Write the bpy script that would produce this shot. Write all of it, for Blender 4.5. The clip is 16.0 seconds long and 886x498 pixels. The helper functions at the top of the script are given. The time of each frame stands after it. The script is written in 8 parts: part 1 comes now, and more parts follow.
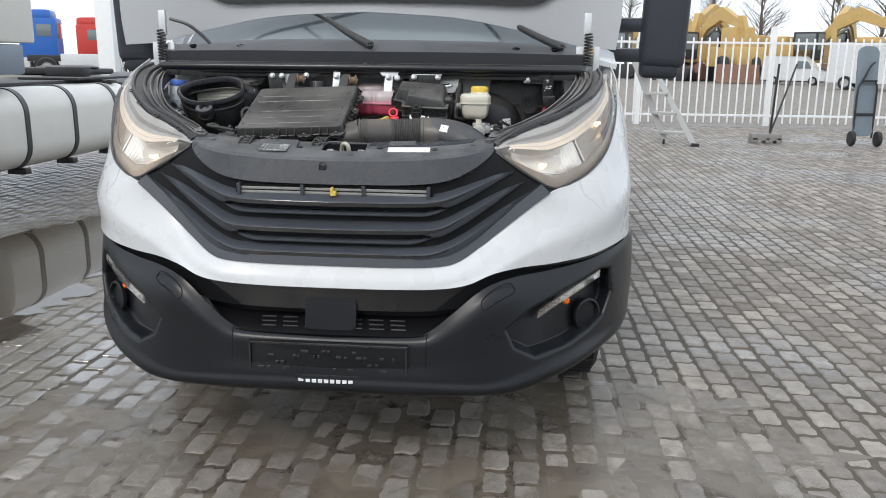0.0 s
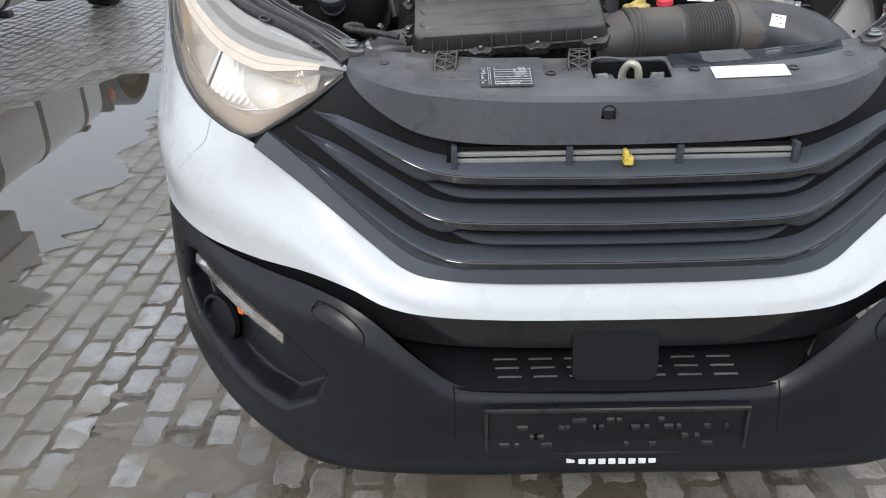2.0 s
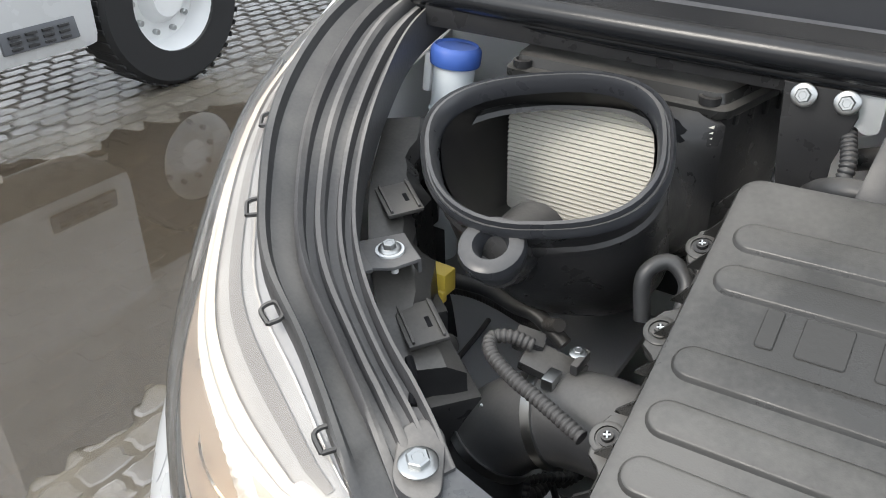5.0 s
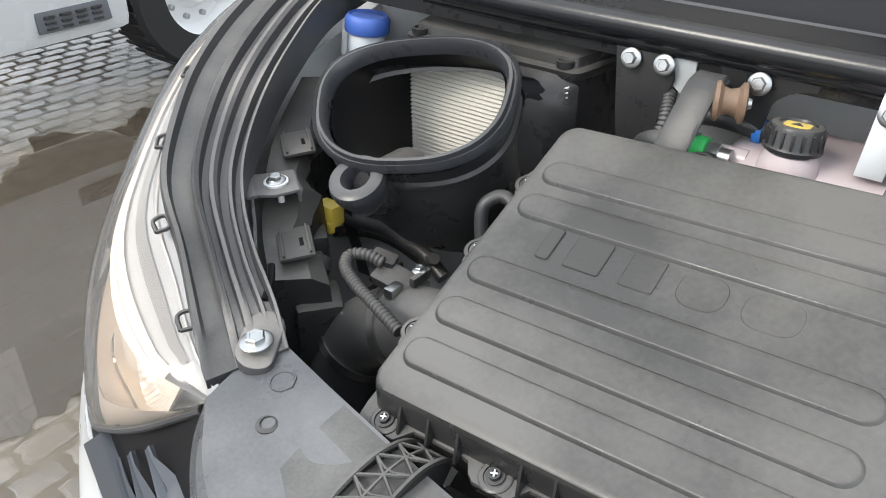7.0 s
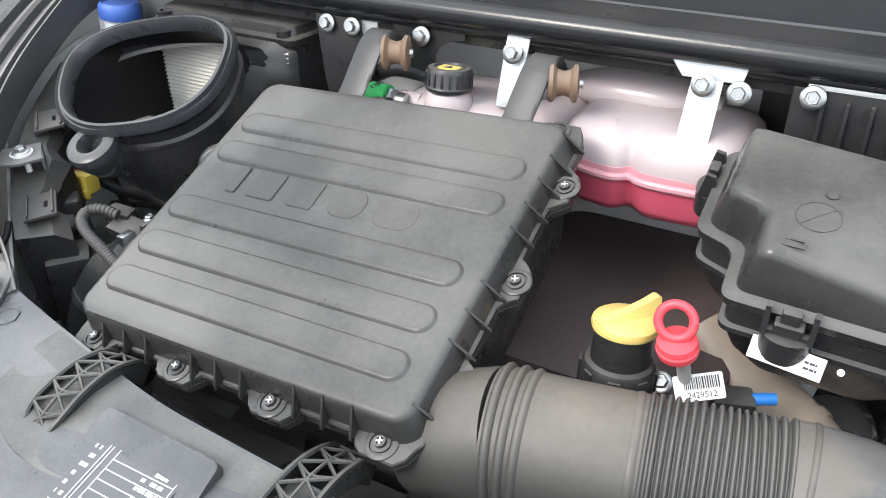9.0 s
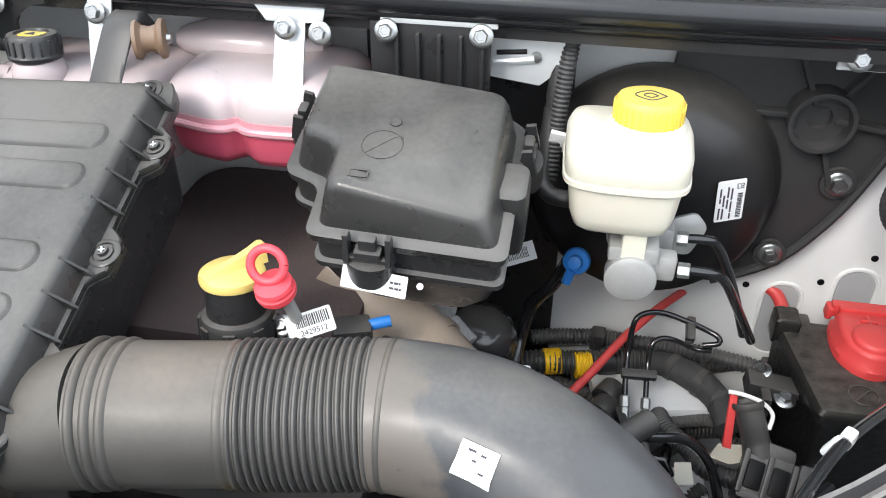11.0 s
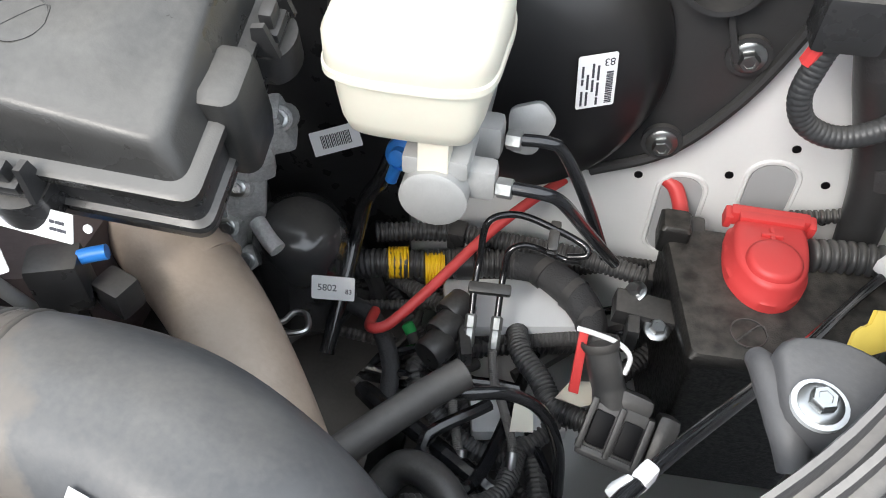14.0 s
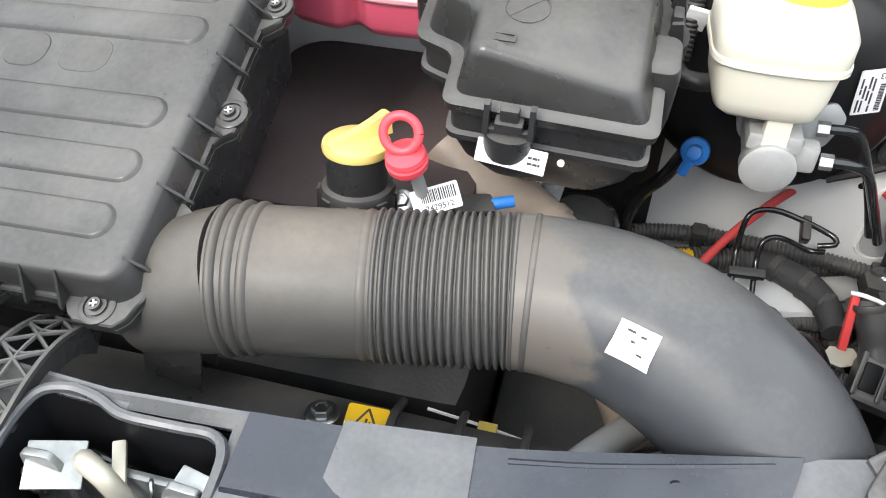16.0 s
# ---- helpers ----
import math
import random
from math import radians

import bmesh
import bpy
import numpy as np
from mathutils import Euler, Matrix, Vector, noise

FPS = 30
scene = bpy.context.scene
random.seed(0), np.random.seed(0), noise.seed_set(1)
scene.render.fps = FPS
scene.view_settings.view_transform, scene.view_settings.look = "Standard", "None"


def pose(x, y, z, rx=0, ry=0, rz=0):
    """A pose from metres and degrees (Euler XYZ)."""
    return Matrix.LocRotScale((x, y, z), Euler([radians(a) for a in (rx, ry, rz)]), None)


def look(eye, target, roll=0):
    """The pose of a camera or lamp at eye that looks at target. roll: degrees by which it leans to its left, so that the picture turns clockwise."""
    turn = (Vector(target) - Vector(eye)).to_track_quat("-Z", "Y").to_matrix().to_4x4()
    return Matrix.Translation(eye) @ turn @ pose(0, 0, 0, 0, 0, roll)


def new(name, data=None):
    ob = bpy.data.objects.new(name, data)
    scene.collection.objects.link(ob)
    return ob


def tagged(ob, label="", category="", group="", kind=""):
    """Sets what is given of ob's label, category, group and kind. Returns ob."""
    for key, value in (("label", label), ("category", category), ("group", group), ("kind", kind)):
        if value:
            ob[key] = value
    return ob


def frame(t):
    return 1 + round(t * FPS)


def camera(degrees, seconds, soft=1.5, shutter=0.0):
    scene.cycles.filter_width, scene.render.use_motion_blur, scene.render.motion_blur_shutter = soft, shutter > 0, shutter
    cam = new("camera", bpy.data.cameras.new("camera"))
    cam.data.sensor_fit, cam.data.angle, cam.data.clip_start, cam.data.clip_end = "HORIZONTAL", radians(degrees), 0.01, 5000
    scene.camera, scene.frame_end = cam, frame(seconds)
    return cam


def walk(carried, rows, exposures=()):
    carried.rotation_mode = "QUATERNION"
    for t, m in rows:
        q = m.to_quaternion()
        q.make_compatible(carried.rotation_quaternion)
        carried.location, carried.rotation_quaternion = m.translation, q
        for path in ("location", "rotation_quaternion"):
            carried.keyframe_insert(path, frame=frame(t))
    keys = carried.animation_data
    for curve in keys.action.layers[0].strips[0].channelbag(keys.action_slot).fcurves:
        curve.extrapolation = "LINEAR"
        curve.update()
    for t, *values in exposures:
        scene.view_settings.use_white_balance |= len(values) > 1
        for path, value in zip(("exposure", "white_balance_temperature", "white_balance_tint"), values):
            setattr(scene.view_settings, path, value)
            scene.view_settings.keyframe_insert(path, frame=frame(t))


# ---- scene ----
cam = camera(57.5, 16.0, 1.0)
PATH = [
    (0, (0.605, -2.72, 1.477), (0.438, -0.78, 1.017), 0.7),
    (0.5, (0.284, -2.524, 1.467), (0.146, -0.587, 0.986), 0.3),
    (1, (0.017, -2.233, 1.466), (-0.062, -0.298, 0.966), -0.5),
    (1.5, (-0.234, -1.899, 1.519), (-0.284, 0.023, 0.968), -1.0),
    (2, (-0.328, -1.526, 1.567), (-0.356, 0.266, 0.679), -1.4),
    (2.5, (-0.416, -1.148, 1.595), (-0.435, 0.548, 0.535), -1.4),
    (3, (-0.413, -0.785, 1.645), (-0.537, 0.886, 0.553), -3.6),
    (3.5, (-0.348, -0.529, 1.659), (-0.594, 1.146, 0.593), -2.5),
    (4, (-0.349, -0.328, 1.661), (-0.927, 1.282, 0.624), -1.2),
    (6.3, (-0.085, -0.198, 1.68), (-1.121, 1.157, 0.635), 0.1),
    (6.5, (-0.068, -0.212, 1.676), (-1.103, 1.145, 0.633), 0.3),
    (7, (-0.027, -0.237, 1.68), (-1.059, 1.128, 0.645), 0.4),
    (7.5, (0.045, -0.226, 1.681), (-0.971, 1.158, 0.654), 0.1),
    (8, (0.149, -0.227, 1.676), (-0.777, 1.216, 0.647), 0.3),
    (8.5, (0.209, -0.23, 1.682), (-0.67, 1.24, 0.649), -0.4),
    (9, (0.25, -0.244, 1.684), (-0.598, 1.244, 0.652), -0.7),
    (9.5, (0.299, -0.242, 1.673), (-0.495, 1.276, 0.642), -0.6),
    (10, (0.332, -0.236, 1.673), (-0.291, 1.364, 0.648), 0.2),
    (10.2, (0.345, -0.228, 1.671), (-0.198, 1.403, 0.649), 0.2),
    (12.3, (0.478, -0.103, 1.698), (0.288, 1.335, 0.322), 0.6),
    (12.5, (0.486, -0.083, 1.691), (0.299, 1.338, 0.296), 0.5),
    (13, (0.535, -0.028, 1.684), (0.332, 1.371, 0.269), 0.8),
    (13.5, (0.545, 0.03, 1.637), (0.322, 1.401, 0.198), 1.2),
    (14, (0.552, 0.061, 1.616), (0.304, 1.387, 0.14), 1.2),
    (14.5, (0.533, -0.001, 1.643), (0.281, 1.289, 0.135), 1.6),
    (15, (0.475, -0.098, 1.656), (0.201, 1.19, 0.15), 1.5),
    (15.5, (0.402, -0.159, 1.643), (0.079, 1.256, 0.267), 1.1),
    (16, (0.311, -0.201, 1.639), (-0.035, 1.266, 0.325), 1.3),
]
EXPOSURES = [(0, .30, 6650, 10), (1.0, .29, 6500, 10), (1.8, .36, 6450, 10), (2.5, .52, 6600, 10), (3.2, .60, 6700, 10), (4.0, .92, 6800, 10), (6.3, .98, 6800, 10), (7.2, 1.12, 6800, 10), (8.2, 1.36, 6650, 9), (10.0, 1.36, 6650, 10), (13.0, 1.42, 6650, 10), (14.5, 1.49, 6700, 10), (15.2, 1.44, 6700, 10), (16.0, 1.48, 6750, 10)]
walk(cam, [(t, look(eye, target, roll)) for t, eye, target, roll in PATH], EXPOSURES)

# ---- world and light: a bright overcast day ----
world = bpy.data.worlds.new("sky")
scene.world = world
world.use_nodes = True
wn, wl = world.node_tree.nodes, world.node_tree.links
wn.clear()
sky = wn.new("ShaderNodeTexSky")
sky.sky_type, sky.sun_disc = "NISHITA", False
sky.sun_elevation, sky.sun_rotation = radians(40), radians(203)
sky.dust_density, sky.air_density = 3.0, 1.0
cloud = wn.new("ShaderNodeMixRGB")
cloud.inputs[0].default_value = 0.86
cloud.inputs[2].default_value = (8.1, 8.9, 9.9, 1)
bg = wn.new("ShaderNodeBackground")
bg.inputs[1].default_value = 0.128
wout = wn.new("ShaderNodeOutputWorld")
wl.new(sky.outputs[0], cloud.inputs[1])
wl.new(cloud.outputs[0], bg.inputs[0])
wl.new(bg.outputs[0], wout.inputs[0])
sun_data = bpy.data.lights.new("sun", "SUN")
sun_data.energy, sun_data.angle, sun_data.color = 0.95, radians(18), (1.0, 0.97, 0.93)
sun = new("sun", sun_data)
sun.matrix_world = look((-6, -14, 13), (0, 0, 0))


# ---- materials ----
def mat(name, base, rough=0.5, metal=0.0, vary=0.12, scale=8.0, grain=0.25, grain_scale=220.0, bump=0.0, dust=0.0,
        dust_col=(0.42, 0.39, 0.35), spec=0.5, coat=0.0, smudge=0.0, trans=0.0, ior=1.45, per_object=0.0, per_island=0.0, emit=None, sub=0.0):
    """A principled surface with broad and fine variation, an optional layer of dust and fine relief."""
    m = bpy.data.materials.new(name)
    m.use_nodes = True
    n, l = m.node_tree.nodes, m.node_tree.links
    b = n["Principled BSDF"]
    geo = n.new("ShaderNodeNewGeometry")

    def tex(s, detail=4.0):
        x = n.new("ShaderNodeTexNoise")
        x.inputs["Scale"].default_value, x.inputs["Detail"].default_value = s, detail
        l.new(geo.outputs["Position"], x.inputs["Vector"])
        return x.outputs["Fac"]

    def math_(op, a, c):
        x = n.new("ShaderNodeMath")
        x.operation = op
        for i, v in enumerate((a, c)):
            if isinstance(v, (int, float)):
                x.inputs[i].default_value = v
            else:
                l.new(v, x.inputs[i])
        return x.outputs[0]

    broad, fine = tex(scale), tex(grain_scale, 2.0)
    f = math_("ADD", math_("MULTIPLY", broad, 2 * vary), math_("MULTIPLY", fine, 2 * grain * vary))
    f = math_("ADD", f, 1.0 - vary - grain * vary)
    if per_object:
        info = n.new("ShaderNodeObjectInfo")
        f = math_("ADD", f, math_("MULTIPLY", math_("SUBTRACT", info.outputs["Random"], 0.5), 2 * per_object))
    if per_island:
        f = math_("ADD", f, math_("MULTIPLY", math_("SUBTRACT", geo.outputs["Random Per Island"], 0.5), 2 * per_island))
    mul = n.new("ShaderNodeVectorMath")
    mul.operation = "SCALE"
    mul.inputs[0].default_value = base
    l.new(f, mul.inputs["Scale"])
    col = mul.outputs[0]
    rgh = math_("ADD", rough - 0.08, math_("MULTIPLY", broad, 0.16))
    if smudge:
        smear = n.new("ShaderNodeMapRange")
        smear.inputs["From Min"].default_value, smear.inputs["From Max"].default_value = 0.42, 0.62
        smear.inputs["To Min"].default_value, smear.inputs["To Max"].default_value = -0.4 * smudge, 0.6 * smudge
        l.new(tex(scale * 0.7, 9.0), smear.inputs["Value"])
        rgh = math_("ADD", rgh, smear.outputs[0])
    if dust:
        patch = n.new("ShaderNodeMapRange")
        patch.inputs["From Min"].default_value, patch.inputs["From Max"].default_value = 0.38, 0.62
        l.new(math_("ADD", math_("MULTIPLY", tex(scale * 0.2, 9.0), 0.86), math_("MULTIPLY", tex(scale * 7.0, 4.0), 0.14)), patch.inputs["Value"])
        sep = n.new("ShaderNodeSeparateXYZ")
        l.new(geo.outputs["Normal"], sep.inputs[0])
        up = math_("POWER", math_("MAXIMUM", sep.outputs[2], 0.0), 2.0)
        d = math_("MULTIPLY", math_("MULTIPLY", math_("ADD", math_("MULTIPLY", patch.outputs[0], 0.8), 0.28), up), dust)
        mx = n.new("ShaderNodeMixRGB")
        l.new(d, mx.inputs[0])
        l.new(col, mx.inputs[1])
        mx.inputs[2].default_value = (*dust_col, 1)
        col = mx.outputs[0]
        rgh = math_("ADD", rgh, math_("MULTIPLY", d, 0.3))
    l.new(col, b.inputs["Base Color"])
    l.new(rgh, b.inputs["Roughness"])
    b.inputs["Metallic"].default_value = metal
    b.inputs["Specular IOR Level"].default_value = spec
    b.inputs["Coat Weight"].default_value = coat
    b.inputs["Coat Roughness"].default_value = 0.06
    b.inputs["Transmission Weight"].default_value = trans
    b.inputs["IOR"].default_value = ior
    b.inputs["Subsurface Weight"].default_value = sub
    b.inputs["Subsurface Radius"].default_value = (0.02, 0.01, 0.01)
    if emit:
        b.inputs["Emission Color"].default_value = (*emit[0], 1)
        b.inputs["Emission Strength"].default_value = emit[1]
    if bump:
        bp = n.new("ShaderNodeBump")
        bp.inputs["Strength"].default_value, bp.inputs["Distance"].default_value = bump, 0.002
        l.new(math_("ADD", fine, math_("MULTIPLY", broad, 0.6)), bp.inputs["Height"])
        l.new(bp.outputs[0], b.inputs["Normal"])
    return m


M = {
    "white": mat("white_paint", (0.60, 0.61, 0.615), 0.28, vary=0.02, coat=0.6, grain=0.3),
    "bay": mat("bay_paint", (0.76, 0.77, 0.77), 0.40, vary=0.05, dust=0.10),
    "bumper": mat("bumper_plastic", (0.009, 0.010, 0.012), 0.30, vary=0.1, spec=0.4, bump=0.03, grain_scale=900),
    "grille": mat("grille_plastic", (0.046, 0.051, 0.061), 0.32, vary=0.12, bump=0.05, grain_scale=700, dust=0.10, dust_col=(0.30, 0.32, 0.36)),
    # black plastic taken near black: shade of holes, gaps and recesses in its colour
    "void": mat("shaded_black_plastic", (0.006, 0.006, 0.007), 0.5, spec=0.2),
    "gloss": mat("gloss_black", (0.014, 0.0145, 0.016), 0.18, coat=0.5, vary=0.1),
    "panel": mat("dusty_panel", (0.052, 0.055, 0.060), 0.31, vary=0.2, bump=0.03, dust=0.36, scale=34, smudge=0.18, dust_col=(0.36, 0.355, 0.345)),
    "abox": mat("airbox_plastic", (0.024, 0.024, 0.0235), 0.33, vary=0.25, bump=0.08, dust=0.34, scale=26, grain_scale=650, smudge=0.2, dust_col=(0.36, 0.34, 0.31)),
    "aboxmark": mat("embossed_plastic", (0.023, 0.023, 0.0225), 0.37, vary=0.25, bump=0.05, dust=0.28, scale=26),
    "rimrub": mat("rim_rubber", (0.034, 0.036, 0.041), 0.29, vary=0.15, bump=0.04, dust=0.22, scale=30),
    # dust on the servo, which also paints the sheen of its top
    "gloss2": mat("satin_black", (0.012, 0.012, 0.013), 0.36, vary=0.2, dust=0.30),
    "cast": mat("cast_bracket", (0.085, 0.085, 0.088), 0.5, vary=0.2, bump=0.15, dust=0.25, scale=40),
    "plas": mat("black_plastic", (0.026, 0.026, 0.027), 0.32, vary=0.2, bump=0.08, dust=0.22, scale=40, smudge=0.12),
    "plasd": mat("dusty_plastic", (0.05, 0.048, 0.047), 0.55, vary=0.2, bump=0.1, dust=0.22, scale=16),
    "rubber": mat("black_rubber", (0.038, 0.039, 0.041), 0.36, vary=0.2, bump=0.1, dust=0.26, scale=40),
    "seal": mat("grey_seal", (0.055, 0.055, 0.058), 0.40, vary=0.3, bump=0.15, dust=0.50, scale=30),
    "hose": mat("hose_rubber", (0.050, 0.048, 0.045), 0.42, vary=0.25, bump=0.05, dust=0.42, scale=20, smudge=0.15, dust_col=(0.33, 0.28, 0.225)),
    "elbowr": mat("elbow_rubber", (0.046, 0.049, 0.054), 0.38, vary=0.25, bump=0.05, dust=0.34, scale=30, smudge=0.18, dust_col=(0.34, 0.31, 0.27)),
    "bellow": mat("bellows_rubber", (0.058, 0.056, 0.054), 0.45, vary=0.15, bump=0.05, dust=0.30, scale=14, dust_col=(0.30, 0.27, 0.23)),
    "duct": mat("brown_duct", (0.33, 0.262, 0.208), 0.42, vary=0.35, bump=0.15, dust=0.2, scale=20),
    "ecover": mat("engine_cover", (0.075, 0.056, 0.055), 0.6, vary=0.3, bump=0.25, dust=0.22, scale=25, dust_col=(0.3, 0.24, 0.22)),
    "steel": mat("zinc_steel", (0.42, 0.43, 0.43), 0.33, 1.0, vary=0.1, scale=60),
    "latchz": mat("greasy_zinc", (0.34, 0.35, 0.34), 0.36, 0.6, vary=0.4, scale=60, bump=0.2),
    "hook": mat("yellow_zinc", (0.46, 0.43, 0.35), 0.4, 0.4, vary=0.15),
    "cowlp": mat("cowl_plastic", (0.048, 0.050, 0.055), 0.34, vary=0.12, bump=0.05, dust=0.25, scale=14, grain_scale=700, dust_col=(0.34, 0.34, 0.35)),
    "pedal": mat("grey_black_plastic", (0.036, 0.036, 0.037), 0.40, vary=0.2, bump=0.1, dust=0.15, scale=30),
    "cloth": mat("cloth_tape", (0.046, 0.046, 0.048), 0.7, vary=0.35, bump=0.5, scale=60, grain_scale=500),
    "zinc": mat("white_bracket", (0.66, 0.68, 0.69), 0.4, 0.35, vary=0.06),
    "alu": mat("cast_aluminium", (0.43, 0.43, 0.42), 0.45, 0.35, vary=0.12, bump=0.2, scale=60),
    "castalu": mat("rough_casting", (0.58, 0.58, 0.57), 0.45, 0.2, vary=0.35, bump=0.5, scale=70, grain=0.8, grain_scale=300, dust=0.2),
    "wheelalu": mat("steel_rim", (0.36, 0.36, 0.35), 0.5, 0.3, vary=0.25),
    "chrome": mat("chrome_reflector", (0.88, 0.88, 0.89), 0.08, 1.0, vary=0.02, grain_scale=45, bump=0.15),
    "cream": mat("cream_plastic", (0.63, 0.60, 0.505), 0.4, vary=0.05, sub=0.15, scale=14),
    "yellow": mat("yellow_plastic", (0.76, 0.56, 0.09), 0.40, vary=0.08, dust=0.22),
    "capyellow": mat("faded_yellow_plastic", (0.72, 0.55, 0.17), 0.42, vary=0.08, dust=0.18),
    "tape": mat("yellow_sleeve", (0.86, 0.52, 0.02), 0.38, vary=0.05),
    "red": mat("red_plastic", (0.62, 0.055, 0.055), 0.42, vary=0.06, dust=0.08),
    "ring": mat("red_ring", (0.75, 0.07, 0.09), 0.38, vary=0.04),
    "blue": mat("blue_plastic", (0.03, 0.22, 0.68), 0.4, vary=0.06),
    "dblue": mat("dark_blue_cap", (0.05, 0.12, 0.42), 0.45, vary=0.08, dust=0.15),
    "green": mat("green_band", (0.03, 0.42, 0.10), 0.5, vary=0.1),
    "paper": mat("white_label", (0.80, 0.80, 0.80), 0.5, vary=0.03),
    "print": mat("label_print", (0.05, 0.05, 0.06), 0.6),
    "brass": mat("brown_roller", (0.18, 0.115, 0.075), 0.55, vary=0.25, dust=0.2, scale=60),
    "tyre": mat("tyre_rubber", (0.022, 0.022, 0.023), 0.75, vary=0.2, bump=0.2, dust=0.12),
    "filter": mat("pleated_filter", (0.66, 0.64, 0.58), 0.8, vary=0.1),
    "orange": mat("amber_lens", (0.75, 0.16, 0.02), 0.2, vary=0.1),
    "glass": mat("windscreen", (0.16, 0.19, 0.20), 0.05, vary=0.05, coat=0.5),
    "mirror": mat("mirror_black", (0.030, 0.034, 0.043), 0.4, bump=0.05),
    "tank": mat("tank_paint", (0.72, 0.70, 0.65), 0.35, vary=0.06, coat=0.3, dust=0.1, scale=5),
    "dark": mat("underbody", (0.03, 0.03, 0.031), 0.55, vary=0.4, dust=0.15, scale=30, bump=0.2),
    "truckgrey": mat("fender_grey", (0.10, 0.105, 0.115), 0.5, vary=0.1, dust=0.15),
    "bluegrey": mat("fairing_paint", (0.21, 0.25, 0.30), 0.4, vary=0.05),
    "fence": mat("fence_paint", (0.78, 0.79, 0.79), 0.45, vary=0.05),
    # yellow paint, paled so that distance haze is part of its colour
    "yexc": mat("hazed_yellow_paint", (0.52, 0.35, 0.13), 0.5, vary=0.15, scale=3),
    "rust": mat("rusty_steel", (0.20, 0.11, 0.075), 0.75, vary=0.3, scale=5),
    "truckblue": mat("blue_paint", (0.03, 0.13, 0.45), 0.35, vary=0.05),
    "truckred": mat("red_paint", (0.5, 0.04, 0.03), 0.4, vary=0.05),
    "concrete": mat("concrete", (0.24, 0.23, 0.22), 0.85, vary=0.15, bump=0.3, scale=12),
    "cart": mat("grey_cart", (0.16, 0.20, 0.23), 0.5, vary=0.08),
    "bark": mat("bark", (0.10, 0.085, 0.07), 0.85, vary=0.2),
    "twig": mat("twigs", (0.16, 0.14, 0.12), 0.9, vary=0.2),
}


def glassy(name, col, rough=0.03, ior=1.45, alpha=1.0, silt=None):
    """Clear plastic or liquid: a thin pane, part see-through, part gloss by Fresnel."""
    m = bpy.data.materials.new(name)
    m.use_nodes = True
    n, l = m.node_tree.nodes, m.node_tree.links
    n.clear()
    out, mix, tr, gl, fr = (n.new(k) for k in ("ShaderNodeOutputMaterial", "ShaderNodeMixShader", "ShaderNodeBsdfTransparent", "ShaderNodeBsdfGlossy", "ShaderNodeFresnel"))
    fr.inputs["IOR"].default_value = ior
    gl.inputs["Roughness"].default_value = rough
    tr.inputs["Color"].default_value = (*col, 1)
    body = tr.outputs[0]
    if alpha > 0:
        df, m2 = n.new("ShaderNodeBsdfDiffuse"), n.new("ShaderNodeMixShader")
        df.inputs["Color"].default_value = (*(silt or col), 1)
        m2.inputs[0].default_value = alpha
        l.new(tr.outputs[0], m2.inputs[1])
        l.new(df.outputs[0], m2.inputs[2])
        body = m2.outputs[0]
    l.new(fr.outputs[0], mix.inputs[0])
    l.new(body, mix.inputs[1])
    l.new(gl.outputs[0], mix.inputs[2])
    l.new(mix.outputs[0], out.inputs["Surface"])
    return m


# White paint darkened in its colour to stand for shade on undersides and recesses
M["bayshade"] = mat("shaded_white_paint", (0.40, 0.41, 0.42), 0.4, vary=0.05, dust=0.1)
M["lipblack"] = mat("gloss_black_lip", (0.012, 0.014, 0.018), 0.10, vary=0.1, coat=0.8, spec=0.8)
M["finned"] = mat("radiator_fins", (0.30, 0.30, 0.29), 0.5, 0.3, vary=0.25, scale=60)
M["lens"] = glassy("clear_lens", (0.98, 0.96, 0.93), 0.04, 1.5, 0.07)
M["coolpink"] = mat("coolant_seam", (0.62, 0.30, 0.34), 0.30, vary=0.06, sub=0.15, scale=10)
M["coolant"] = mat("coolant_tank_plastic", (0.50, 0.425, 0.43), 0.24, vary=0.05, sub=0.15, scale=10)
M["coolred"] = mat("coolant_liquid_level", (0.62, 0.10, 0.16), 0.35, vary=0.05, sub=0.2, scale=10)
M["bottle"] = mat("washer_bottle", (0.70, 0.75, 0.78), 0.4, vary=0.06)


# ---- mesh helpers ----
def thing(name, label, category, at=(0, 0, 0), group="", kind=""):
    ob = new(name)
    ob.empty_display_size = 0.1
    ob.matrix_basis = Matrix.Translation(at)
    return tagged(ob, label, category, group, kind)


def part(name, bm, material, parent=None, label="", smooth=38.0):
    """Links a bmesh, in world coordinates, as one mesh object under a thing or a part."""
    bmesh.ops.recalc_face_normals(bm, faces=bm.faces)
    for f in bm.faces:
        f.smooth = True
    for e in bm.edges:
        if len(e.link_faces) == 2 and e.calc_face_angle(0.0) > radians(smooth):
            e.smooth = False
    me = bpy.data.meshes.new(name)
    bm.to_mesh(me)
    bm.free()
    me.materials.append(material)
    ob = new(name, me)
    if parent is not None:
        ob.parent = parent
        m = parent.matrix_basis if parent.parent is None else Matrix.Identity(4)
        ob.matrix_parent_inverse = m.inverted()
    if label:
        ob["label"] = label
    return ob


def single(name, bm, material, label, category, kind="", group="", smooth=38.0):
    return tagged(part(name, bm, material, None, "", smooth), label, category, group, kind)


def join(*bms):
    out = bmesh.new()
    for b in bms:
        me = bpy.data.meshes.new("tmp")
        b.to_mesh(me)
        b.free()
        out.from_mesh(me)
        bpy.data.meshes.remove(me)
    return out


def xf(bm, m):
    bmesh.ops.transform(bm, matrix=m, verts=bm.verts)
    return bm


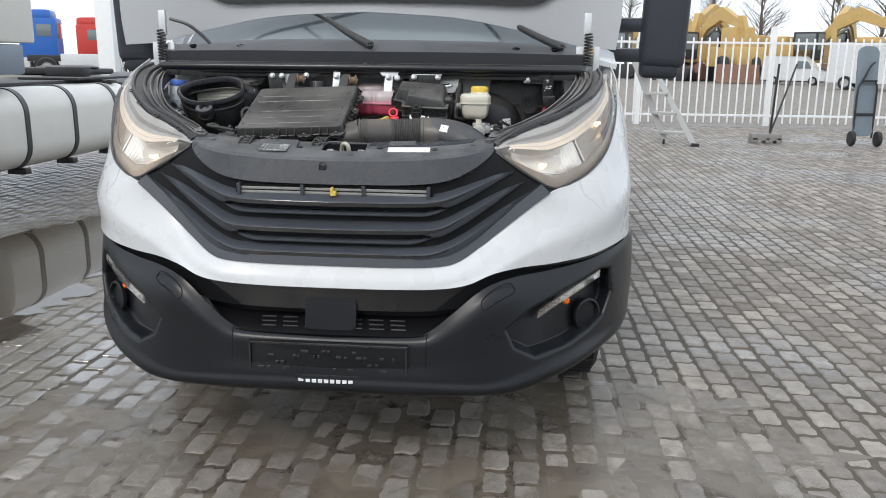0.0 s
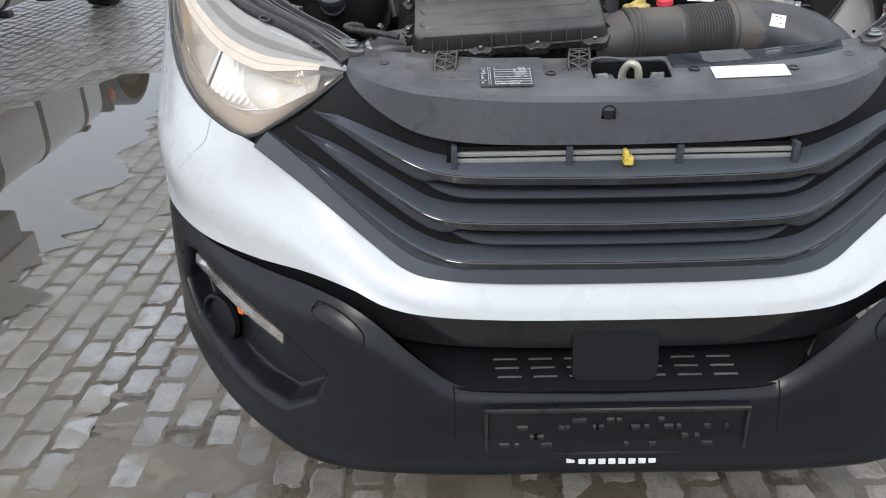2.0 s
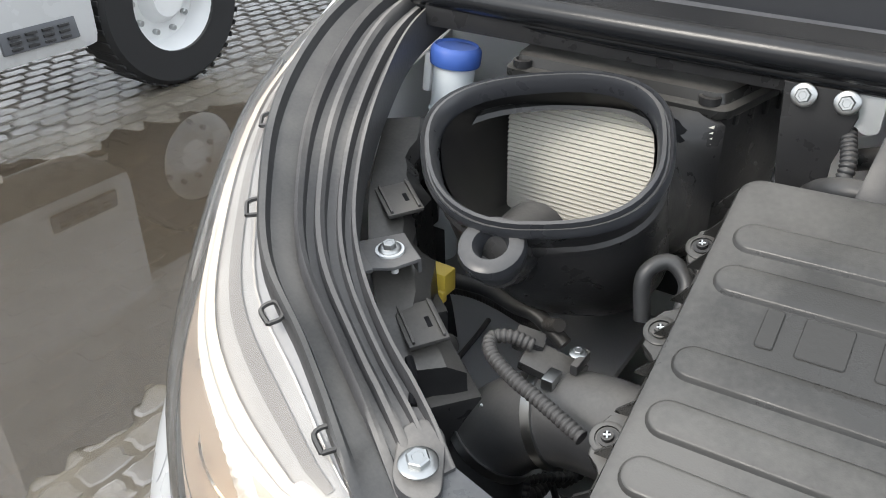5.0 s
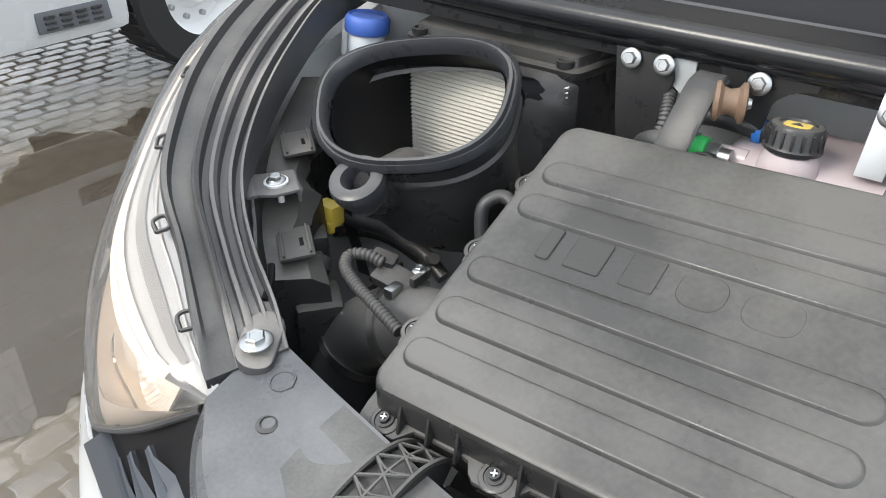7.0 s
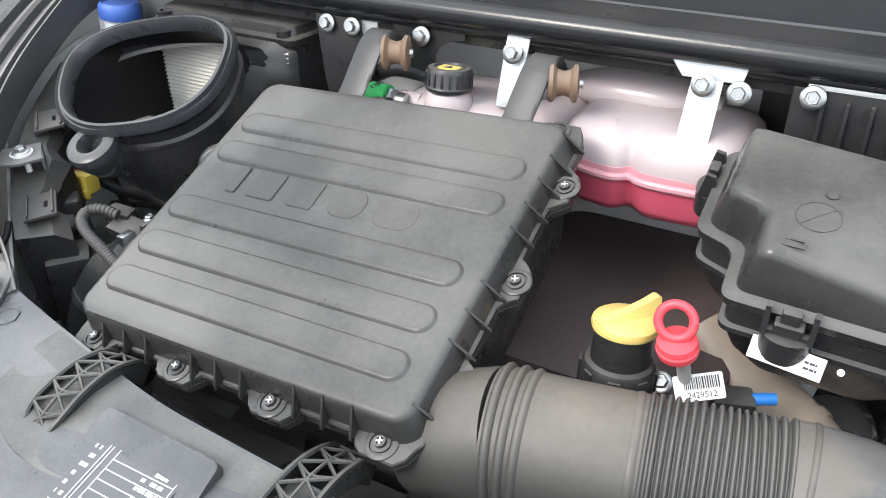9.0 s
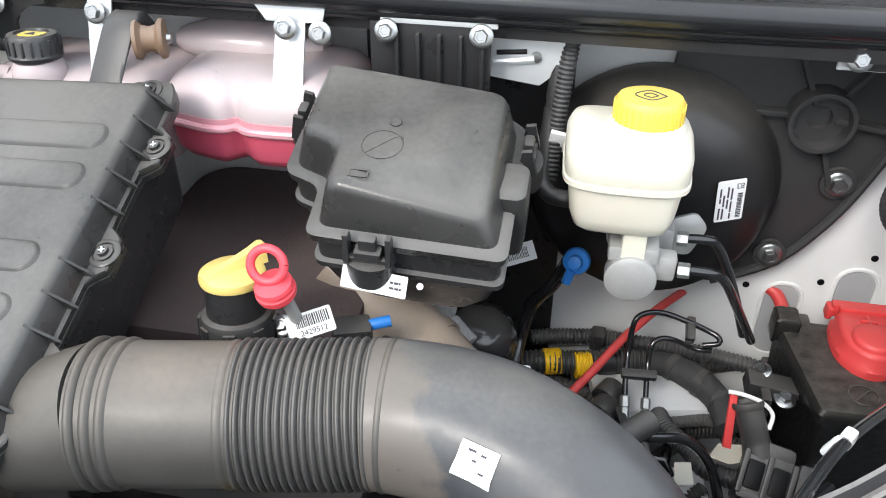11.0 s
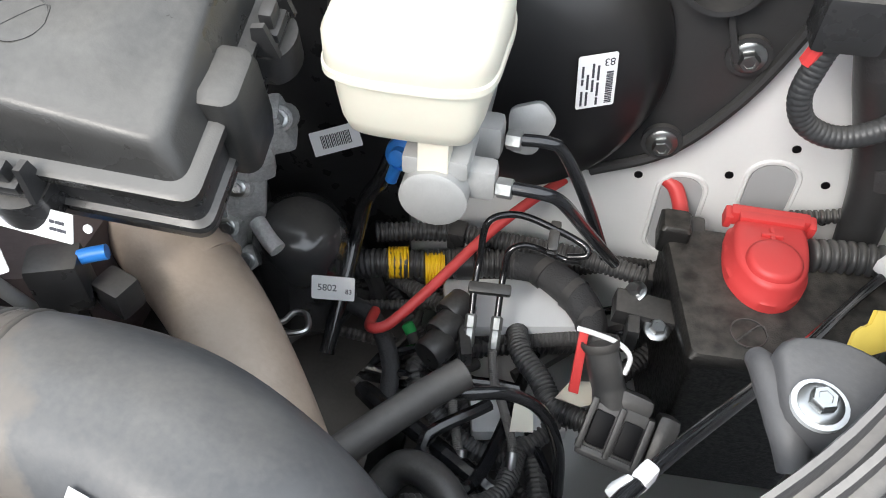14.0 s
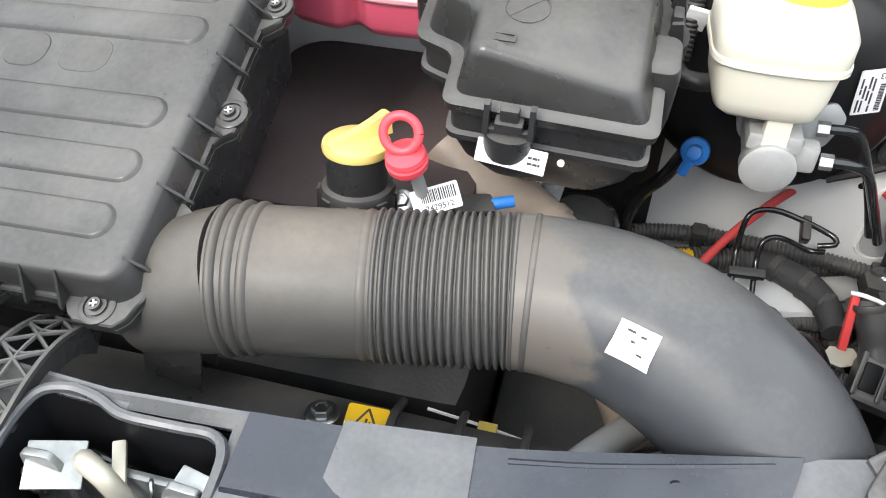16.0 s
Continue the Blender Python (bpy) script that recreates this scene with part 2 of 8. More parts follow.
def basis(o, xa, ya):
    """A frame at o with its x along xa, its y near ya."""
    xa = Vector(xa).normalized()
    za = xa.cross(Vector(ya)).normalized()
    ya = za.cross(xa)
    m = Matrix((xa, ya, za)).transposed().to_4x4()
    m.translation = o
    return m


def box(size, m=Matrix(), bevel=0.0, seg=2):
    bm = bmesh.new()
    bmesh.ops.create_cube(bm, size=1.0, matrix=Matrix.Diagonal((*size, 1)))
    if bevel:
        bmesh.ops.bevel(bm, geom=list(bm.edges), offset=bevel, segments=seg, affect="EDGES", profile=0.6)
    return xf(bm, m)


def bx(x0, x1, y0, y1, z0, z1, bevel=0.0, rot=(0, 0, 0)):
    m = pose((x0 + x1) / 2, (y0 + y1) / 2, (z0 + z1) / 2, *rot)
    return box((x1 - x0, y1 - y0, z1 - z0), m, bevel)


def smoothed(pts, n):
    """n points along a Catmull-Rom curve through pts, evenly by length."""
    p = [Vector(q) for q in pts]
    p = [2 * p[0] - p[1]] + p + [2 * p[-1] - p[-2]]
    fine = []
    for i in range(1, len(p) - 2):
        for k in range(12):
            t = k / 12
            a, b, c, d = p[i - 1:i + 3]
            fine.append(0.5 * ((2 * b) + (c - a) * t + (2 * a - 5 * b + 4 * c - d) * t * t + (3 * b - a - 3 * c + d) * t ** 3))
    fine.append(p[-2])
    return even(fine, n)


def even(fine, n):
    fine = [Vector(q) for q in fine]
    s = [0.0]
    for a, b in zip(fine, fine[1:]):
        s.append(s[-1] + (b - a).length)
    out, j = [], 0
    for i in range(n):
        w = s[-1] * i / (n - 1)
        while j < len(s) - 2 and s[j + 1] < w:
            j += 1
        k = (w - s[j]) / max(s[j + 1] - s[j], 1e-9)
        out.append(fine[j].lerp(fine[j + 1], min(max(k, 0), 1)))
    return out


def loft(loops, closed=True, cap=True):
    bm = bmesh.new()
    rows = [[bm.verts.new(p) for p in lp] for lp in loops]
    n = len(rows[0])
    for a, b in zip(rows, rows[1:]):
        for i in range(n if closed else n - 1):
            j = (i + 1) % n
            bm.faces.new((a[i], a[j], b[j], b[i]))
    if closed and cap:
        bm.faces.new(rows[0])
        bm.faces.new(rows[-1][::-1])
    return bm


def sheet(rows, n=40, thick=0.003, smooth_rows=0, mirror=False, keep=None, push=None):
    """A curved panel through rows of points, from x = 0 outwards if mirrored; push(p) moves points, keep(p) leaves faces out."""
    rr = [smoothed(r, n) for r in rows]
    if smooth_rows:
        cols = [smoothed([r[i] for r in rr], smooth_rows) for i in range(n)]
        rr = [[c[k] for c in cols] for k in range(smooth_rows)]
    if mirror:
        rr = [[Vector((-p.x, p.y, p.z)) for p in r[:0:-1]] + r for r in rr]
    if push:
        rr = [[push(p) for p in r] for r in rr]
    bm = bmesh.new()
    vs = [[bm.verts.new(p) for p in r] for r in rr]
    for a, b in zip(vs, vs[1:]):
        for i in range(len(a) - 1):
            q = (a[i], a[i + 1], b[i + 1], b[i])
            if keep is None or keep(sum((v.co for v in q), Vector()) / 4):
                bm.faces.new(q)
    bmesh.ops.remove_doubles(bm, verts=bm.verts, dist=1e-5)
    if thick:
        bm.normal_update()
        bmesh.ops.solidify(bm, geom=list(bm.faces), thickness=thick)
    return bm


def tube(pts, r, n=12, steps=0, wave=None, caps=True, hollow=0.0):
    """A round hose through pts. r: one radius or one per given point; wave: (pitch, depth) of its corrugations."""
    steps = steps or max(8, 6 * len(pts))
    line = smoothed(pts, steps) if len(pts) > 2 else even(pts, steps if wave else 2)
    if wave:
        length = sum((b - a).length for a, b in zip(line, line[1:]))
        line = even(line, int(length / wave[0] * 6) + 2)
    rs = [r] * len(line)
    if not isinstance(r, (int, float)):
        rs = [float(np.interp(i / (len(line) - 1) * (len(r) - 1), range(len(r)), r)) for i in range(len(line))]
    loops, t0, side = [], None, None
    for i, p in enumerate(line):
        t = (line[min(i + 1, len(line) - 1)] - line[max(i - 1, 0)]).normalized()
        if side is None:
            side = t.cross(Vector((0, 0, 1)) if abs(t.z) < 0.9 else Vector((1, 0, 0))).normalized()
        else:
            side = (side - t * side.dot(t)).normalized()
        up = t.cross(side)
        rad = rs[i]
        if wave:
            rad += wave[1] * (0.0, 0.75, 1.0, 1.0, 0.75, 0.0)[i % 6]
        loops.append([p + (side * math.cos(a) + up * math.sin(a)) * rad for a in (2 * math.pi * k / n for k in range(n))])
    return loft(loops, True, caps)


def lathe(profile, m=Matrix(), n=28, cap=True):
    """A turned body from (radius, height) pairs, round the frame's z."""
    bm = bmesh.new()
    rows = []
    for r, h in profile:
        if r < 1e-6:
            rows.append([bm.verts.new((0, 0, h))])
        else:
            rows.append([bm.verts.new((r * math.cos(2 * math.pi * k / n), r * math.sin(2 * math.pi * k / n), h)) for k in range(n)])
    for a, b in zip(rows, rows[1:]):
        for i in range(n):
            j = (i + 1) % n
            if len(a) == 1 and len(b) > 1:
                bm.faces.new((a[0], b[j], b[i]))
            elif len(b) == 1 and len(a) > 1:
                bm.faces.new((a[i], a[j], b[0]))
            elif len(a) > 1:
                bm.faces.new((a[i], a[j], b[j], b[i]))
    if cap and len(rows[0]) > 1:
        bm.faces.new(rows[0][::-1])
    if cap and len(rows[-1]) > 1:
        bm.faces.new(rows[-1])
    return xf(bm, m)


def rrect(w, h, r, n=5):
    """A rounded rectangle about the origin, as 2D points."""
    out = []
    for cx, cy, a0 in ((w / 2 - r, h / 2 - r, 0), (-w / 2 + r, h / 2 - r, 90), (-w / 2 + r, -h / 2 + r, 180), (w / 2 - r, -h / 2 + r, 270)):
        for k in range(n + 1):
            a = radians(a0 + 90 * k / n)
            out.append((cx + r * math.cos(a), cy + r * math.sin(a)))
    return out


def prism(outline, h, m=Matrix(), bevel=0.0):
    """A flat body: a 2D outline raised by h along the frame's z, with softened rims."""
    lo = [Vector((x, y, 0)) for x, y in outline]
    hi = [Vector((x, y, h)) for x, y in outline]
    bm = loft([lo, hi])
    if bevel:
        e = [e for e in bm.edges if abs(e.verts[0].co.z - e.verts[1].co.z) < 1e-6]
        bmesh.ops.bevel(bm, geom=e, offset=bevel, segments=2, affect="EDGES", profile=0.6)
    return xf(bm, m)


def offset_poly(pts, d):
    """A polygon that runs counter-clockwise, with each edge moved out by d."""
    out = []
    n = len(pts)
    for i in range(n):
        a, b, c = (Vector(pts[k % n]) for k in (i - 1, i, i + 1))
        e0, e1 = (b - a).normalized(), (c - b).normalized()
        n0, n1 = Vector((e0.y, -e0.x)), Vector((e1.y, -e1.x))
        k = max(.35, 1 + n0.dot(n1))
        out.append(b + (n0 + n1) * (d / k))
    return out


def round_poly(pts, r, n=4):
    """A polygon with its corners rounded, as 2D points."""
    out = []
    m = len(pts)
    for i in range(m):
        a, b, c = (Vector(pts[k % m]) for k in (i - 1, i, i + 1))
        p = b + (a - b).normalized() * min(r, (a - b).length * .45)
        q = b + (c - b).normalized() * min(r, (c - b).length * .45)
        for k in range(n + 1):
            t = k / n
            out.append(p * (1 - t) ** 2 + b * (2 * t * (1 - t)) + q * t * t)
    return out


def poly_loft(pts, stages, m=Matrix(), n=4):
    """A body on one plan outline: stages of (offset, corner radius, height)."""
    return loft([[m @ Vector((p.x, p.y, z)) for p in round_poly(offset_poly(pts, d), r, n)] for d, r, z in stages])


def up_at(p, normal=(0, 0, 1), turn=0.0):
    q = Vector(normal).to_track_quat("Z", "Y").to_matrix().to_4x4()
    q.translation = p
    return q @ pose(0, 0, 0, 0, 0, turn)


def bolt(p, normal=(0, 0, 1), r=0.011, h=0.010):
    """A hexagon head with a chamfered top on a flat flange."""
    m = up_at(p, normal, 17)
    hexa = [(r * math.cos(radians(60 * k)), r * math.sin(radians(60 * k))) for k in range(6)]
    head = loft([[m @ Vector((x * k, y * k, z)) for x, y in hexa] for k, z in ((1, 0), (1, h * .86), (.86, h), (.55, h), (.5, h * .93))])
    return join(lathe([(r * 1.62, 0), (r * 1.62, r * .16), (r * 1.5, r * .26), (r * 1.0, r * .34)], m, 22), head)


def screw(p, normal=(0, 0, 1), r=0.010):
    m = up_at(p, normal, 10)
    return lathe([(r * 1.3, 0), (r * 1.3, r * 0.3), (r * 0.85, r * 0.35), (r * 0.8, r * 0.9), (r * 0.5, r * 0.9), (r * 0.42, r * 0.45), (0, r * 0.42)], m, 16)


# ---- the van ----
def mx(pts, s):
    return [(s * x, y, z) for x, y, z in pts]


van = thing("delivery_van", "white delivery van with its bonnet raised, parked on block paving", "van", (0, 1.0, 0))

W_UP = [(0, -.115, .793), (.22, -.112, .794), (.36, -.095, .797), (.43, -.07, .81), (.50, -.035, .855), (.62, .015, .947), (.735, .055, 1.033),
        (.80, .10, 1.052), (.87, .17, 1.085), (.935, .27, 1.14), (.975, .38, 1.22), (.995, .50, 1.32), (1.0, .62, 1.40), (.99, .78, 1.46)]
W_CR = [(0, -.128, .762), (.22, -.125, .763), (.38, -.112, .768), (.46, -.09, .79), (.54, -.05, .84), (.655, .008, .915), (.785, .068, .980),
        (.875, .125, .995), (.95, .215, 1.025), (.985, .32, 1.07), (1.02, .43, 1.13), (1.035, .54, 1.2), (1.04, .66, 1.28), (1.035, .80, 1.33)]
W_MD = [(0, -.136, .742), (.22, -.133, .744), (.38, -.122, .75), (.47, -.10, .768), (.55, -.065, .805), (.675, -.016, .85), (.812, .055, .888),
        (.918, .140, .908), (.99, .237, .938), (1.035, .348, .97), (1.06, .46, 1.02), (1.065, .58, 1.08), (1.07, .70, 1.15), (1.065, .83, 1.22)]
W_LO = [(0, -.143, .718), (.22, -.14, .719), (.38, -.128, .724), (.47, -.112, .738), (.545, -.085, .769), (.633, -.041, .785), (.752, .021, .79),
        (.877, .108, .80), (.967, .209, .815), (1.031, .327, .825), (1.06, .44, .83), (1.075, .53, .835), (1.08, .60, .86), (1.08, .66, .92)]
part("front_panel", sheet([W_UP, W_CR, W_MD, W_LO], 60, 0.004, 14, True), M["white"], van, "glossy white front panel and wings")
gap = [(x * .995, y + .014, z + .018) for x, y, z in W_LO]
gap2 = [(x * .985, y + .034, z - .085) for x, y, z in W_LO]
part("trim_strip", sheet([gap, gap2], 60, 0.004, 0, True), M["gloss"], van, "gloss black strip below the white panel")

# bumper with recessed lamp pockets
B1 = [(0, -.145, .556), (.28, -.15, .562), (.345, -.152, .582), (.42, -.145, .645), (.49, -.125, .705), (.55, -.098, .738), (.63, -.052, .755), (.74, .018, .763),
      (.86, .112, .775), (.95, .215, .79), (1.025, .34, .805), (1.07, .47, .815), (1.085, .60, .82)]
B2 = [(0, -.170, .536), (.28, -.172, .540), (.36, -.172, .551), (.45, -.165, .605), (.53, -.146, .668), (.60, -.112, .70), (.68, -.062, .713), (.78, .012, .722),
      (.88, .108, .735), (.97, .222, .75), (1.04, .35, .765), (1.08, .48, .775), (1.095, .60, .78)]
B3 = [(0, -.182, .47), (.28, -.184, .47), (.40, -.182, .475), (.50, -.17, .51), (.58, -.148, .55), (.66, -.108, .58), (.74, -.055, .60), (.82, .015, .615),
      (.91, .11, .63), (.99, .225, .645), (1.05, .355, .655), (1.085, .48, .665), (1.10, .60, .67)]
B4 = [(0, -.192, .42), (.28, -.195, .42), (.42, -.19, .42), (.54, -.178, .425), (.64, -.145, .45), (.73, -.09, .475), (.81, -.015, .49), (.88, .07, .505),
      (.95, .165, .52), (1.015, .27, .535), (1.06, .38, .545), (1.085, .49, .555), (1.10, .60, .56)]
B5 = [(0, -.195, .375), (.28, -.198, .375), (.44, -.192, .377), (.56, -.178, .38), (.66, -.145, .39), (.75, -.085, .41), (.83, -.01, .425), (.90, .075, .44),
      (.965, .175, .455), (1.02, .28, .465), (1.055, .39, .475), (1.075, .50, .485), (1.085, .60, .49)]
B6 = [(x * .95, y + .07, z - .035) for x, y, z in B5]
POCKET = [(.592, .595), (.675, .655), (.79, .700), (.93, .742), (.975, .735), (.985, .64), (.955, .56), (.90, .525), (.82, .50), (.70, .483), (.625, .525)]


def inside(x, z, poly):
    hit = False
    for (x0, z0), (x1, z1) in zip(poly, poly[1:] + poly[:1]):
        if (z0 > z) != (z1 > z) and x < (x1 - x0) * (z - z0) / (z1 - z0) + x0:
            hit = not hit
    return hit


def edge_distance(x, z, poly):
    best = 1.0
    for (x0, z0), (x1, z1) in zip(poly, poly[1:] + poly[:1]):
        k = max(0, min(1, ((x - x0) * (x1 - x0) + (z - z0) * (z1 - z0)) / ((x1 - x0) ** 2 + (z1 - z0) ** 2)))
        best = min(best, math.hypot(x - x0 - k * (x1 - x0), z - z0 - k * (z1 - z0)))
    return best


def pocket(p):
    if inside(abs(p.x), p.z, POCKET):
        k = min(1, edge_distance(abs(p.x), p.z, POCKET) / .016)
        k = k * k * (3 - 2 * k)
        s = 1 if p.x > 0 else -1
        return Vector((p.x - s * .030 * k, p.y + .062 * k, p.z))
    return p


part("bumper", sheet([B1, B2, B3, B4, B5, B6], 250, 0.004, 120, True, push=pocket), M["bumper"], van, "unpainted black plastic bumper", 85)
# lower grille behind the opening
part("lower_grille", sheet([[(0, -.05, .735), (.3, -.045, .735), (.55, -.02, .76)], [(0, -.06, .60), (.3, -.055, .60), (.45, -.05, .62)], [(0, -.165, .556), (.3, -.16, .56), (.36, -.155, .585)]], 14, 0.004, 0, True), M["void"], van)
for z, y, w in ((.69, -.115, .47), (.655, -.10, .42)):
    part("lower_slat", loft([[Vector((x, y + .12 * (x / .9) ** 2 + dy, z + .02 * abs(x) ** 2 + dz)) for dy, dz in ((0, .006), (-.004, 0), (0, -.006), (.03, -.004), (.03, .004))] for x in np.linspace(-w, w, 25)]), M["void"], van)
part("sensor_cover", join(prism(rrect(.175, .12, .014), .02, basis((0, -.112, .625), (1, 0, 0), (0, .2, 1)), .004)), M["bumper"], van, "square black sensor cover", 12)
for i in range(7):
    for k in range(3):
        x = -.225 + .075 * i + .004 * k
        part("step_slot", box((.05, .005, .004), pose(x, -.095 - .018 * k, .594 - .010 * k, 35), .001), M["plas"], van)
plate = part("plate_holder", join(prism(rrect(.553, .125, .008), .012, basis((0, -.178, .478), (1, 0, 0), (0, .02, 1)), .002)), M["bumper"], van, "empty black number plate holder")
for s in (-1, 1):
    part("plate_rim", join(bx(-.272, .272, -.197, -.190, .478 + s * .055 - .003, .478 + s * .055 + .003), bx(s * .268 - .003, s * .268 + .003, -.197, -.190, .424, .532)), M["plas"], plate)
random.seed(4)
for i in range(26):
    x = -.23 + .46 * (i + .5) / 26 + random.uniform(-.006, .006)
    z = .478 + random.choice((-.032, -.012, .012, .03))
    part("clip_rib", bx(x - random.uniform(.004, .022), x + .004, -.198, -.189, z - .004, z + .004, .001), M["plas"], plate)
badge = part("badge", prism([(-.10, -.008), (-.083, -.006), (-.083, .004), (-.10, .008)], .003, basis((0, -.199, .405), (1, 0, 0), (0, 0, 1))), M["paper"], plate, "white maker's mark as plain bars")
for i in range(8):
    part("badge_bar", bx(-.075 + .021 * i, -.06 + .021 * i, -.2025, -.197, .399, .411, .001), M["paper"], plate)

# grille
G_UP = [(0, -.040, 1.062), (.25, -.034, 1.065), (.38, -.012, 1.076), (.46, .022, 1.11), (.515, .06, 1.145), (.535, .085, 1.172)]
G_MID = [(0, -.055, .95), (.25, -.05, .95), (.36, -.035, .955), (.46, .0, .985), (.57, .04, 1.05), (.64, .07, 1.105)]
G_LO = [(0, -.085, .80), (.22, -.08, .80), (.36, -.065, .803), (.44, -.04, .82), (.58, .015, .92), (.735, .062, 1.038)]
# near-black backing, so the shade between the slats is in its colour
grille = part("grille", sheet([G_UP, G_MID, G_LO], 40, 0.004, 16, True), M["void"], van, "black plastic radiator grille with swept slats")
rim = [(x, y - .012, z - .002) for x, y, z in W_UP[:7]]
rim2 = [(x * .96, y - .004, z + .026) for x, y, z in W_UP[:7]]
rim3 = [(x * .95, y + .03, z + .03) for x, y, z in W_UP[:7]]
part("grille_frame", sheet([rim, rim2, rim3], 40, 0.004, 0, True), M["grille"], grille)
SLATS = [[(0, -.100, 1.003), (.25, -.093, 1.005), (.36, -.074, 1.01), (.44, -.042, 1.035), (.52, .000, 1.068), (.605, .036, 1.10)],
         [(0, -.110, .912), (.25, -.104, .914), (.36, -.088, .92), (.44, -.057, .955), (.53, -.017, 1.005), (.645, .036, 1.068)],
         [(0, -.119, .832), (.25, -.114, .833), (.35, -.100, .838), (.44, -.071, .875), (.55, -.022, .95), (.675, .037, 1.04)]]
KINK = (.385, .345, .30)
for k, sl in enumerate(SLATS):
    line = smoothed(sl, 48)
    end = sl[-1][0]
    line = [Vector((-p.x, p.y, p.z)) for p in line[:0:-1]] + line
    loops = []
    for p in line:
        x = abs(p.x)
        e = min(1, max(0, (x - KINK[k] + .045) / .06))
        e = e * e * (3 - 2 * e)
        far = max(0, (x - KINK[k]) / (end - KINK[k]))
        tip = max(.10, 1 - far ** 2.2)
        low = (1 + 1.3 * e) * tip
        loops.append([p + Vector((0, .010 * (1 - tip) + dy * (1 if dy < .02 else tip), dz * (low if dz < 0 else tip))) for dy, dz in ((.058, .0270), (.028, .0150), (.010, .0072), (.004, .0046), (.0010, .0025), (0, .001), (.0012, -.0095), (.005, -.0125), (.020, -.0130), (.050, -.004))])
    slat = part("slat", loft(loops), M["grille"], grille, "", 30)
    lip = [p for p in line if abs(p.x) < KINK[k] + .10]
    part("slat_lip", loft([[p + Vector((0, dy, dz * (1 - .72 * min(1, max(0, (abs(p.x) - KINK[k] + .05) / .15))))) for dy, dz in ((.004, .0030), (-.0012, .0018), (-.0020, -.0002), (-.0006, -.0135), (.005, -.0150))] for p in lip]), M["lipblack"], slat, "gloss black lip", 25)
for z, y, w in ((.962, -.083, .385), (.869, -.096, .345)):
    loops = []
    for x in np.linspace(-w, w, 61):
        q = max(0, (abs(x) - w + .10) / .10)
        loops.append([Vector((x, y + .1 * x * x + .030 * q ** 3 + a * (1 - .5 * q ** 3), z + .020 * q ** 2 + b * (1 - .6 * q ** 4))) for a, b in ((.045, .014), (.010, .0085), (-.003, .0058), (-.0080, .0028), (-.0085, -.0012), (-.004, -.0050), (.045, -.002))])
    part("blade", loft(loops), M["grille"], grille, "", 30)
for x in (-.325, -.105, .105, .325):
    part("divider", bx(x - .006, x + .006, -.07, -.02, 1.012, 1.056, .002), M["grille"], grille)
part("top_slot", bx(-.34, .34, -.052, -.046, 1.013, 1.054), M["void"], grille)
for dz in (1.027, 1.040):
    part("slot_louvre", bx(-.32, .32, -.058, -.050, dz - .0045, dz + .0045, .002), M["finned"], grille)
part("yellow_clip", join(bx(-.004, .014, -.085, -.06, 1.022, 1.038, .003), bx(-.004, .004, -.085, -.06, 1.03, 1.05, .002)), M["yellow"], grille, "small yellow plastic clip")

# cover panel over the lock carrier
P_RE = [(0, .100, 1.180), (.16, .110, 1.179), (.27, .118, 1.181), (.42, .144, 1.189), (.52, .163, 1.198)]
P_M2 = [(0, .068, 1.173), (.2, .073, 1.174), (.35, .095, 1.183), (.46, .115, 1.188), (.535, .125, 1.190)]
P_MID = [(0, .025, 1.164), (.2, .03, 1.166), (.35, .045, 1.171), (.46, .075, 1.179), (.535, .10, 1.184)]
P_CR = [(0, -.043, 1.142), (.22, -.037, 1.146), (.38, -.015, 1.156), (.47, .025, 1.168), (.535, .082, 1.178)]
P_C2 = [(0, -.050, 1.134), (.22, -.044, 1.138), (.38, -.022, 1.148), (.47, .018, 1.161), (.533, .078, 1.174)]
P_FR = [(0, -.066, 1.062), (.25, -.06, 1.065), (.38, -.036, 1.078), (.46, .0, 1.11), (.515, .045, 1.148), (.535, .08, 1.172)]
P_LI = [(x, y + .02, z - .006) for x, y, z in P_FR]


def rows_between(rows, n):
    """More rows between given ones, straight from each to the next, so that creases stay sharp."""
    out = []
    for a_, b_ in zip(rows, rows[1:]):
        aa, bb = smoothed(a_, 24), smoothed(b_, 24)
        out += [[p.lerp(q, k / n) for p, q in zip(aa, bb)] for k in range(n)]
    return out + [smoothed(rows[-1], 24)]


def cover_keep(p):
    return not (-.055 < p.x < .098 and .012 < p.y < .088) and not (abs(p.x + .034) < .012 and -.075 < p.y < -.03 and 1.105 < p.z < 1.127)


cover = part("lock_carrier_cover", sheet(rows_between([P_RE, P_M2, P_MID, P_CR, P_C2, P_FR, P_LI], 5), 110, 0.004, 0, True, cover_keep), M["panel"], van, "dusty grey-black plastic cover over the lock carrier", 16)
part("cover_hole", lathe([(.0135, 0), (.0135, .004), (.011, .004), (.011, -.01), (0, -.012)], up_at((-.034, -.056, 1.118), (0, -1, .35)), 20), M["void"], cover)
for x, y, z in ((-.462, .088, 1.183), (-.135, .035, 1.170), (.145, .04, 1.172), (.335, .035, 1.171), (.462, .088, 1.183)):
    part("push_pin", lathe([(.011, 0), (.011, .003), (.007, .0045), (.0065, .002), (0, .002)], up_at((x, y, z), (0, -.1, 1)), 18), M["plas"], cover)
part("white_label", prism(rrect(.145, .042, .002), .001, basis((.248, .022, 1.1705), (1, .02, .015), (0, 1, .29))), M["paper"], cover, "blank white paper label")
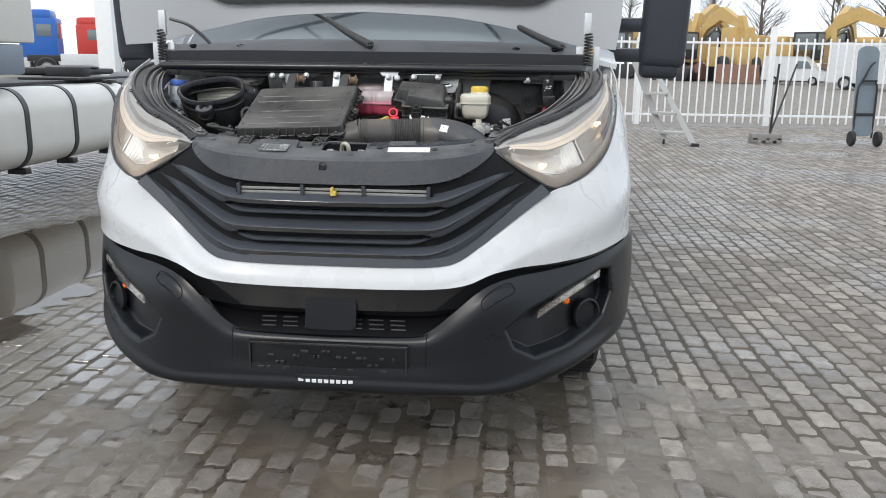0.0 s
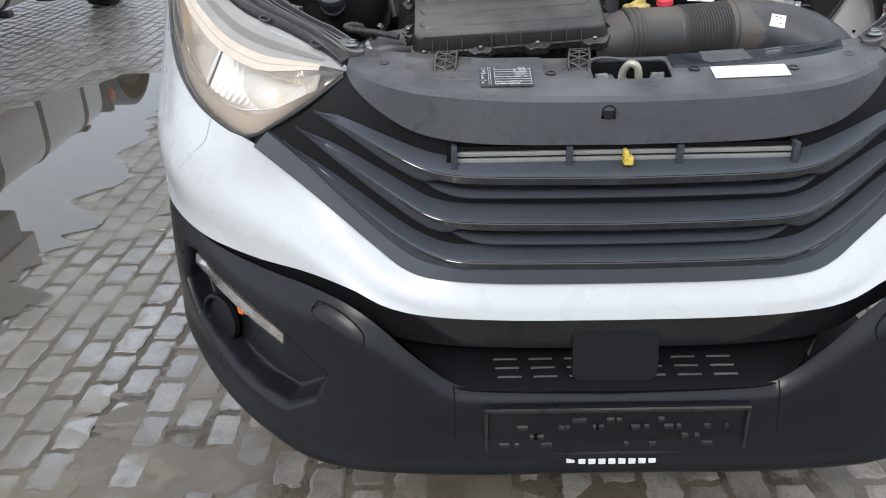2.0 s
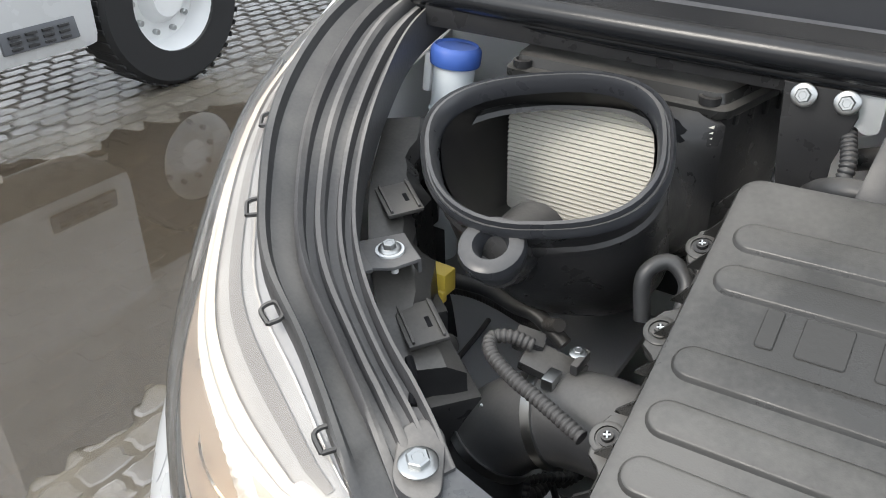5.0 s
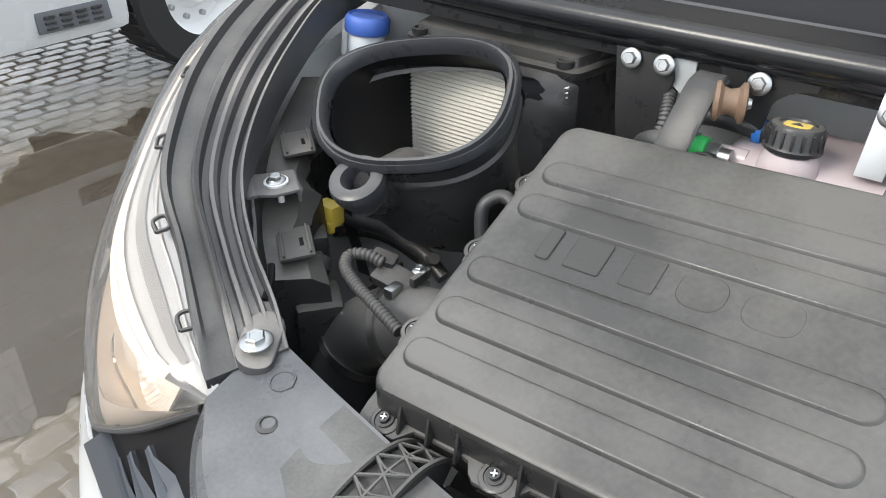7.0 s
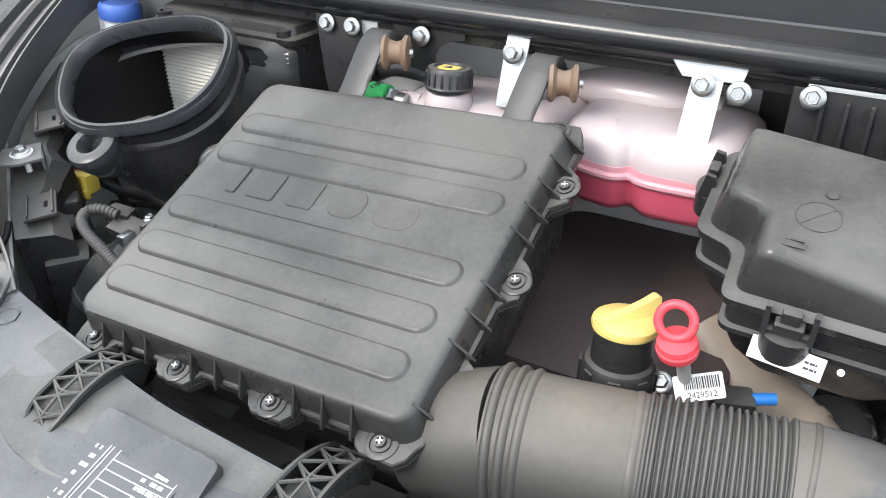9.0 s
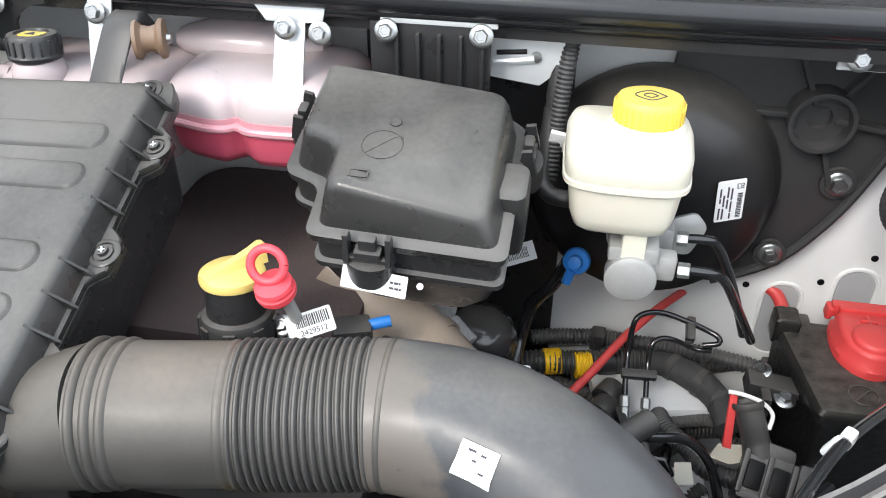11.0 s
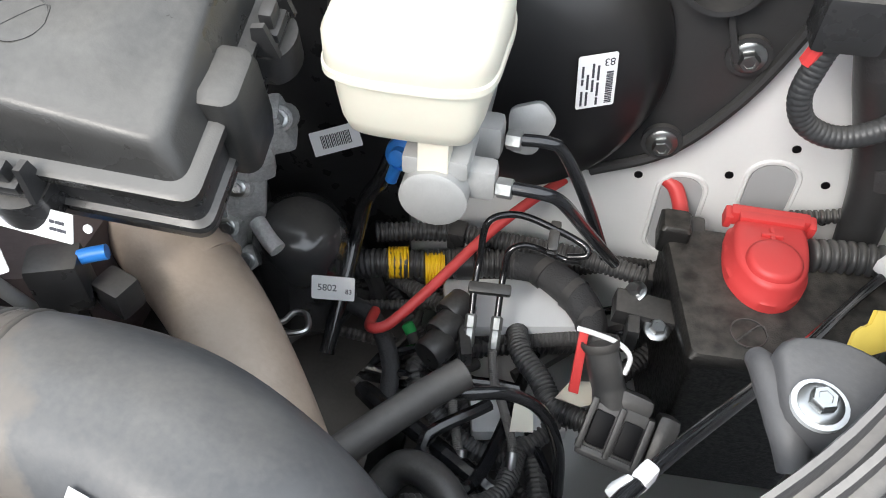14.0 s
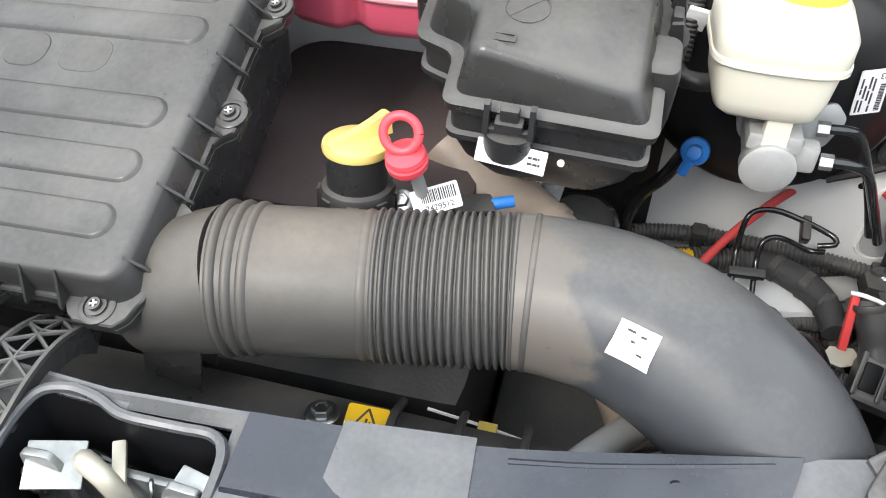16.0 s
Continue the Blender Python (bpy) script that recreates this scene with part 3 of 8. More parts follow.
# lock carrier beneath and behind
carrier = part("lock_carrier", join(sheet([[(-.56, .175, 1.185), (-.3, .14, 1.162), (0, .115, 1.158), (.3, .14, 1.162), (.56, .185, 1.19)], [(-.56, .175, 1.08), (-.3, .14, 1.05), (0, .12, 1.05), (.3, .15, 1.05), (.56, .185, 1.08)]], 30, .012)), M["gloss"], van)
part("radiator", bx(-.36, .36, -.02, .02, .45, 1.00, .01), M["void"], van)
latch = part("bonnet_latch", bx(-.05, .095, .03, .10, 1.09, 1.10, .003), M["latchz"], van, "zinc-plated bonnet latch")
part("upright", prism(round_poly([(-.048, 1.098), (-.018, 1.098), (-.014, 1.150), (-.022, 1.166), (-.044, 1.164)], .004, 3), .006, basis((0, .052, 0), (1, 0, 0), (0, 0, 1)), .001), M["latchz"], latch)
part("upright", prism(round_poly([(.063, 1.098), (.093, 1.098), (.090, 1.164), (.068, 1.166), (.060, 1.150)], .004, 3), .006, basis((0, .052, 0), (1, 0, 0), (0, 0, 1)), .001), M["latchz"], latch)
part("crossbar", bx(-.02, .07, .06, .068, 1.098, 1.14, .003), M["latchz"], latch)
part("bent_tab", box((.040, .034, .004), pose(-.022, .050, 1.152, 22, 8, 20), .0015), M["latchz"], latch)
part("bent_tab", box((.026, .026, .004), pose(.078, .054, 1.156, 18, -6, -15), .0015), M["latchz"], latch)
part("release_cable", tube([(-.052, .070, 1.135), (-.030, .074, 1.138), (.0, .074, 1.132), (.03, .07, 1.125)], .0032, 8, 20), M["gloss"], latch)
part("latch_hook", tube([(.012, .06, 1.11), (.008, .052, 1.16), (.018, .04, 1.185), (.034, .035, 1.178), (.038, .04, 1.14), (.036, .045, 1.11)], .0075, 10), M["hook"], latch)
part("latch_lever", box((.010, .045, .006), pose(.02, .06, 1.145, 20, 0, 25), .002), M["hook"], latch)
for x in (-.033, .078):
    part("bolt", bolt((x, .044, 1.140), (0, -1, .1), .009, .008), M["steel"], latch)
part("latch_spring", tube([(.04 + .0035 * k, .06 + .006 * math.cos(k * 1.6), 1.135 + .006 * math.sin(k * 1.6)) for k in range(10)], .0018, 6, 60), M["steel"], latch)


# headlamps
def sheet_between(surf, v):
    """A strip that joins the front bezel of a lamp to its back wall at the height v."""
    a_, b_ = surf(.015, v, v + .001, 1), surf(.073, v, v + .001, 1)
    n_ = len(a_.verts) // 2
    pa, pb = [w.co.copy() for w in list(a_.verts)[:n_]], [w.co.copy() for w in list(b_.verts)[:n_]]
    a_.free()
    b_.free()
    return loft([pa, pb], False)


def grid_mesh(rows):
    """A surface through a grid of points."""
    bm = bmesh.new()
    vs = [[bm.verts.new(p) for p in r] for r in rows]
    for a, b in zip(vs, vs[1:]):
        for i in range(len(a) - 1):
            bm.faces.new((a[i], a[i + 1], b[i + 1], b[i]))
    return bm


def headlight(s):
    name = "headlight"
    U = [(.535, .083, 1.176), (.575, .096, 1.203), (.665, .148, 1.240), (.756, .198, 1.270), (.83, .282, 1.308), (.888, .366, 1.340), (.925, .46, 1.374), (.95, .57, 1.41)]
    L = [(.545, .075, 1.165), (.62, .055, 1.115), (.69, .052, 1.074), (.75, .064, 1.046), (.815, .108, 1.062), (.885, .18, 1.098), (.945, .285, 1.155), (.98, .40, 1.245), (.99, .50, 1.34), (.965, .585, 1.412)]
    u, l = smoothed(mx(U, s), 28), smoothed(mx(L, s), 28)

    def surf(inset, lo=0.0, hi=1.0, rows=12, c0=0, c1=28):
        out = []
        for k in range(rows + 1):
            v = lo + (hi - lo) * k / rows
            row = []
            for a, b in list(zip(u, l))[c0:c1]:
                p = a.lerp(b, v)
                w = 4 * v * (1 - v)
                d = Vector((s * .55, -.75, .45)).normalized()
                row.append(p + d * (.030 * w * min(1, (a - b).length / .12)) - d * inset)
            out.append(row)
        bm = bmesh.new()
        vs = [[bm.verts.new(p) for p in r] for r in out]
        for a, b in zip(vs, vs[1:]):
            for i in range(len(a) - 1):
                bm.faces.new((a[i], a[i + 1], b[i + 1], b[i]))
        return bm
    housing = part(name, surf(.075, .02, .98), M["lamphouse"], van, "headlight with clear lens, chrome reflectors and a warm glow")
    part("lens", surf(0.0, 0, 1.0, 16), M["lens"], housing, "clear polycarbonate lens")
    top = part("upper_bezel", surf(.016, .0, .29, 10), M["milk"], housing, "frosted grey band under the lens")
    part("bezel_band", surf(.0135, .12, .19, 3, 2, 26), M["taupe"], top, "darker curved band")
    part("bezel_line", surf(.0125, .045, .055, 1), M["lamphouse"], top)
    part("daytime_lamp", surf(.0115, .27, .41, 6, 2, 27), M["drl"], housing, "lit warm daytime running lamp")
    part("guide_line", surf(.0105, .335, .343, 1, 2, 27), M["milk"], housing)
    part("lower_bezel", surf(.014, .82, 1.0, 5), M["peach"], housing, "taupe lower bezel")
    part("dark_facet", surf(.019, .66, .83, 4, 16, 26), M["smoke"], housing, "smoked grey facet")
    part("lower_slope", sheet_between(surf, .82), M["peach"], housing)
    part("upper_slope", sheet_between(surf, .41), M["milk"], housing)
    d = Vector((s * .55, -.75, .45)).normalized()

    def along(line, f):
        i = min(int(f), 26)
        return line[i].lerp(line[i + 1], f - i)

    # two fluted bowls that meet at an upright spine
    for c0, c1, n_ in ((2.5, 11.5, 22), (12.0, 24.5, 34)):
        cols = []
        for k in range(n_ * 4 + 1):
            t = k / (n_ * 4)
            f = c0 + (c1 - c0) * t
            row = []
            for j in range(9):
                v = .41 + .42 * j / 8
                deep = .016 + .046 * math.sin(math.pi * t) ** .8 * (.55 + .45 * math.sin(math.pi * j / 8)) + .0011 * (k % 4 in (1, 2))
                row.append(along(u, f).lerp(along(l, f), v) - d * deep)
            cols.append(row)
        bowl = part("reflector", grid_mesh(cols), M["flute"], housing, "fluted chrome reflector bowl")
        fm = (c0 + c1) / 2
        m = up_at(along(u, fm).lerp(along(l, fm), .58) - d * .050, d + Vector((0, 0, -.15)))
        part("bulb", lathe([(.011, -.006), (.011, .006), (.007, .009), (.007, .024), (.004, .030), (0, .031)], m, 14), M["bulb"], bowl)
    part("spine", tube([along(u, 11.75).lerp(along(l, 11.75), v) - d * .014 for v in (.41, .55, .68, .82)], .005, 8, 12), M["chrome"], housing)
    for v, r in ((.41, .0020), (.825, .0026)):
        part("reflector_lip", tube([along(u, f).lerp(along(l, f), v) - d * .015 for f in (4.5, 9, 14, 19, 24)], r, 6, 40), M["chrome"], housing)
    part("lens_gasket", tube([p - d * .003 for p in l[:25]], .0045, 8, 60), M["rubber"], housing, "dark gasket round the lens")
    part("panel_gap", tube(mx([(.839, .127, 1.068), (.846, .1225, 1.046), (.858, .1165, 1.018), (.894, .1325, .987), (.937, .1585, .943)], s), .0006, 6, 30), M["bayshade"], van, "thin shut line in the front panel")
    part("lamp_back", surf(.085, 0.0, 1.0), M["plas"], housing)
    # seal strip between lamp and bay
    for i in (3, 8, 13, 18):
        p = u[i]
        part("clip", xf(tube([(-.009, -.007, 0), (.009, -.007, 0), (.009, .007, 0), (-.009, .007, 0), (-.009, -.007, 0)], .0025, 6, 20), basis(p + Vector((0, .004, .006)), u[i + 1] - u[i - 1], (0, 1, .4))), M["plas"], housing)
    return housing


M["lamphouse"] = mat("lamp_housing", (0.80, 0.77, 0.73), 0.22, 0.35, vary=0.25, scale=30, bump=0.3)
M["milk"] = mat("frosted_bezel", (0.44, 0.44, 0.445), 0.34, vary=0.2, scale=14)
M["taupe"] = mat("taupe_band", (0.25, 0.24, 0.235), 0.30, vary=0.2, scale=14)
M["peach"] = mat("taupe_bezel", (0.64, 0.55, 0.47), 0.3, vary=0.18, scale=14)
M["drl"] = mat("daytime_lamp_lit", (0.58, 0.53, 0.47), 0.25, vary=0.25, scale=30, emit=((1.0, 0.87, 0.72), 0.25))
M["bulb"] = mat("bulb_glass", (0.85, 0.8, 0.7), 0.1, vary=0.02, emit=((1.0, 0.72, 0.40), 2.0))
M["flute"] = mat("fluted_chrome", (0.92, 0.90, 0.87), 0.14, 0.45, vary=0.06, scale=30)
M["smoke"] = mat("smoked_reflector", (0.20, 0.18, 0.18), 0.22, 0.6, vary=0.4, scale=60)
for s in (-1, 1):
    headlight(s)

# fog lamp pockets: indicator lens, round blank and ribs
for s in (-1, 1):
    lampb = part("indicator", loft([[Vector((s * (x + a * .2), y - .022 + b, z + c)) for a, b, c in ((0, 0, .013), (0, -.014, .004), (0, -.014, -.006), (0, 0, -.014))] for x, y, z in smoothed([(.705, -.012, .616), (.78, .030, .660), (.86, .098, .697), (.93, .180, .722)], 14)]), M["lens"], van, "clear indicator strip with an amber bulb")
    part("indicator_back", loft([[Vector((s * x, y - .012, z + c)) for c in (.014, -.014)] for x, y, z in smoothed([(.705, -.012, .616), (.78, .030, .660), (.86, .098, .697), (.93, .180, .722)], 14)], False), M["smoke"], lampb)
    part("amber_bulb", lathe([(.014, 0), (.014, .02), (.008, .028), (0, .03)], up_at((s * .80, .055, .65), (s * .3, -1, 0)), 14), M["orange"], lampb)
    m = up_at((s * .885, .135, .575), (s * .62, -.78, .05))
    part("fog_lamp_blank", lathe([(.062, 0), (.06, .012), (.052, .014), (.044, -.008), (0, -.014)], m, 28), M["bumper"], van)
    for k, z in enumerate((.565, .535)):
        part("pocket_rib", loft([[Vector((s * x, y + a, z + .01 * (x - .7) + b)) for a, b in ((.02, .003), (-.008, .002), (-.008, -.003), (.02, -.003))] for x, y in ((.71, .035), (.76, .065), (.80, .095), (.825, .12))]), M["bumper"], van)
    loop = smoothed(mx([(.609, -.094, .744), (.624, -.094, .722), (.612, -.108, .708), (.57, -.134, .690), (.528, -.150, .664), (.516, -.150, .672), (.516, -.142, .694), (.545, -.125, .722), (.585, -.106, .742), (.609, -.094, .744)], s), 40)
    part("tow_eye_cover", tube([p + Vector((0, -.001, 0)) for p in loop], .0016, 5, 60), M["void"], van, "outline of the round-cornered towing eye cover")
    part("seam", tube(mx([(.333, -.159, .575), (.333, -.176, .545), (.333, -.187, .47), (.333, -.199, .385)], s), .0016, 5, 20), M["void"], van)

# bay seal channels along the lamps
for s in (-1, 1):
    O = [(.548, .09, 1.188), (.578, .105, 1.209), (.667, .160, 1.246), (.757, .211, 1.277), (.832, .292, 1.314), (.890, .375, 1.345), (.928, .47, 1.38), (.945, .57, 1.412), (.94, .68, 1.435)]
    I = [(.508, .158, 1.204), (.545, .182, 1.214), (.605, .212, 1.232), (.665, .252, 1.257), (.718, .305, 1.282), (.768, .385, 1.317), (.808, .475, 1.352), (.835, .57, 1.388), (.84, .68, 1.415)]
    o, i_ = smoothed(mx(O, s), 44), smoothed(mx(I, s), 44)

    def band(prof, name, material, label=""):
        loops = [[a.lerp(b, v) + Vector((0, 0, h * (min(1, i / 5) if h > 0 else 1))) for v, h in prof] for i, (a, b) in enumerate(zip(o, i_))]
        return part(name, loft(loops, True), material, van, label)
    band([(0, -.01), (0, .008), (.03, .013), (.09, .013), (.13, .004), (.40, .0), (.40, -.02)], "seal_flange", M["rubber"], "black flange along the headlight")
    ch = band([(.36, -.02), (.37, .012), (.41, .017), (.46, .014), (.48, .002), (.56, .001), (.58, .011), (.63, .013), (.67, .010), (.69, 0), (.78, 0), (.80, .009), (.84, .010), (.87, 0.0), (.93, .001), (.95, .016), (.985, .018), (1.0, .012), (1.0, -.03)], "seal_channel", M["seal"], "ridged grey seal channel dusted with dirt")
    part("bolt", bolt((s * .529, .138, 1.213), (0, -.1, 1), .0100, .009), M["steel"], ch)
    part("channel_end", loft([[Vector((s * (.528 + x * k * .72), .143 + y * k * .72, z + .14 * x + .12 * y)) for x, y in round_poly([(-.036, -.020), (-.012, -.040), (.016, -.036), (.048, .022), (.030, .052), (.0, .046)], .016, 4)] for k, z in ((1.0, 1.196), (1.02, 1.2045), (1.0, 1.2075), (.94, 1.2085))]), M["seal"], ch, "flat grey end tab of the channel")
    part("drain_slot", tube([(s * .566, .182, 1.2195), (s * .582, .206, 1.2245), (s * .598, .222, 1.229)], .004, 8, 12), M["void"], ch)
    # side bracket with its bolt: a cast arm on one side, a pressed tab on the other
    if s > 0:
        mb = basis((.709, .328, 1.247), (1, .08, .02), (0, 1, .10))
        ob_ = smoothed([(-.024, .022, 0), (-.022, -.016, 0), (.004, -.030, 0), (.032, -.022, 0), (.040, .010, 0), (.016, .030, 0), (-.014, .032, 0), (-.024, .022, 0)], 29)[:-1]
        br = part("side_bracket", loft([[mb @ Vector((p.x * k, p.y * k, z)) for p in ob_] for k, z in ((1.0, -.012), (1.03, 0), (1.0, .009), (.93, .013), (.85, .0145))]), M["cast"], van, "grey cast bracket beside the lamp")
        part("bracket_nose", tube([(.680, .358, 1.236), (.683, .342, 1.243), (.692, .312, 1.240), (.698, .294, 1.228)], [.007, .010, .011, .009], 14), M["cast"], br)
        q = (.700, .312, 1.264)
    else:
        mb = basis((-.690, .316, 1.256), (.80, -.55, -.02), (.55, .80, .04))
        br = part("side_bracket", join(prism([(-.030, -.026), (.022, -.026), (.030, -.004), (.026, .024), (-.026, .026)], .004, mb, .001), box((.052, .004, .016), mb @ pose(-.002, .024, -.006), .001), box((.056, .012, .005), mb @ pose(0, -.030, .004), .002)), M["cast"], van, "grey pressed tab beside the lamp")
        part("stud", lathe([(.004, -.02), (.004, 0)], mb @ pose(.004, .004, 0), 10), M["paper"], br)
        q = (-.688, .316, 1.261)
    part("washer", lathe([(.0145, -.001), (.0145, .002), (.008, .0025)], up_at(q, (0, -.1, 1)), 24), M["zinc"], br)
    part("bolt", bolt(Vector(q) + Vector((0, 0, .002)), (0, -.1, 1), .0072, .008), M["steel"], br)

# inner structure of the bay
bay = part("engine_bay", bx(-.98, .98, .74, .76, .55, 1.42), M["bay"], van, "light painted bulkhead")
part("bay_floor", bx(-.80, .80, .18, .735, .345, .365), M["void"], van)
for s in (-1, 1):
    part("inner_wing", sheet([mx([(.60, .20, 1.14), (.72, .30, 1.20), (.86, .45, 1.28), (.90, .78, 1.36)], s), mx([(.62, .20, .80), (.76, .30, .82), (.86, .45, .85), (.88, .78, .88)], s), mx([(.56, .19, .40), (.60, .3, .40), (.62, .45, .40), (.62, .78, .40)], s)], 14, .004, 10), M["bay"], van)
part("engine_block", bx(-.28, .22, .30, .735, .45, .98, .04), M["dark"], van)
part("gearbox", bx(-.50, -.29, .36, .70, .5, .85, .05), M["dark"], van)
part("engine_flank", bx(.225, .40, .36, .735, .45, .80, .03), M["dark"], van)
part("subframe", bx(.41, .62, .3, .6, .42, .72, .04), M["dark"], van)
M["glossrub"] = mat("rail_rubber", (0.013, 0.014, 0.016), 0.22, vary=0.15, bump=0.04, dust=0.07, scale=30)
RAIL = np.linspace(-.86, .86, 41)
part("rail", tube([(x, .583 + .03 * (abs(x) / .9) ** 3, 1.432 + .004 * (1 - x * x)) for x in RAIL], .0165, 14, 60), M["glossrub"], van, "round black rubber edge of the cross rail")
part("rail_lip", tube([(x, .592 + .03 * (abs(x) / .9) ** 3, 1.4125 + .004 * (1 - x * x)) for x in RAIL], .0085, 10, 60), M["glossrub"], van)
part("rail_top", loft([[Vector((x, .590 + .03 * (abs(x) / .9) ** 3 + dy, 1.428 + .004 * (1 - x * x) + dz)) for dy, dz in ((0, 0), (0, .016), (.045, .022), (.045, .0))] for x in RAIL]), M["glossrub"], van)
part("rail_web", bx(-.84, .84, .598, .606, 1.395, 1.425, .002), M["plas"], van)
part("cowl", sheet([[(0, .60, 1.435), (.5, .61, 1.435), (.88, .65, 1.435)], [(0, .64, 1.455), (.5, .65, 1.455), (.88, .69, 1.455)], [(0, .625, 1.50), (.5, .64, 1.50), (.88, .68, 1.495)], [(0, .72, 1.535), (.5, .735, 1.53), (.9, .80, 1.52)], [(0, .90, 1.555), (.5, .92, 1.55), (.9, 1.0, 1.53)]], 30, .004, 0, True), M["cowlp"], van, "dark grey plastic cowl below the windscreen", 25)
for x in (-.77, -.56, -.37, -.19, .20, .40, .60, .76):
    part("cowl_hole", lathe([(.016, 0), (.016, .002), (.013, .003), (.012, -.006), (0, -.008)], up_at((x, .68 + .05 * abs(x), 1.517), (0, -.35, 1)), 18), M["void"], van)
part("windscreen", sheet([[(0, .88, 1.552), (.5, .91, 1.548), (.92, 1.04, 1.53)], [(0, 1.62, 2.15), (.45, 1.65, 2.14), (.80, 1.76, 2.10)]], 24, .005, 8, True), M["glass"], van, "laminated windscreen")
for x0, y0, sgn in ((.008, .63, -1), (.789, .71, -1)):
    wip = part("wiper_arm", tube([(x0, y0 + .02, 1.525), (x0 - .10, y0 + .10, 1.57), (x0 - .24, y0 + .24, 1.64), (x0 - .40, y0 + .37, 1.70)], [.017, .014, .009, .006], 10), M["rubber"], van, "black wiper arm")
    part("wiper_blade", tube([(x0 - .12, y0 + .42, 1.71), (x0 - .38, y0 + .37, 1.705), (x0 - .66, y0 + .36, 1.70)], .008, 8), M["rubber"], wip)
    part("wiper_nut", bolt((x0, y0, 1.527), (0, -.4, 1), .010, .012), M["plas"], wip)

# raised bonnet
R_ED = [(0, .86, 1.668), (.4, .87, 1.645), (.72, .885, 1.585), (.92, .875, 1.535), (1.075, .85, 1.52)]
R_M1 = [(0, .87, 1.78), (.4, .875, 1.775), (.75, .88, 1.76), (.98, .875, 1.73), (1.095, .86, 1.69)]
R_M2 = [(0, .84, 2.05), (.4, .845, 2.05), (.75, .86, 2.04), (.98, .89, 2.02), (1.095, .90, 2.0)]
R_FR = [(0, .73, 2.42), (.4, .74, 2.42), (.7, .78, 2.40), (.92, .85, 2.34), (1.0, .92, 2.28)]
# the underside is white; its shade is put into the paint colour
bonnet = part("bonnet", xf(sheet([R_ED, R_M1, R_M2, R_FR], 30, .012, 16, True), Matrix.Translation((-.055, 0, 0))), M["bayshade"], van, "raised bonnet showing its white underside in a shaded grey")
part("washer_hose", tube([(-.90, .80, 1.63), (-.81, .80, 1.60), (-.72, .80, 1.52), (-.70, .80, 1.47), (-.755, .80, 1.44), (-.965, .80, 1.44)], .007, 8, 40), M["rubber"], bonnet, "thin black washer hose")
part("insulation", sheet([[(0, .845, 1.71), (.4, .852, 1.705), (.66, .858, 1.70), (.76, .862, 1.74)], [(0, .815, 2.05), (.4, .822, 2.05), (.7, .835, 2.04), (.82, .85, 2.03)], [(0, .735, 2.31), (.4, .74, 2.31), (.6, .76, 2.30), (.7, .785, 2.28)]], 24, .008, 10, True), M["rubber"], bonnet, "black insulation mat")
for s in (-1, 1):
    hinge = part("bonnet_hinge", join(bx(min(s * .845, s * .875), max(s * .845, s * .875), .70, .712, 1.43, 1.53, .003), bx(min(s * .915, s * .94), max(s * .915, s * .94), .70, .712, 1.43, 1.53, .003), bx(min(s * .85, s * .935), max(s * .85, s * .935), .712, .722, 1.42, 1.50, .003), bx(min(s * .87, s * .90), max(s * .87, s * .90), .68, .70, 1.56, 1.66, .004)), M["zinc"], van, "white-painted bonnet hinge")
    part("spring", tube([(s * .892 + .016 * math.cos(k * .9), .685 + .016 * math.sin(k * .9), 1.455 + .0018 * k) for k in range(70)], .0035, 6, 420), M["plas"], hinge, "coil spring")
    part("mirror_arm", join(bx(min(s * .98, s * 1.19), max(s * .98, s * 1.19), 1.01, 1.07, 1.60, 1.66, .02), bx(min(s * .98, s * 1.19), max(s * .98, s * 1.19), 1.01, 1.07, 1.47, 1.53, .02)), M["mirror"], van)
    part("wing_mirror", box((.20, .13, .44), pose(1.250 if s > 0 else -1.150, 1.04, 1.665, 0, s * 2, s * -6), .045, 4), M["mirror"], van, "black door mirror housing")
    part("mirror_foot", box((.17, .11, .10), pose(1.235 if s > 0 else -1.135, 1.045, 1.450, 0, s * 2, s * -6), .035, 3), M["mirror"], van)
    part("cab_pillar", sheet([mx([(.93, .72, 1.46), (.95, 1.02, 1.52), (.86, 1.75, 2.12)], s), mx([(1.02, .80, 1.44), (1.02, 1.1, 1.54), (.93, 1.85, 2.14)], s)], 12, .02), M["bay"], van)
    wheel = part("wheel", lathe([(.20, -.09), (.22, -.11), (.33, -.11), (.355, -.09), (.36, 0), (.355, .09), (.33, .11), (.22, .11), (.20, .09), (.20, -.09)], basis((s * .91, 1.10, .36), (0, 1, 0), (0, 0, 1)), 40, False), M["tyre"], van)
    part("wheel_disc", lathe([(.21, .085), (.20, .06), (.13, .05), (.10, .09), (.05, .095), (0, .095)], basis((s * .91, 1.10, .36), (0, 1, 0), (0, 0, 1)) if s > 0 else basis((s * .91, 1.10, .36), (0, -1, 0), (0, 0, 1)), 28, False), M["wheelalu"], wheel)
    for k in range(36):
        a = 2 * math.pi * k / 36
        part("tread_block", box((.18, .022, .012), Matrix.Translation((s * .91, 1.10, .36)) @ Matrix.Rotation(a, 4, "X") @ pose(0, 0, .358), .003, 1), M["tyre"], wheel)
part("under_tray", bx(-.62, .62, .02, .90, .37, .385), M["void"], van)
cab = part("cab_body", join(bx(-1.0, 1.0, 1.55, 5.6, .55, 1.5, .05), bx(-.97, .97, 1.9, 5.6, 1.5, 2.75, .08)), M["white"], van, "white cab and load body")
for s in (-1, 1):
    part("door_side", bx(min(s * .96, s * 1.0), max(s * .96, s * 1.0), .78, 1.56, 1.0, 1.46, .02), M["white"], van)

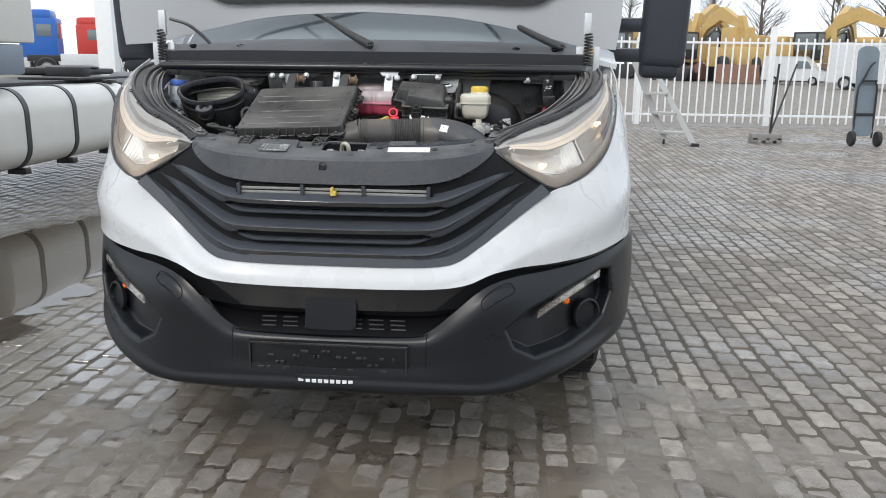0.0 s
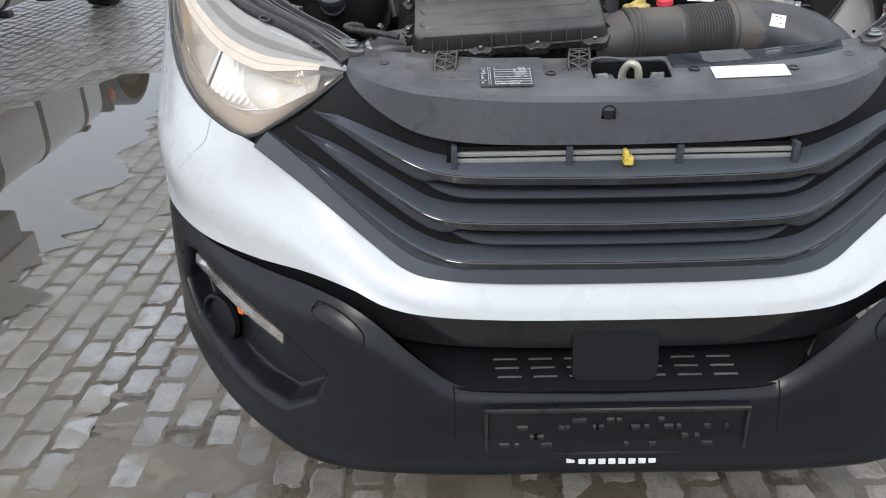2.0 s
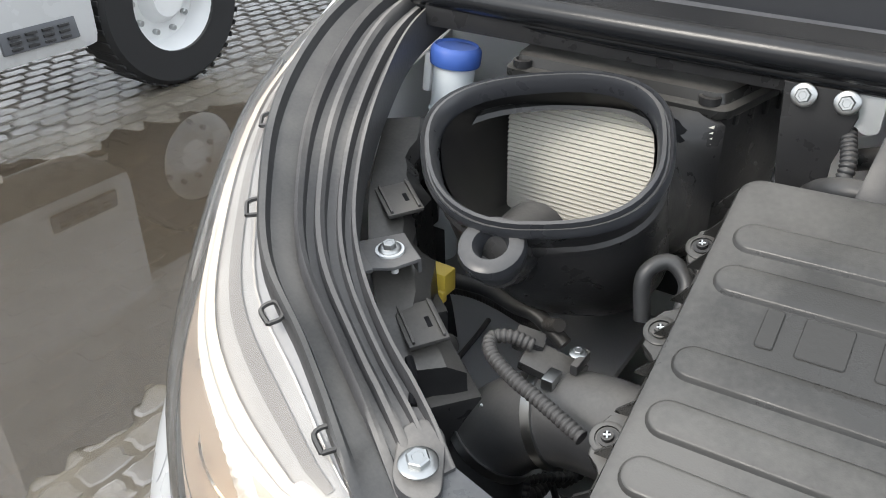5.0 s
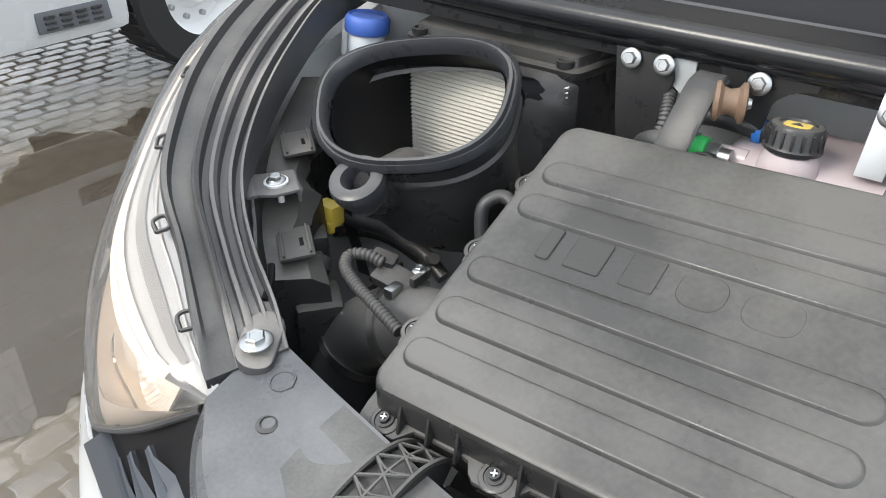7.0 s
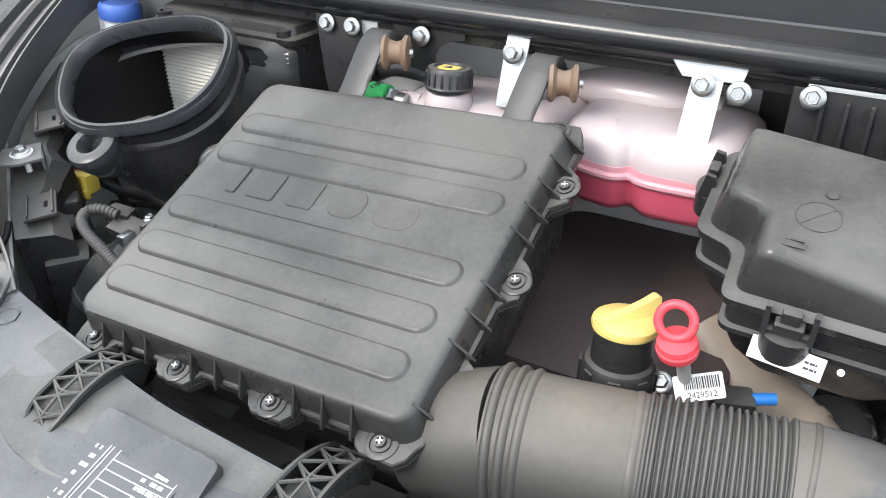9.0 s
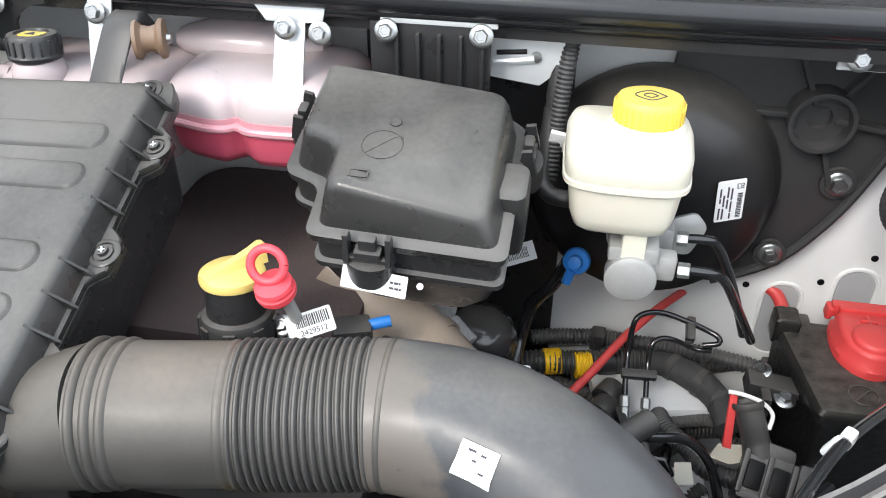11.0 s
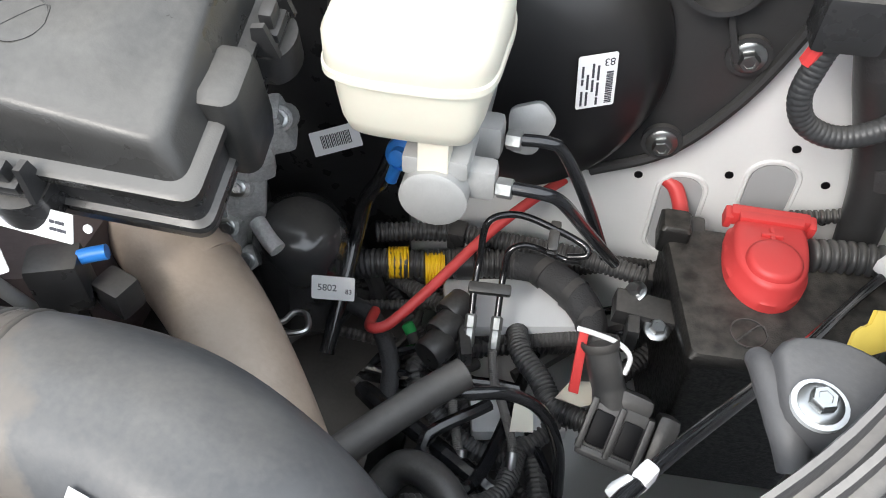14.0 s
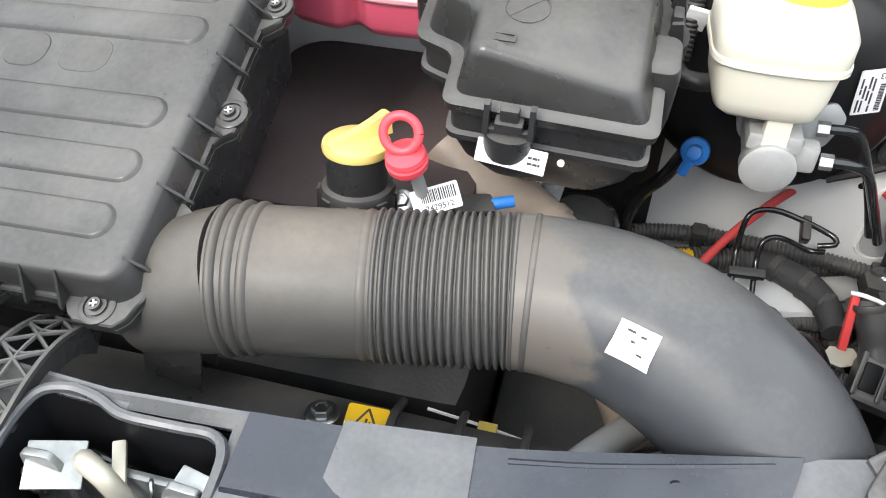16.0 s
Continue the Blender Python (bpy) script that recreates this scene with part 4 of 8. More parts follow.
# raised lip round the latch opening
def cover_z(y):
    return float(np.interp(y, (-.043, .025, .07, .105), (1.142, 1.164, 1.178, 1.186)))


LIP = [(-.056, .014), (-.058, .05), (-.050, .082), (-.03, .092), (-.005, .090), (.02, .082), (.06, .082), (.088, .082), (.099, .07), (.100, .04), (.098, .012), (.07, .008), (.02, .008), (-.03, .008), (-.056, .014)]
part("opening_lip", tube([(x, y, cover_z(y) + .001) for x, y in LIP], .0042, 8, 90), M["panel"], cover)
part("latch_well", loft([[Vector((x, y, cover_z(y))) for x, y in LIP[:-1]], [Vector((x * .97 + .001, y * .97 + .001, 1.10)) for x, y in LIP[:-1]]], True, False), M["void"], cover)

# dusty ledge at the back of the cover, with seams pressed in it
M["ledge"] = mat("dusty_ledge", (0.032, 0.032, 0.033), 0.33, vary=0.25, bump=0.12, dust=0.36, scale=44, smudge=0.2, dust_col=(0.36, 0.345, 0.32))
L_RE = [(x, y - .004, z + .004) for x, y, z in P_RE[:-1]]
L_M2 = [(x * .42 / .46, y, z + .004) for x, y, z in P_M2[:-1]]
L_FR = [(0, .008, 1.163), (.10, .010, 1.1635), (.20, .008, 1.1635), (.235, .022, 1.168), (.30, .016, 1.167), (.36, .026, 1.171), (.42, .062, 1.180)]
L_F2 = [(x, y - .003, z - .005) for x, y, z in L_FR]
part("cover_ledge", sheet(rows_between([L_RE, L_M2, L_FR, L_F2], 6), 90, 0.0, 0, True, lambda p: p.x < .105 and not (-.058 < p.x < .101 and .006 < p.y < .09)), M["ledge"], cover, "dust-covered ledge", 20)


# ---- engine bay: the things that sit in it ----
def bars(parent, m, w, h, rows, material, seed=1, fill=.8, name="print"):
    """Unreadable print as plain bars in the frame m, w by h, centred."""
    rng = random.Random(seed)
    bms = []
    for k in range(rows):
        y = h / 2 - h * (k + .5) / rows
        x = -w / 2
        while x < w / 2 - .004:
            d = min(rng.uniform(.1, .4) * w, w / 2 - x)
            if rng.random() < fill:
                bms.append(box((d * .85, h / rows * .42, .0006), m @ pose(x + d / 2, y, .0003)))
            x += d
    return part(name, join(*bms), material, parent)


def barcode(parent, m, w, h, seed=1):
    rng = random.Random(seed)
    bms, x = [], -w / 2
    while x < w / 2:
        d = rng.uniform(.03, .09) * w
        bms.append(box((d * .5, h, .0006), m @ pose(x + d / 2, 0, .0003)))
        x += d
    return part("print", join(*bms), M["print"], parent)


def words(parent, m, text, size, material, name="lettering"):
    cu = bpy.data.curves.new(name, "FONT")
    cu.body, cu.size, cu.align_x, cu.align_y, cu.extrude = text, size, "CENTER", "CENTER", .0003
    tmp = bpy.data.objects.new("tmp", cu)
    me = bpy.data.meshes.new_from_object(tmp)
    bpy.data.objects.remove(tmp)
    bm = bmesh.new()
    bm.from_mesh(me)
    bpy.data.meshes.remove(me)
    return part(name, xf(bm, m), material, parent)


# air filter box with its ribbed lid
A = basis((-.383, .154, 1.187), (.350, -.005, .023), (.002, .224, .088))


def a(u, v, w=0.0):
    return A @ Vector((u, v, w))


abox = thing("air_filter_box", "dusty black plastic air filter box with a ribbed lid", "air filter box", (-.2, .3, 1.1))


def rloop(cu, cv, w, h, r, z, n=6):
    out = []
    for x, y in rrect(w, h, r, n):
        k = max(0, min(1, (cu + x - .05) / .28))
        out.append(a(cu + x, cv + y, z - .0065 * k * max(0, z) / .03))
    return out


lid = part("lid", loft([rloop(.1785, .189, .408, .372, .020, -.003), rloop(.1785, .189, .404, .368, .020, .006), rloop(.1785, .189, .396, .360, .020, .026), rloop(.1785, .189, .391, .355, .018, .0315), rloop(.1785, .189, .382, .346, .014, .0338), rloop(.1785, .189, .371, .335, .012, .0342)]), M["abox"], abox, "ribbed lid with screwed flange")
SCREWS = [(0, -.001), (.117, -.001), (.234, -.001), (.351, -.001), (.391, .066), (.391, .183), (.391, .305), (.352, .381), (.117, .384), (-.034, .09), (-.034, .20), (-.034, .30)]


def scallop(w, h, r, z, grow=0.0):
    """The flange's outline, which swells out round each screw."""
    rim = even([(x, y, 0) for x, y in rrect(w, h, r, 6)] + [(w / 2, h / 2 - r, 0)], 241)[:-1]
    out = []
    for i, p in enumerate(rim):
        d = rim[(i + 1) % 240] - rim[i - 1]
        nrm = Vector((d.y, -d.x, 0)).normalized()
        q = p + Vector((.178, .190, 0))
        near = min(math.hypot(q.x - u, q.y - v) for u, v in SCREWS)
        k = max(0, min(1, (.0305 - near) / .013))
        out.append(a(*(q + nrm * (grow + .0150 * k * k * (3 - 2 * k))).xy, z))
    return out


part("flange", loft([scallop(.412, .378, .012, z, g) for z, g in ((-.016, -.002), (-.0155, .0), (-.009, .0), (-.0085, -.0022), (-.0065, -.0022), (-.006, .001), (-.001, .001), (.0005, -.0005), (.0005, -.007))]), M["abox"], abox, "double lip that swells round each screw")
part("tray", loft([rloop(.178, .190, .396, .364, .02, -.014), rloop(.178, .19, .39, .355, .02, -.03), rloop(.178, .19, .36, .33, .03, -.12)]), M["plas"], abox)
for v, u0, u1 in ((.056, -.006, .354), (.106, -.006, .354), (.158, -.006, .354), (.246, -.004, .356), (.294, -.004, .358)):
    w, c = u1 - u0, (u0 + u1) / 2
    part("lid_rib", loft([rloop(c, v, w + .002, .035, .0172, .0334), rloop(c, v, w - .001, .032, .0157, .0346), rloop(c, v, w - .004, .029, .0143, .0372), rloop(c, v, w - .008, .025, .0124, .0382), rloop(c, v, w - .018, .015, .0074, .0384)]), M["abox"], lid, "", 60)
for k, (u, w) in enumerate(((.052, .014), (.092, .036), (.145, .032), (.198, .042), (.256, .048))):
    bm = loft([rloop(u, .209, w, .038, .003 + .013 * (k > 2), .0340), rloop(u, .209, w - .0016, .0364, .002 + .013 * (k > 2), .0348)])
    part("embossed_mark", bm, M["aboxmark"], lid, "embossed maker's mark as plain blocks")
for u, v in SCREWS:
    seat = part("screw_seat", lathe([(.0150, -.002), (.0150, .0015), (.0135, .0025), (.0105, .0025), (.0100, .001), (0, .001)], up_at(a(u, v), A.col[2].to_3d()), 20), M["abox"], abox)
    part("screw", screw(a(u, v, .001), A.col[2].to_3d(), .0064), M["plas"], seat)
    part("screw_slot", join(box((.0062, .0014, .0012), up_at(a(u, v, .0066), A.col[2].to_3d(), 30)), box((.0014, .0062, .0012), up_at(a(u, v, .0066), A.col[2].to_3d(), 30))), M["zinc"], seat)


def gusset(u, v, turn):
    """A thin triangular stiffener between lid wall and flange."""
    m = A @ pose(u, v, 0, 0, 0, turn)
    return loft([[m @ Vector((x, y, z)) for y, z in ((.006, .0), (-.0125, .0), (-.0115, .003), (.007, .027))] for x in (-.0012, .0012)])


for k in range(13):
    u = -.012 + .0305 * k
    if min(abs(u - s[0]) for s in SCREWS[:4]) > .012:
        part("gusset", gusset(u, .0045, 0), M["abox"], lid)
for k in range(11):
    v = .030 + .0325 * k
    if min(abs(v - s) for s in (.066, .183, .305)) > .012:
        part("gusset", gusset(.3795, v, 90), M["abox"], lid)
for k in range(9):
    part("gusset", gusset(-.0265, .035 + .04 * k, -90), M["abox"], lid)


# lattice feet that arch from the box down to the cover
def lattice_foot(x, lean):
    prof = smoothed([(0, .158, 1.176), (0, .140, 1.192), (0, .112, 1.199), (0, .080, 1.193), (0, .054, 1.180), (0, .038, 1.160)], 25)
    def at(s, side, drop=0.0):
        i = min(int(s * 24), 23)
        p = prof[i].lerp(prof[i + 1], s * 24 - i)
        w = .0210 * (math.sqrt(max(0, 1 - ((s - .72) / .28) ** 2)) if s > .72 else .82 + .18 * s / .72)
        t = (prof[i + 1] - prof[i]).normalized()
        nrm = Vector((1, 0, 0)).cross(t)
        return Vector((x + lean * (.158 - p.y) + side * w, p.y, p.z)) + nrm * (drop if nrm.z < 0 else -drop)
    S = [k / 30 for k in range(31)]
    edge = [at(s, -1) for s in S] + [at(s, 1) for s in S[::-1]]
    ft = part("mounting_foot", join(tube(edge, .0027, 6, 90)), M["abox"], abox, "black lattice mounting foot")
    for k in range(5):
        s0, s1 = .06 + .172 * k, .06 + .172 * (k + 1)
        for d in (-1, 1):
            part("strut", tube([at(s0, d), at((s0 + s1) / 2, 0), at(min(s1, .97), -d)], .0018, 6, 6), M["abox"], ft)
        part("strut", tube([at(s0, -1), at(s0 + .05, 0), at(s0, 1)], .0016, 6, 6), M["abox"], ft)
    part("strut", tube([at(k / 12, 0) for k in range(12)], .0017, 6, 30), M["abox"], ft)
    part("foot_wall", loft([[at(s, d, h) for s in S for d in (-1,)] + [at(s, 1, h) for s in S[::-1]] for d, h in ((0, 0), (0, .022))], True, False), M["abox"], ft)
    part("web", loft([[at(s, d, .020) for d in (-1, 1)] for s in S], False), M["void"], ft)
    part("rubber_foot", lathe([(.022, -.004), (.023, .004), (.021, .010), (.016, .012)], pose(x + lean * .10, .066, 1.166, 10), 20), M["plas"], ft)


lattice_foot(-.330, -.10)
lattice_foot(-.062, -.15)

# rating plate on the cover
M["faint"] = mat("faded_print", (0.50, 0.50, 0.49), 0.5)
M["plate"] = mat("rating_plate", (0.13, 0.13, 0.133), 0.28, 0.5, vary=0.1)
part("plate_pad", prism(rrect(.140, .094, .006), .012, basis((-.219, .046, 1.160), (.105, -.004, .0), (0, .075, .038)), .003), M["panel"], cover)
mdp = basis((-.222, .036, 1.1722), (.105, .000, .0), (-.006, .075, .018))
dp = part("rating_plate", prism(rrect(.102, .104, .003), .0012, mdp, 0), M["plate"], cover, "riveted rating plate with illegible print")
mdp = mdp @ pose(0, 0, .0012)
for k in range(10):
    part("plate_line", box((.070, .0011, .0006), mdp @ pose(.013, .044 - .0098 * k, .0003)), M["faint"], dp)
bars(dp, mdp @ pose(.013, .035, 0), .064, .014, 2, M["faint"], 5)
bars(dp, mdp @ pose(.028, .002, 0), .026, .042, 5, M["faint"], 6, .8)
bars(dp, mdp @ pose(.005, -.038, 0), .05, .016, 2, M["faint"], 9, .7)
for dx in (-.022, -.030, -.034, .048):
    part("plate_line", box((.0011, .090, .0006), mdp @ pose(dx, 0, .0003)), M["faint"], dp)
bars(dp, mdp @ pose(-.042, 0, 0), .012, .085, 9, M["faint"], 8, .7)

# intake pipe with bellows and elbow
pipe = thing("intake_pipe", "grey rubber intake pipe with bellows and a downward elbow", "intake pipe", (.25, .24, 1.1))
AX = [(.038, .213, 1.198), (.06, .217, 1.199), (.10, .224, 1.199), (.157, .236, 1.198), (.22, .246, 1.200), (.283, .254, 1.203), (.355, .248, 1.197), (.424, .220, 1.178), (.470, .192, 1.142), (.494, .176, 1.085), (.503, .168, 1.02), (.505, .165, .95)]
axis = smoothed(AX, 101)
cut1 = min(range(101), key=lambda i: abs(axis[i].x - .154))
cut2 = min(range(60), key=lambda i: abs(axis[i].x - .270))
part("straight_section", tube(axis[:cut1 + 2], .0590, 36, 30), M["hose"], pipe)
part("bellows", tube(axis[cut1:cut2 + 1], .0575, 44, 30, wave=(.0066, .0042)), M["bellow"], pipe, "ribbed bellows")
part("elbow", tube(axis[cut2 - 1:], [.0605, .0625, .065, .066, .066, .0655, .065, .064, .063], 36, 44), M["elbowr"], pipe)
def tide(m, x0, x1, silt):
    """Dried silt on the near end of the elbow, with a ragged edge where it was wiped."""
    n, l = m.node_tree.nodes, m.node_tree.links
    b = n["Principled BSDF"]
    was = b.inputs["Base Color"].links[0].from_socket
    geo, sep, noi, add, edge, mix = (n.new(k) for k in ("ShaderNodeNewGeometry", "ShaderNodeSeparateXYZ", "ShaderNodeTexNoise", "ShaderNodeMath", "ShaderNodeMapRange", "ShaderNodeMixRGB"))
    noi.inputs["Scale"].default_value, noi.inputs["Detail"].default_value = 26.0, 7.0
    l.new(geo.outputs["Position"], noi.inputs["Vector"])
    l.new(geo.outputs["Position"], sep.inputs[0])
    mul = n.new("ShaderNodeMath")
    mul.operation = "MULTIPLY_ADD"
    l.new(noi.outputs["Fac"], mul.inputs[0])
    mul.inputs[1].default_value = 0.09
    l.new(sep.outputs[0], mul.inputs[2])
    l.new(mul.outputs[0], add.inputs[0])
    low = n.new("ShaderNodeMath")
    low.operation = "MULTIPLY"
    l.new(sep.outputs[1], low.inputs[0])
    low.inputs[1].default_value = 0.5
    l.new(low.outputs[0], add.inputs[1])
    edge.inputs["From Min"].default_value, edge.inputs["From Max"].default_value = x0, x1
    edge.inputs["To Min"].default_value, edge.inputs["To Max"].default_value = 0.62, 0.0
    l.new(add.outputs[0], edge.inputs["Value"])
    l.new(edge.outputs[0], mix.inputs[0])
    l.new(was, mix.inputs[1])
    mix.inputs[2].default_value = (*silt, 1)
    l.new(mix.outputs[0], b.inputs["Base Color"])


tide(M["elbowr"], .458, .468, (0.150, 0.128, 0.106))


def ring_at(x, h, wide=.0046):
    k = min(range(1, 60), key=lambda i: abs(axis[i].x - x))
    d = (axis[k + 1] - axis[k - 1]).normalized()
    c = axis[k] + d * ((x - axis[k].x) / d.x)
    part("collar_ring", tube([c + d * q for q in (-wide, -wide * .55, wide * .55, wide)], [.0585, .0592 + h, .0592 + h, .0585], 36, 8), M["hose"], pipe)


for x, h in ((.044, .0035), (.055, .0030), (.066, .0024), (.149, .001), (.2745, .003), (.287, .0012)):
    ring_at(x, h)
part("neck", tube([(-.03, .205, 1.175), (.0, .208, 1.185), (.047, .2145, 1.1985)], [.052, .057, .0594], 36, 8), M["hose"], pipe, "black outlet neck of the filter box")
for k in range(4):
    part("neck_rib", box((.05, .003, .10), pose(.008, .165 + .028 * k, 1.165, 0, 10, 0), .001), M["plas"], pipe)


def on_pipe(p, lift):
    """The point on the pipe's skin below or above p."""
    q = min(axis, key=lambda c: (c - p).length)
    return q + (p - q).normalized() * lift


sm2 = up_at((.352, .186, 1.2345), (-.06, -.70, .71), -12)
rowsS = [[on_pipe(sm2 @ Vector((-.0145 + .00725 * i, -.0155 + .00775 * j, 0)), .0668) for i in range(5)] for j in range(5)]
stk = part("sticker", loft(rowsS, False), M["paper"], pipe, "white paper sticker")
for k, (x, y, w) in enumerate(((-.008, .009, .006), (.002, .008, .004), (-.003, .002, .003), (.004, -.006, .004))):
    part("print", loft([[on_pipe(sm2 @ Vector((x + i * w, y + j * .0018, 0)), .0674) for i in (0, .5, 1)] for j in (0, 1)], False), M["print"], stk)

# coolant expansion tank
ct = thing("coolant_tank", "translucent pink coolant expansion tank, part full of red coolant", "coolant tank", (-.05, .6, 1.2))


def rl(cx, cy, w, d, r, z, n=6):
    return [Vector((cx + x, cy + y, z)) for x, y in rrect(w, d, r, n)]


TANK = [(-.056, .552), (.006, .535), (.024, .537), (.034, .549), (.046, .537), (.064, .534), (.128, .537), (.150, .556), (.150, .70), (-.056, .70)]
part("lower_shell", poly_loft(TANK, ((-.030, .02, 1.246), (-.012, .02, 1.251), (-.005, .02, 1.262), (-.002, .02, 1.293))), M["coolred"], ct, "red coolant showing in the lower shell", 60)
part("seam", poly_loft(TANK, ((.003, .016, 1.292), (.005, .016, 1.2945), (.005, .016, 1.298), (.003, .016, 1.3005))), M["coolpink"], ct)
part("upper_shell", poly_loft(TANK, ((-.001, .02, 1.299), (.000, .02, 1.312), (-.003, .02, 1.328), (-.010, .022, 1.338), (-.020, .022, 1.344), (-.036, .02, 1.347))), M["coolant"], ct, "", 60)
part("tide_mark", poly_loft(TANK, ((.0002, .02, 1.3005), (.0006, .02, 1.303), (.0004, .02, 1.307))), M["coolpink"], ct)
part("raised_ridge", xf(tube([(-.075, 0, 0), (-.062, 0, 0), (.088, 0, 0), (.105, 0, 0)], [.012, .030, .030, .012], 22, 14), Matrix.Translation((-.005, .668, 1.345)) @ Matrix.Scale(1.3, 4, (0, 1, 0))), M["coolant"], ct)
SIDE = [(-.272, .560), (-.235, .540), (-.150, .540), (-.120, .556), (-.052, .556), (-.052, .685), (-.272, .685)]
part("side_shell", poly_loft(SIDE, ((-.02, .02, 1.225), (-.004, .02, 1.238), (0, .02, 1.300), (-.002, .02, 1.318), (-.009, .02, 1.330), (-.022, .02, 1.336), (-.034, .016, 1.337))), M["coolant"], ct, "", 60)
cm = pose(-.196, .557, 1.351, -6) @ Matrix.Scale(.93, 4)
cap = part("cap", lathe([(.022, -.012), (.022, .0), (.030, .002), (.031, .006), (.029, .010), (.029, .026), (.027, .030), (.020, .031), (.019, .0285), (0, .0285)], cm, 36), M["plas"], ct, "black screw cap with a yellow warning mark")
for k in range(18):
    t = 2 * math.pi * k / 18
    part("grip", box((.003, .003, .018), cm @ pose(.0292 * math.cos(t), .0292 * math.sin(t), .017, 0, 0, math.degrees(t)), .001), M["plas"], cap)
part("cap_mark", prism(rrect(.027, .020, .003), .0012, cm @ pose(0, 0, .0285)), M["yellow"], cap)
part("cap_sign", join(prism([(-.006, -.005), (.006, -.005), (0, .006)], .0006, cm @ pose(0, 0, .0297))), M["print"], cap)
part("neck", lathe([(.03, 0), (.028, .012), (.024, .02)], pose(-.196, .557, 1.332), 24), M["coolant"], ct)
outlet = part("outlet", xf(lathe([(.012, 0), (.012, .03)], pose(0, 0, 0), 18), basis((-.268, .565, 1.325), (0, 1, 0), (0, 0, 1))), M["coolant"], ct)
ch = thing("coolant_hose", "black hose with a green marking band and blue ring", "hose", (-.3, .55, 1.3))
hm = Matrix.Translation((-.262, .548, 1.330)) @ Matrix.Rotation(radians(-90), 4, "Y")
part("hex_fitting", join(prism([(.0135 * math.cos(radians(60 * k)), .0135 * math.sin(radians(60 * k))) for k in range(6)], .014, hm @ pose(0, 0, .0), .001), lathe([(.010, -.012), (.010, 0)], hm, 18)), M["steel"], ch, "hexagon steel fitting")
part("marking_band", lathe([(.0165, .014), (.017, .016), (.017, .038), (.0165, .040)], hm, 22), M["green"], ch)
words(ch, Matrix.Translation((-.289, .548 - .004, 1.3472)) @ pose(0, 0, 0, 12, 0, 90), "F 1302", .009, M["print"])
part("hose", tube([(-.30, .548, 1.33), (-.335, .552, 1.325), (-.36, .58, 1.30), (-.37, .62, 1.25)], .014, 14), M["rubber"], ch)
part("upper_hose", tube([(-.225, .60, 1.345), (-.26, .595, 1.352), (-.30, .60, 1.35), (-.34, .62, 1.33)], .011, 14), M["plas"], ch)
part("blue_ring", lathe([(.0135, 0), (.0135, .009)], Matrix.Translation((-.236, .599, 1.347)) @ Matrix.Rotation(radians(-90), 4, "Y"), 20), M["blue"], ch)


# brackets, straps and rollers under the rail
def rail_bracket(name, bm, material, bolts, label):
    t = thing(name, label, "bracket", bolts[0], "rail brackets")
    part("plate", bm, material, t)
    for p in bolts:
        part("bolt", bolt(Vector(p) + Vector((0, -.004, 0)), (0, -1, .25), .0075, .008), M["steel"], t)
    return t


rm = basis((0, .592, 0), (1, 0, 0), (0, 0, 1))
t = rail_bracket("bracket", prism([(-.410, 1.409), (-.343, 1.409), (-.338, 1.385), (-.352, 1.335), (-.350, 1.270), (-.392, 1.270), (-.402, 1.33)], .004, rm, .001), M["plas"], [(-.389, .588, 1.400), (-.350, .588, 1.400)], "black steel bracket with a white plate behind it")
part("backing_plate", prism(round_poly([(-.405, 1.424), (-.318, 1.424), (-.318, 1.372), (-.330, 1.368), (-.345, 1.380), (-.405, 1.380)], .004, 3), .004, basis((0, .598, 0), (1, 0, 0), (0, 0, 1)), .001), M["zinc"], t)
rail_bracket("bracket", prism(round_poly([(-.292, 1.422), (-.190, 1.422), (-.190, 1.402), (-.214, 1.399), (-.232, 1.384), (-.238, 1.345), (-.276, 1.345), (-.286, 1.39)], .004, 3), .005, rm, .001), M["plas"], [(-.246, .584, 1.403)], "black steel bracket bolted under the rail")
ps = thing("pressure_switch", "small black switch with printed label and two screws", "sensor", (-.375, .56, 1.30))
pm = basis((-.385, .560, 1.290), (.80, .05, .55), (-.5, .3, .8))
part("body", join(box((.060, .022, .020), pm, .004), box((.024, .016, .016), pm @ pose(.040, 0, 0), .004)), M["plas"], ps)
bars(ps, pm @ pose(.006, 0, .0102), .034, .014, 3, M["faint"], 12, .7)
for dx in (-.024, -.036):
    part("screw", bolt(pm @ Vector((dx, -.006, .010)), (0, -.7, .7), .006, .006), M["steel"], ps)
part("cable", tube([pm @ Vector((.050, 0, 0)), pm @ Vector((.064, .004, .004)), pm @ Vector((.075, .02, 0)), pm @ Vector((.080, .05, -.02))], .007, 10, 40, wave=(.005, .0012)), M["rubber"], ps)
rail_bracket("bracket", join(prism([(-.016, -.062), (.010, -.062), (.016, .018), (-.012, .020)], .003, basis((-.121, .580, 1.400), (1, 0, 0), (0, .25, 1)), .0006)), M["zinc"], [(-.121, .575, 1.403)], "white-coated strap holding the coolant tank")
rail_bracket("bracket", join(prism([(-.03, .004), (.03, .004), (.034, .022), (-.045, .022)], .003, basis((.098, .580, 1.400), (1, 0, 0), (0, .25, 1)), .0006), prism([(-.024, -.085), (.010, -.085), (.012, .006), (-.020, .006)], .003, basis((.098, .5805, 1.400), (1, 0, 0), (0, .35, 1)), .0006)), M["zinc"], [(.092, .572, 1.402), (.128, .574, 1.398)], "white-coated T-shaped strap holding the coolant tank")
t = rail_bracket("bracket", bx(.175, .301, .588, .594, 1.34, 1.408, .002), M["plas"], [(.195, .584, 1.402), (.292, .586, 1.402)], "black ribbed bracket with a white upper edge")
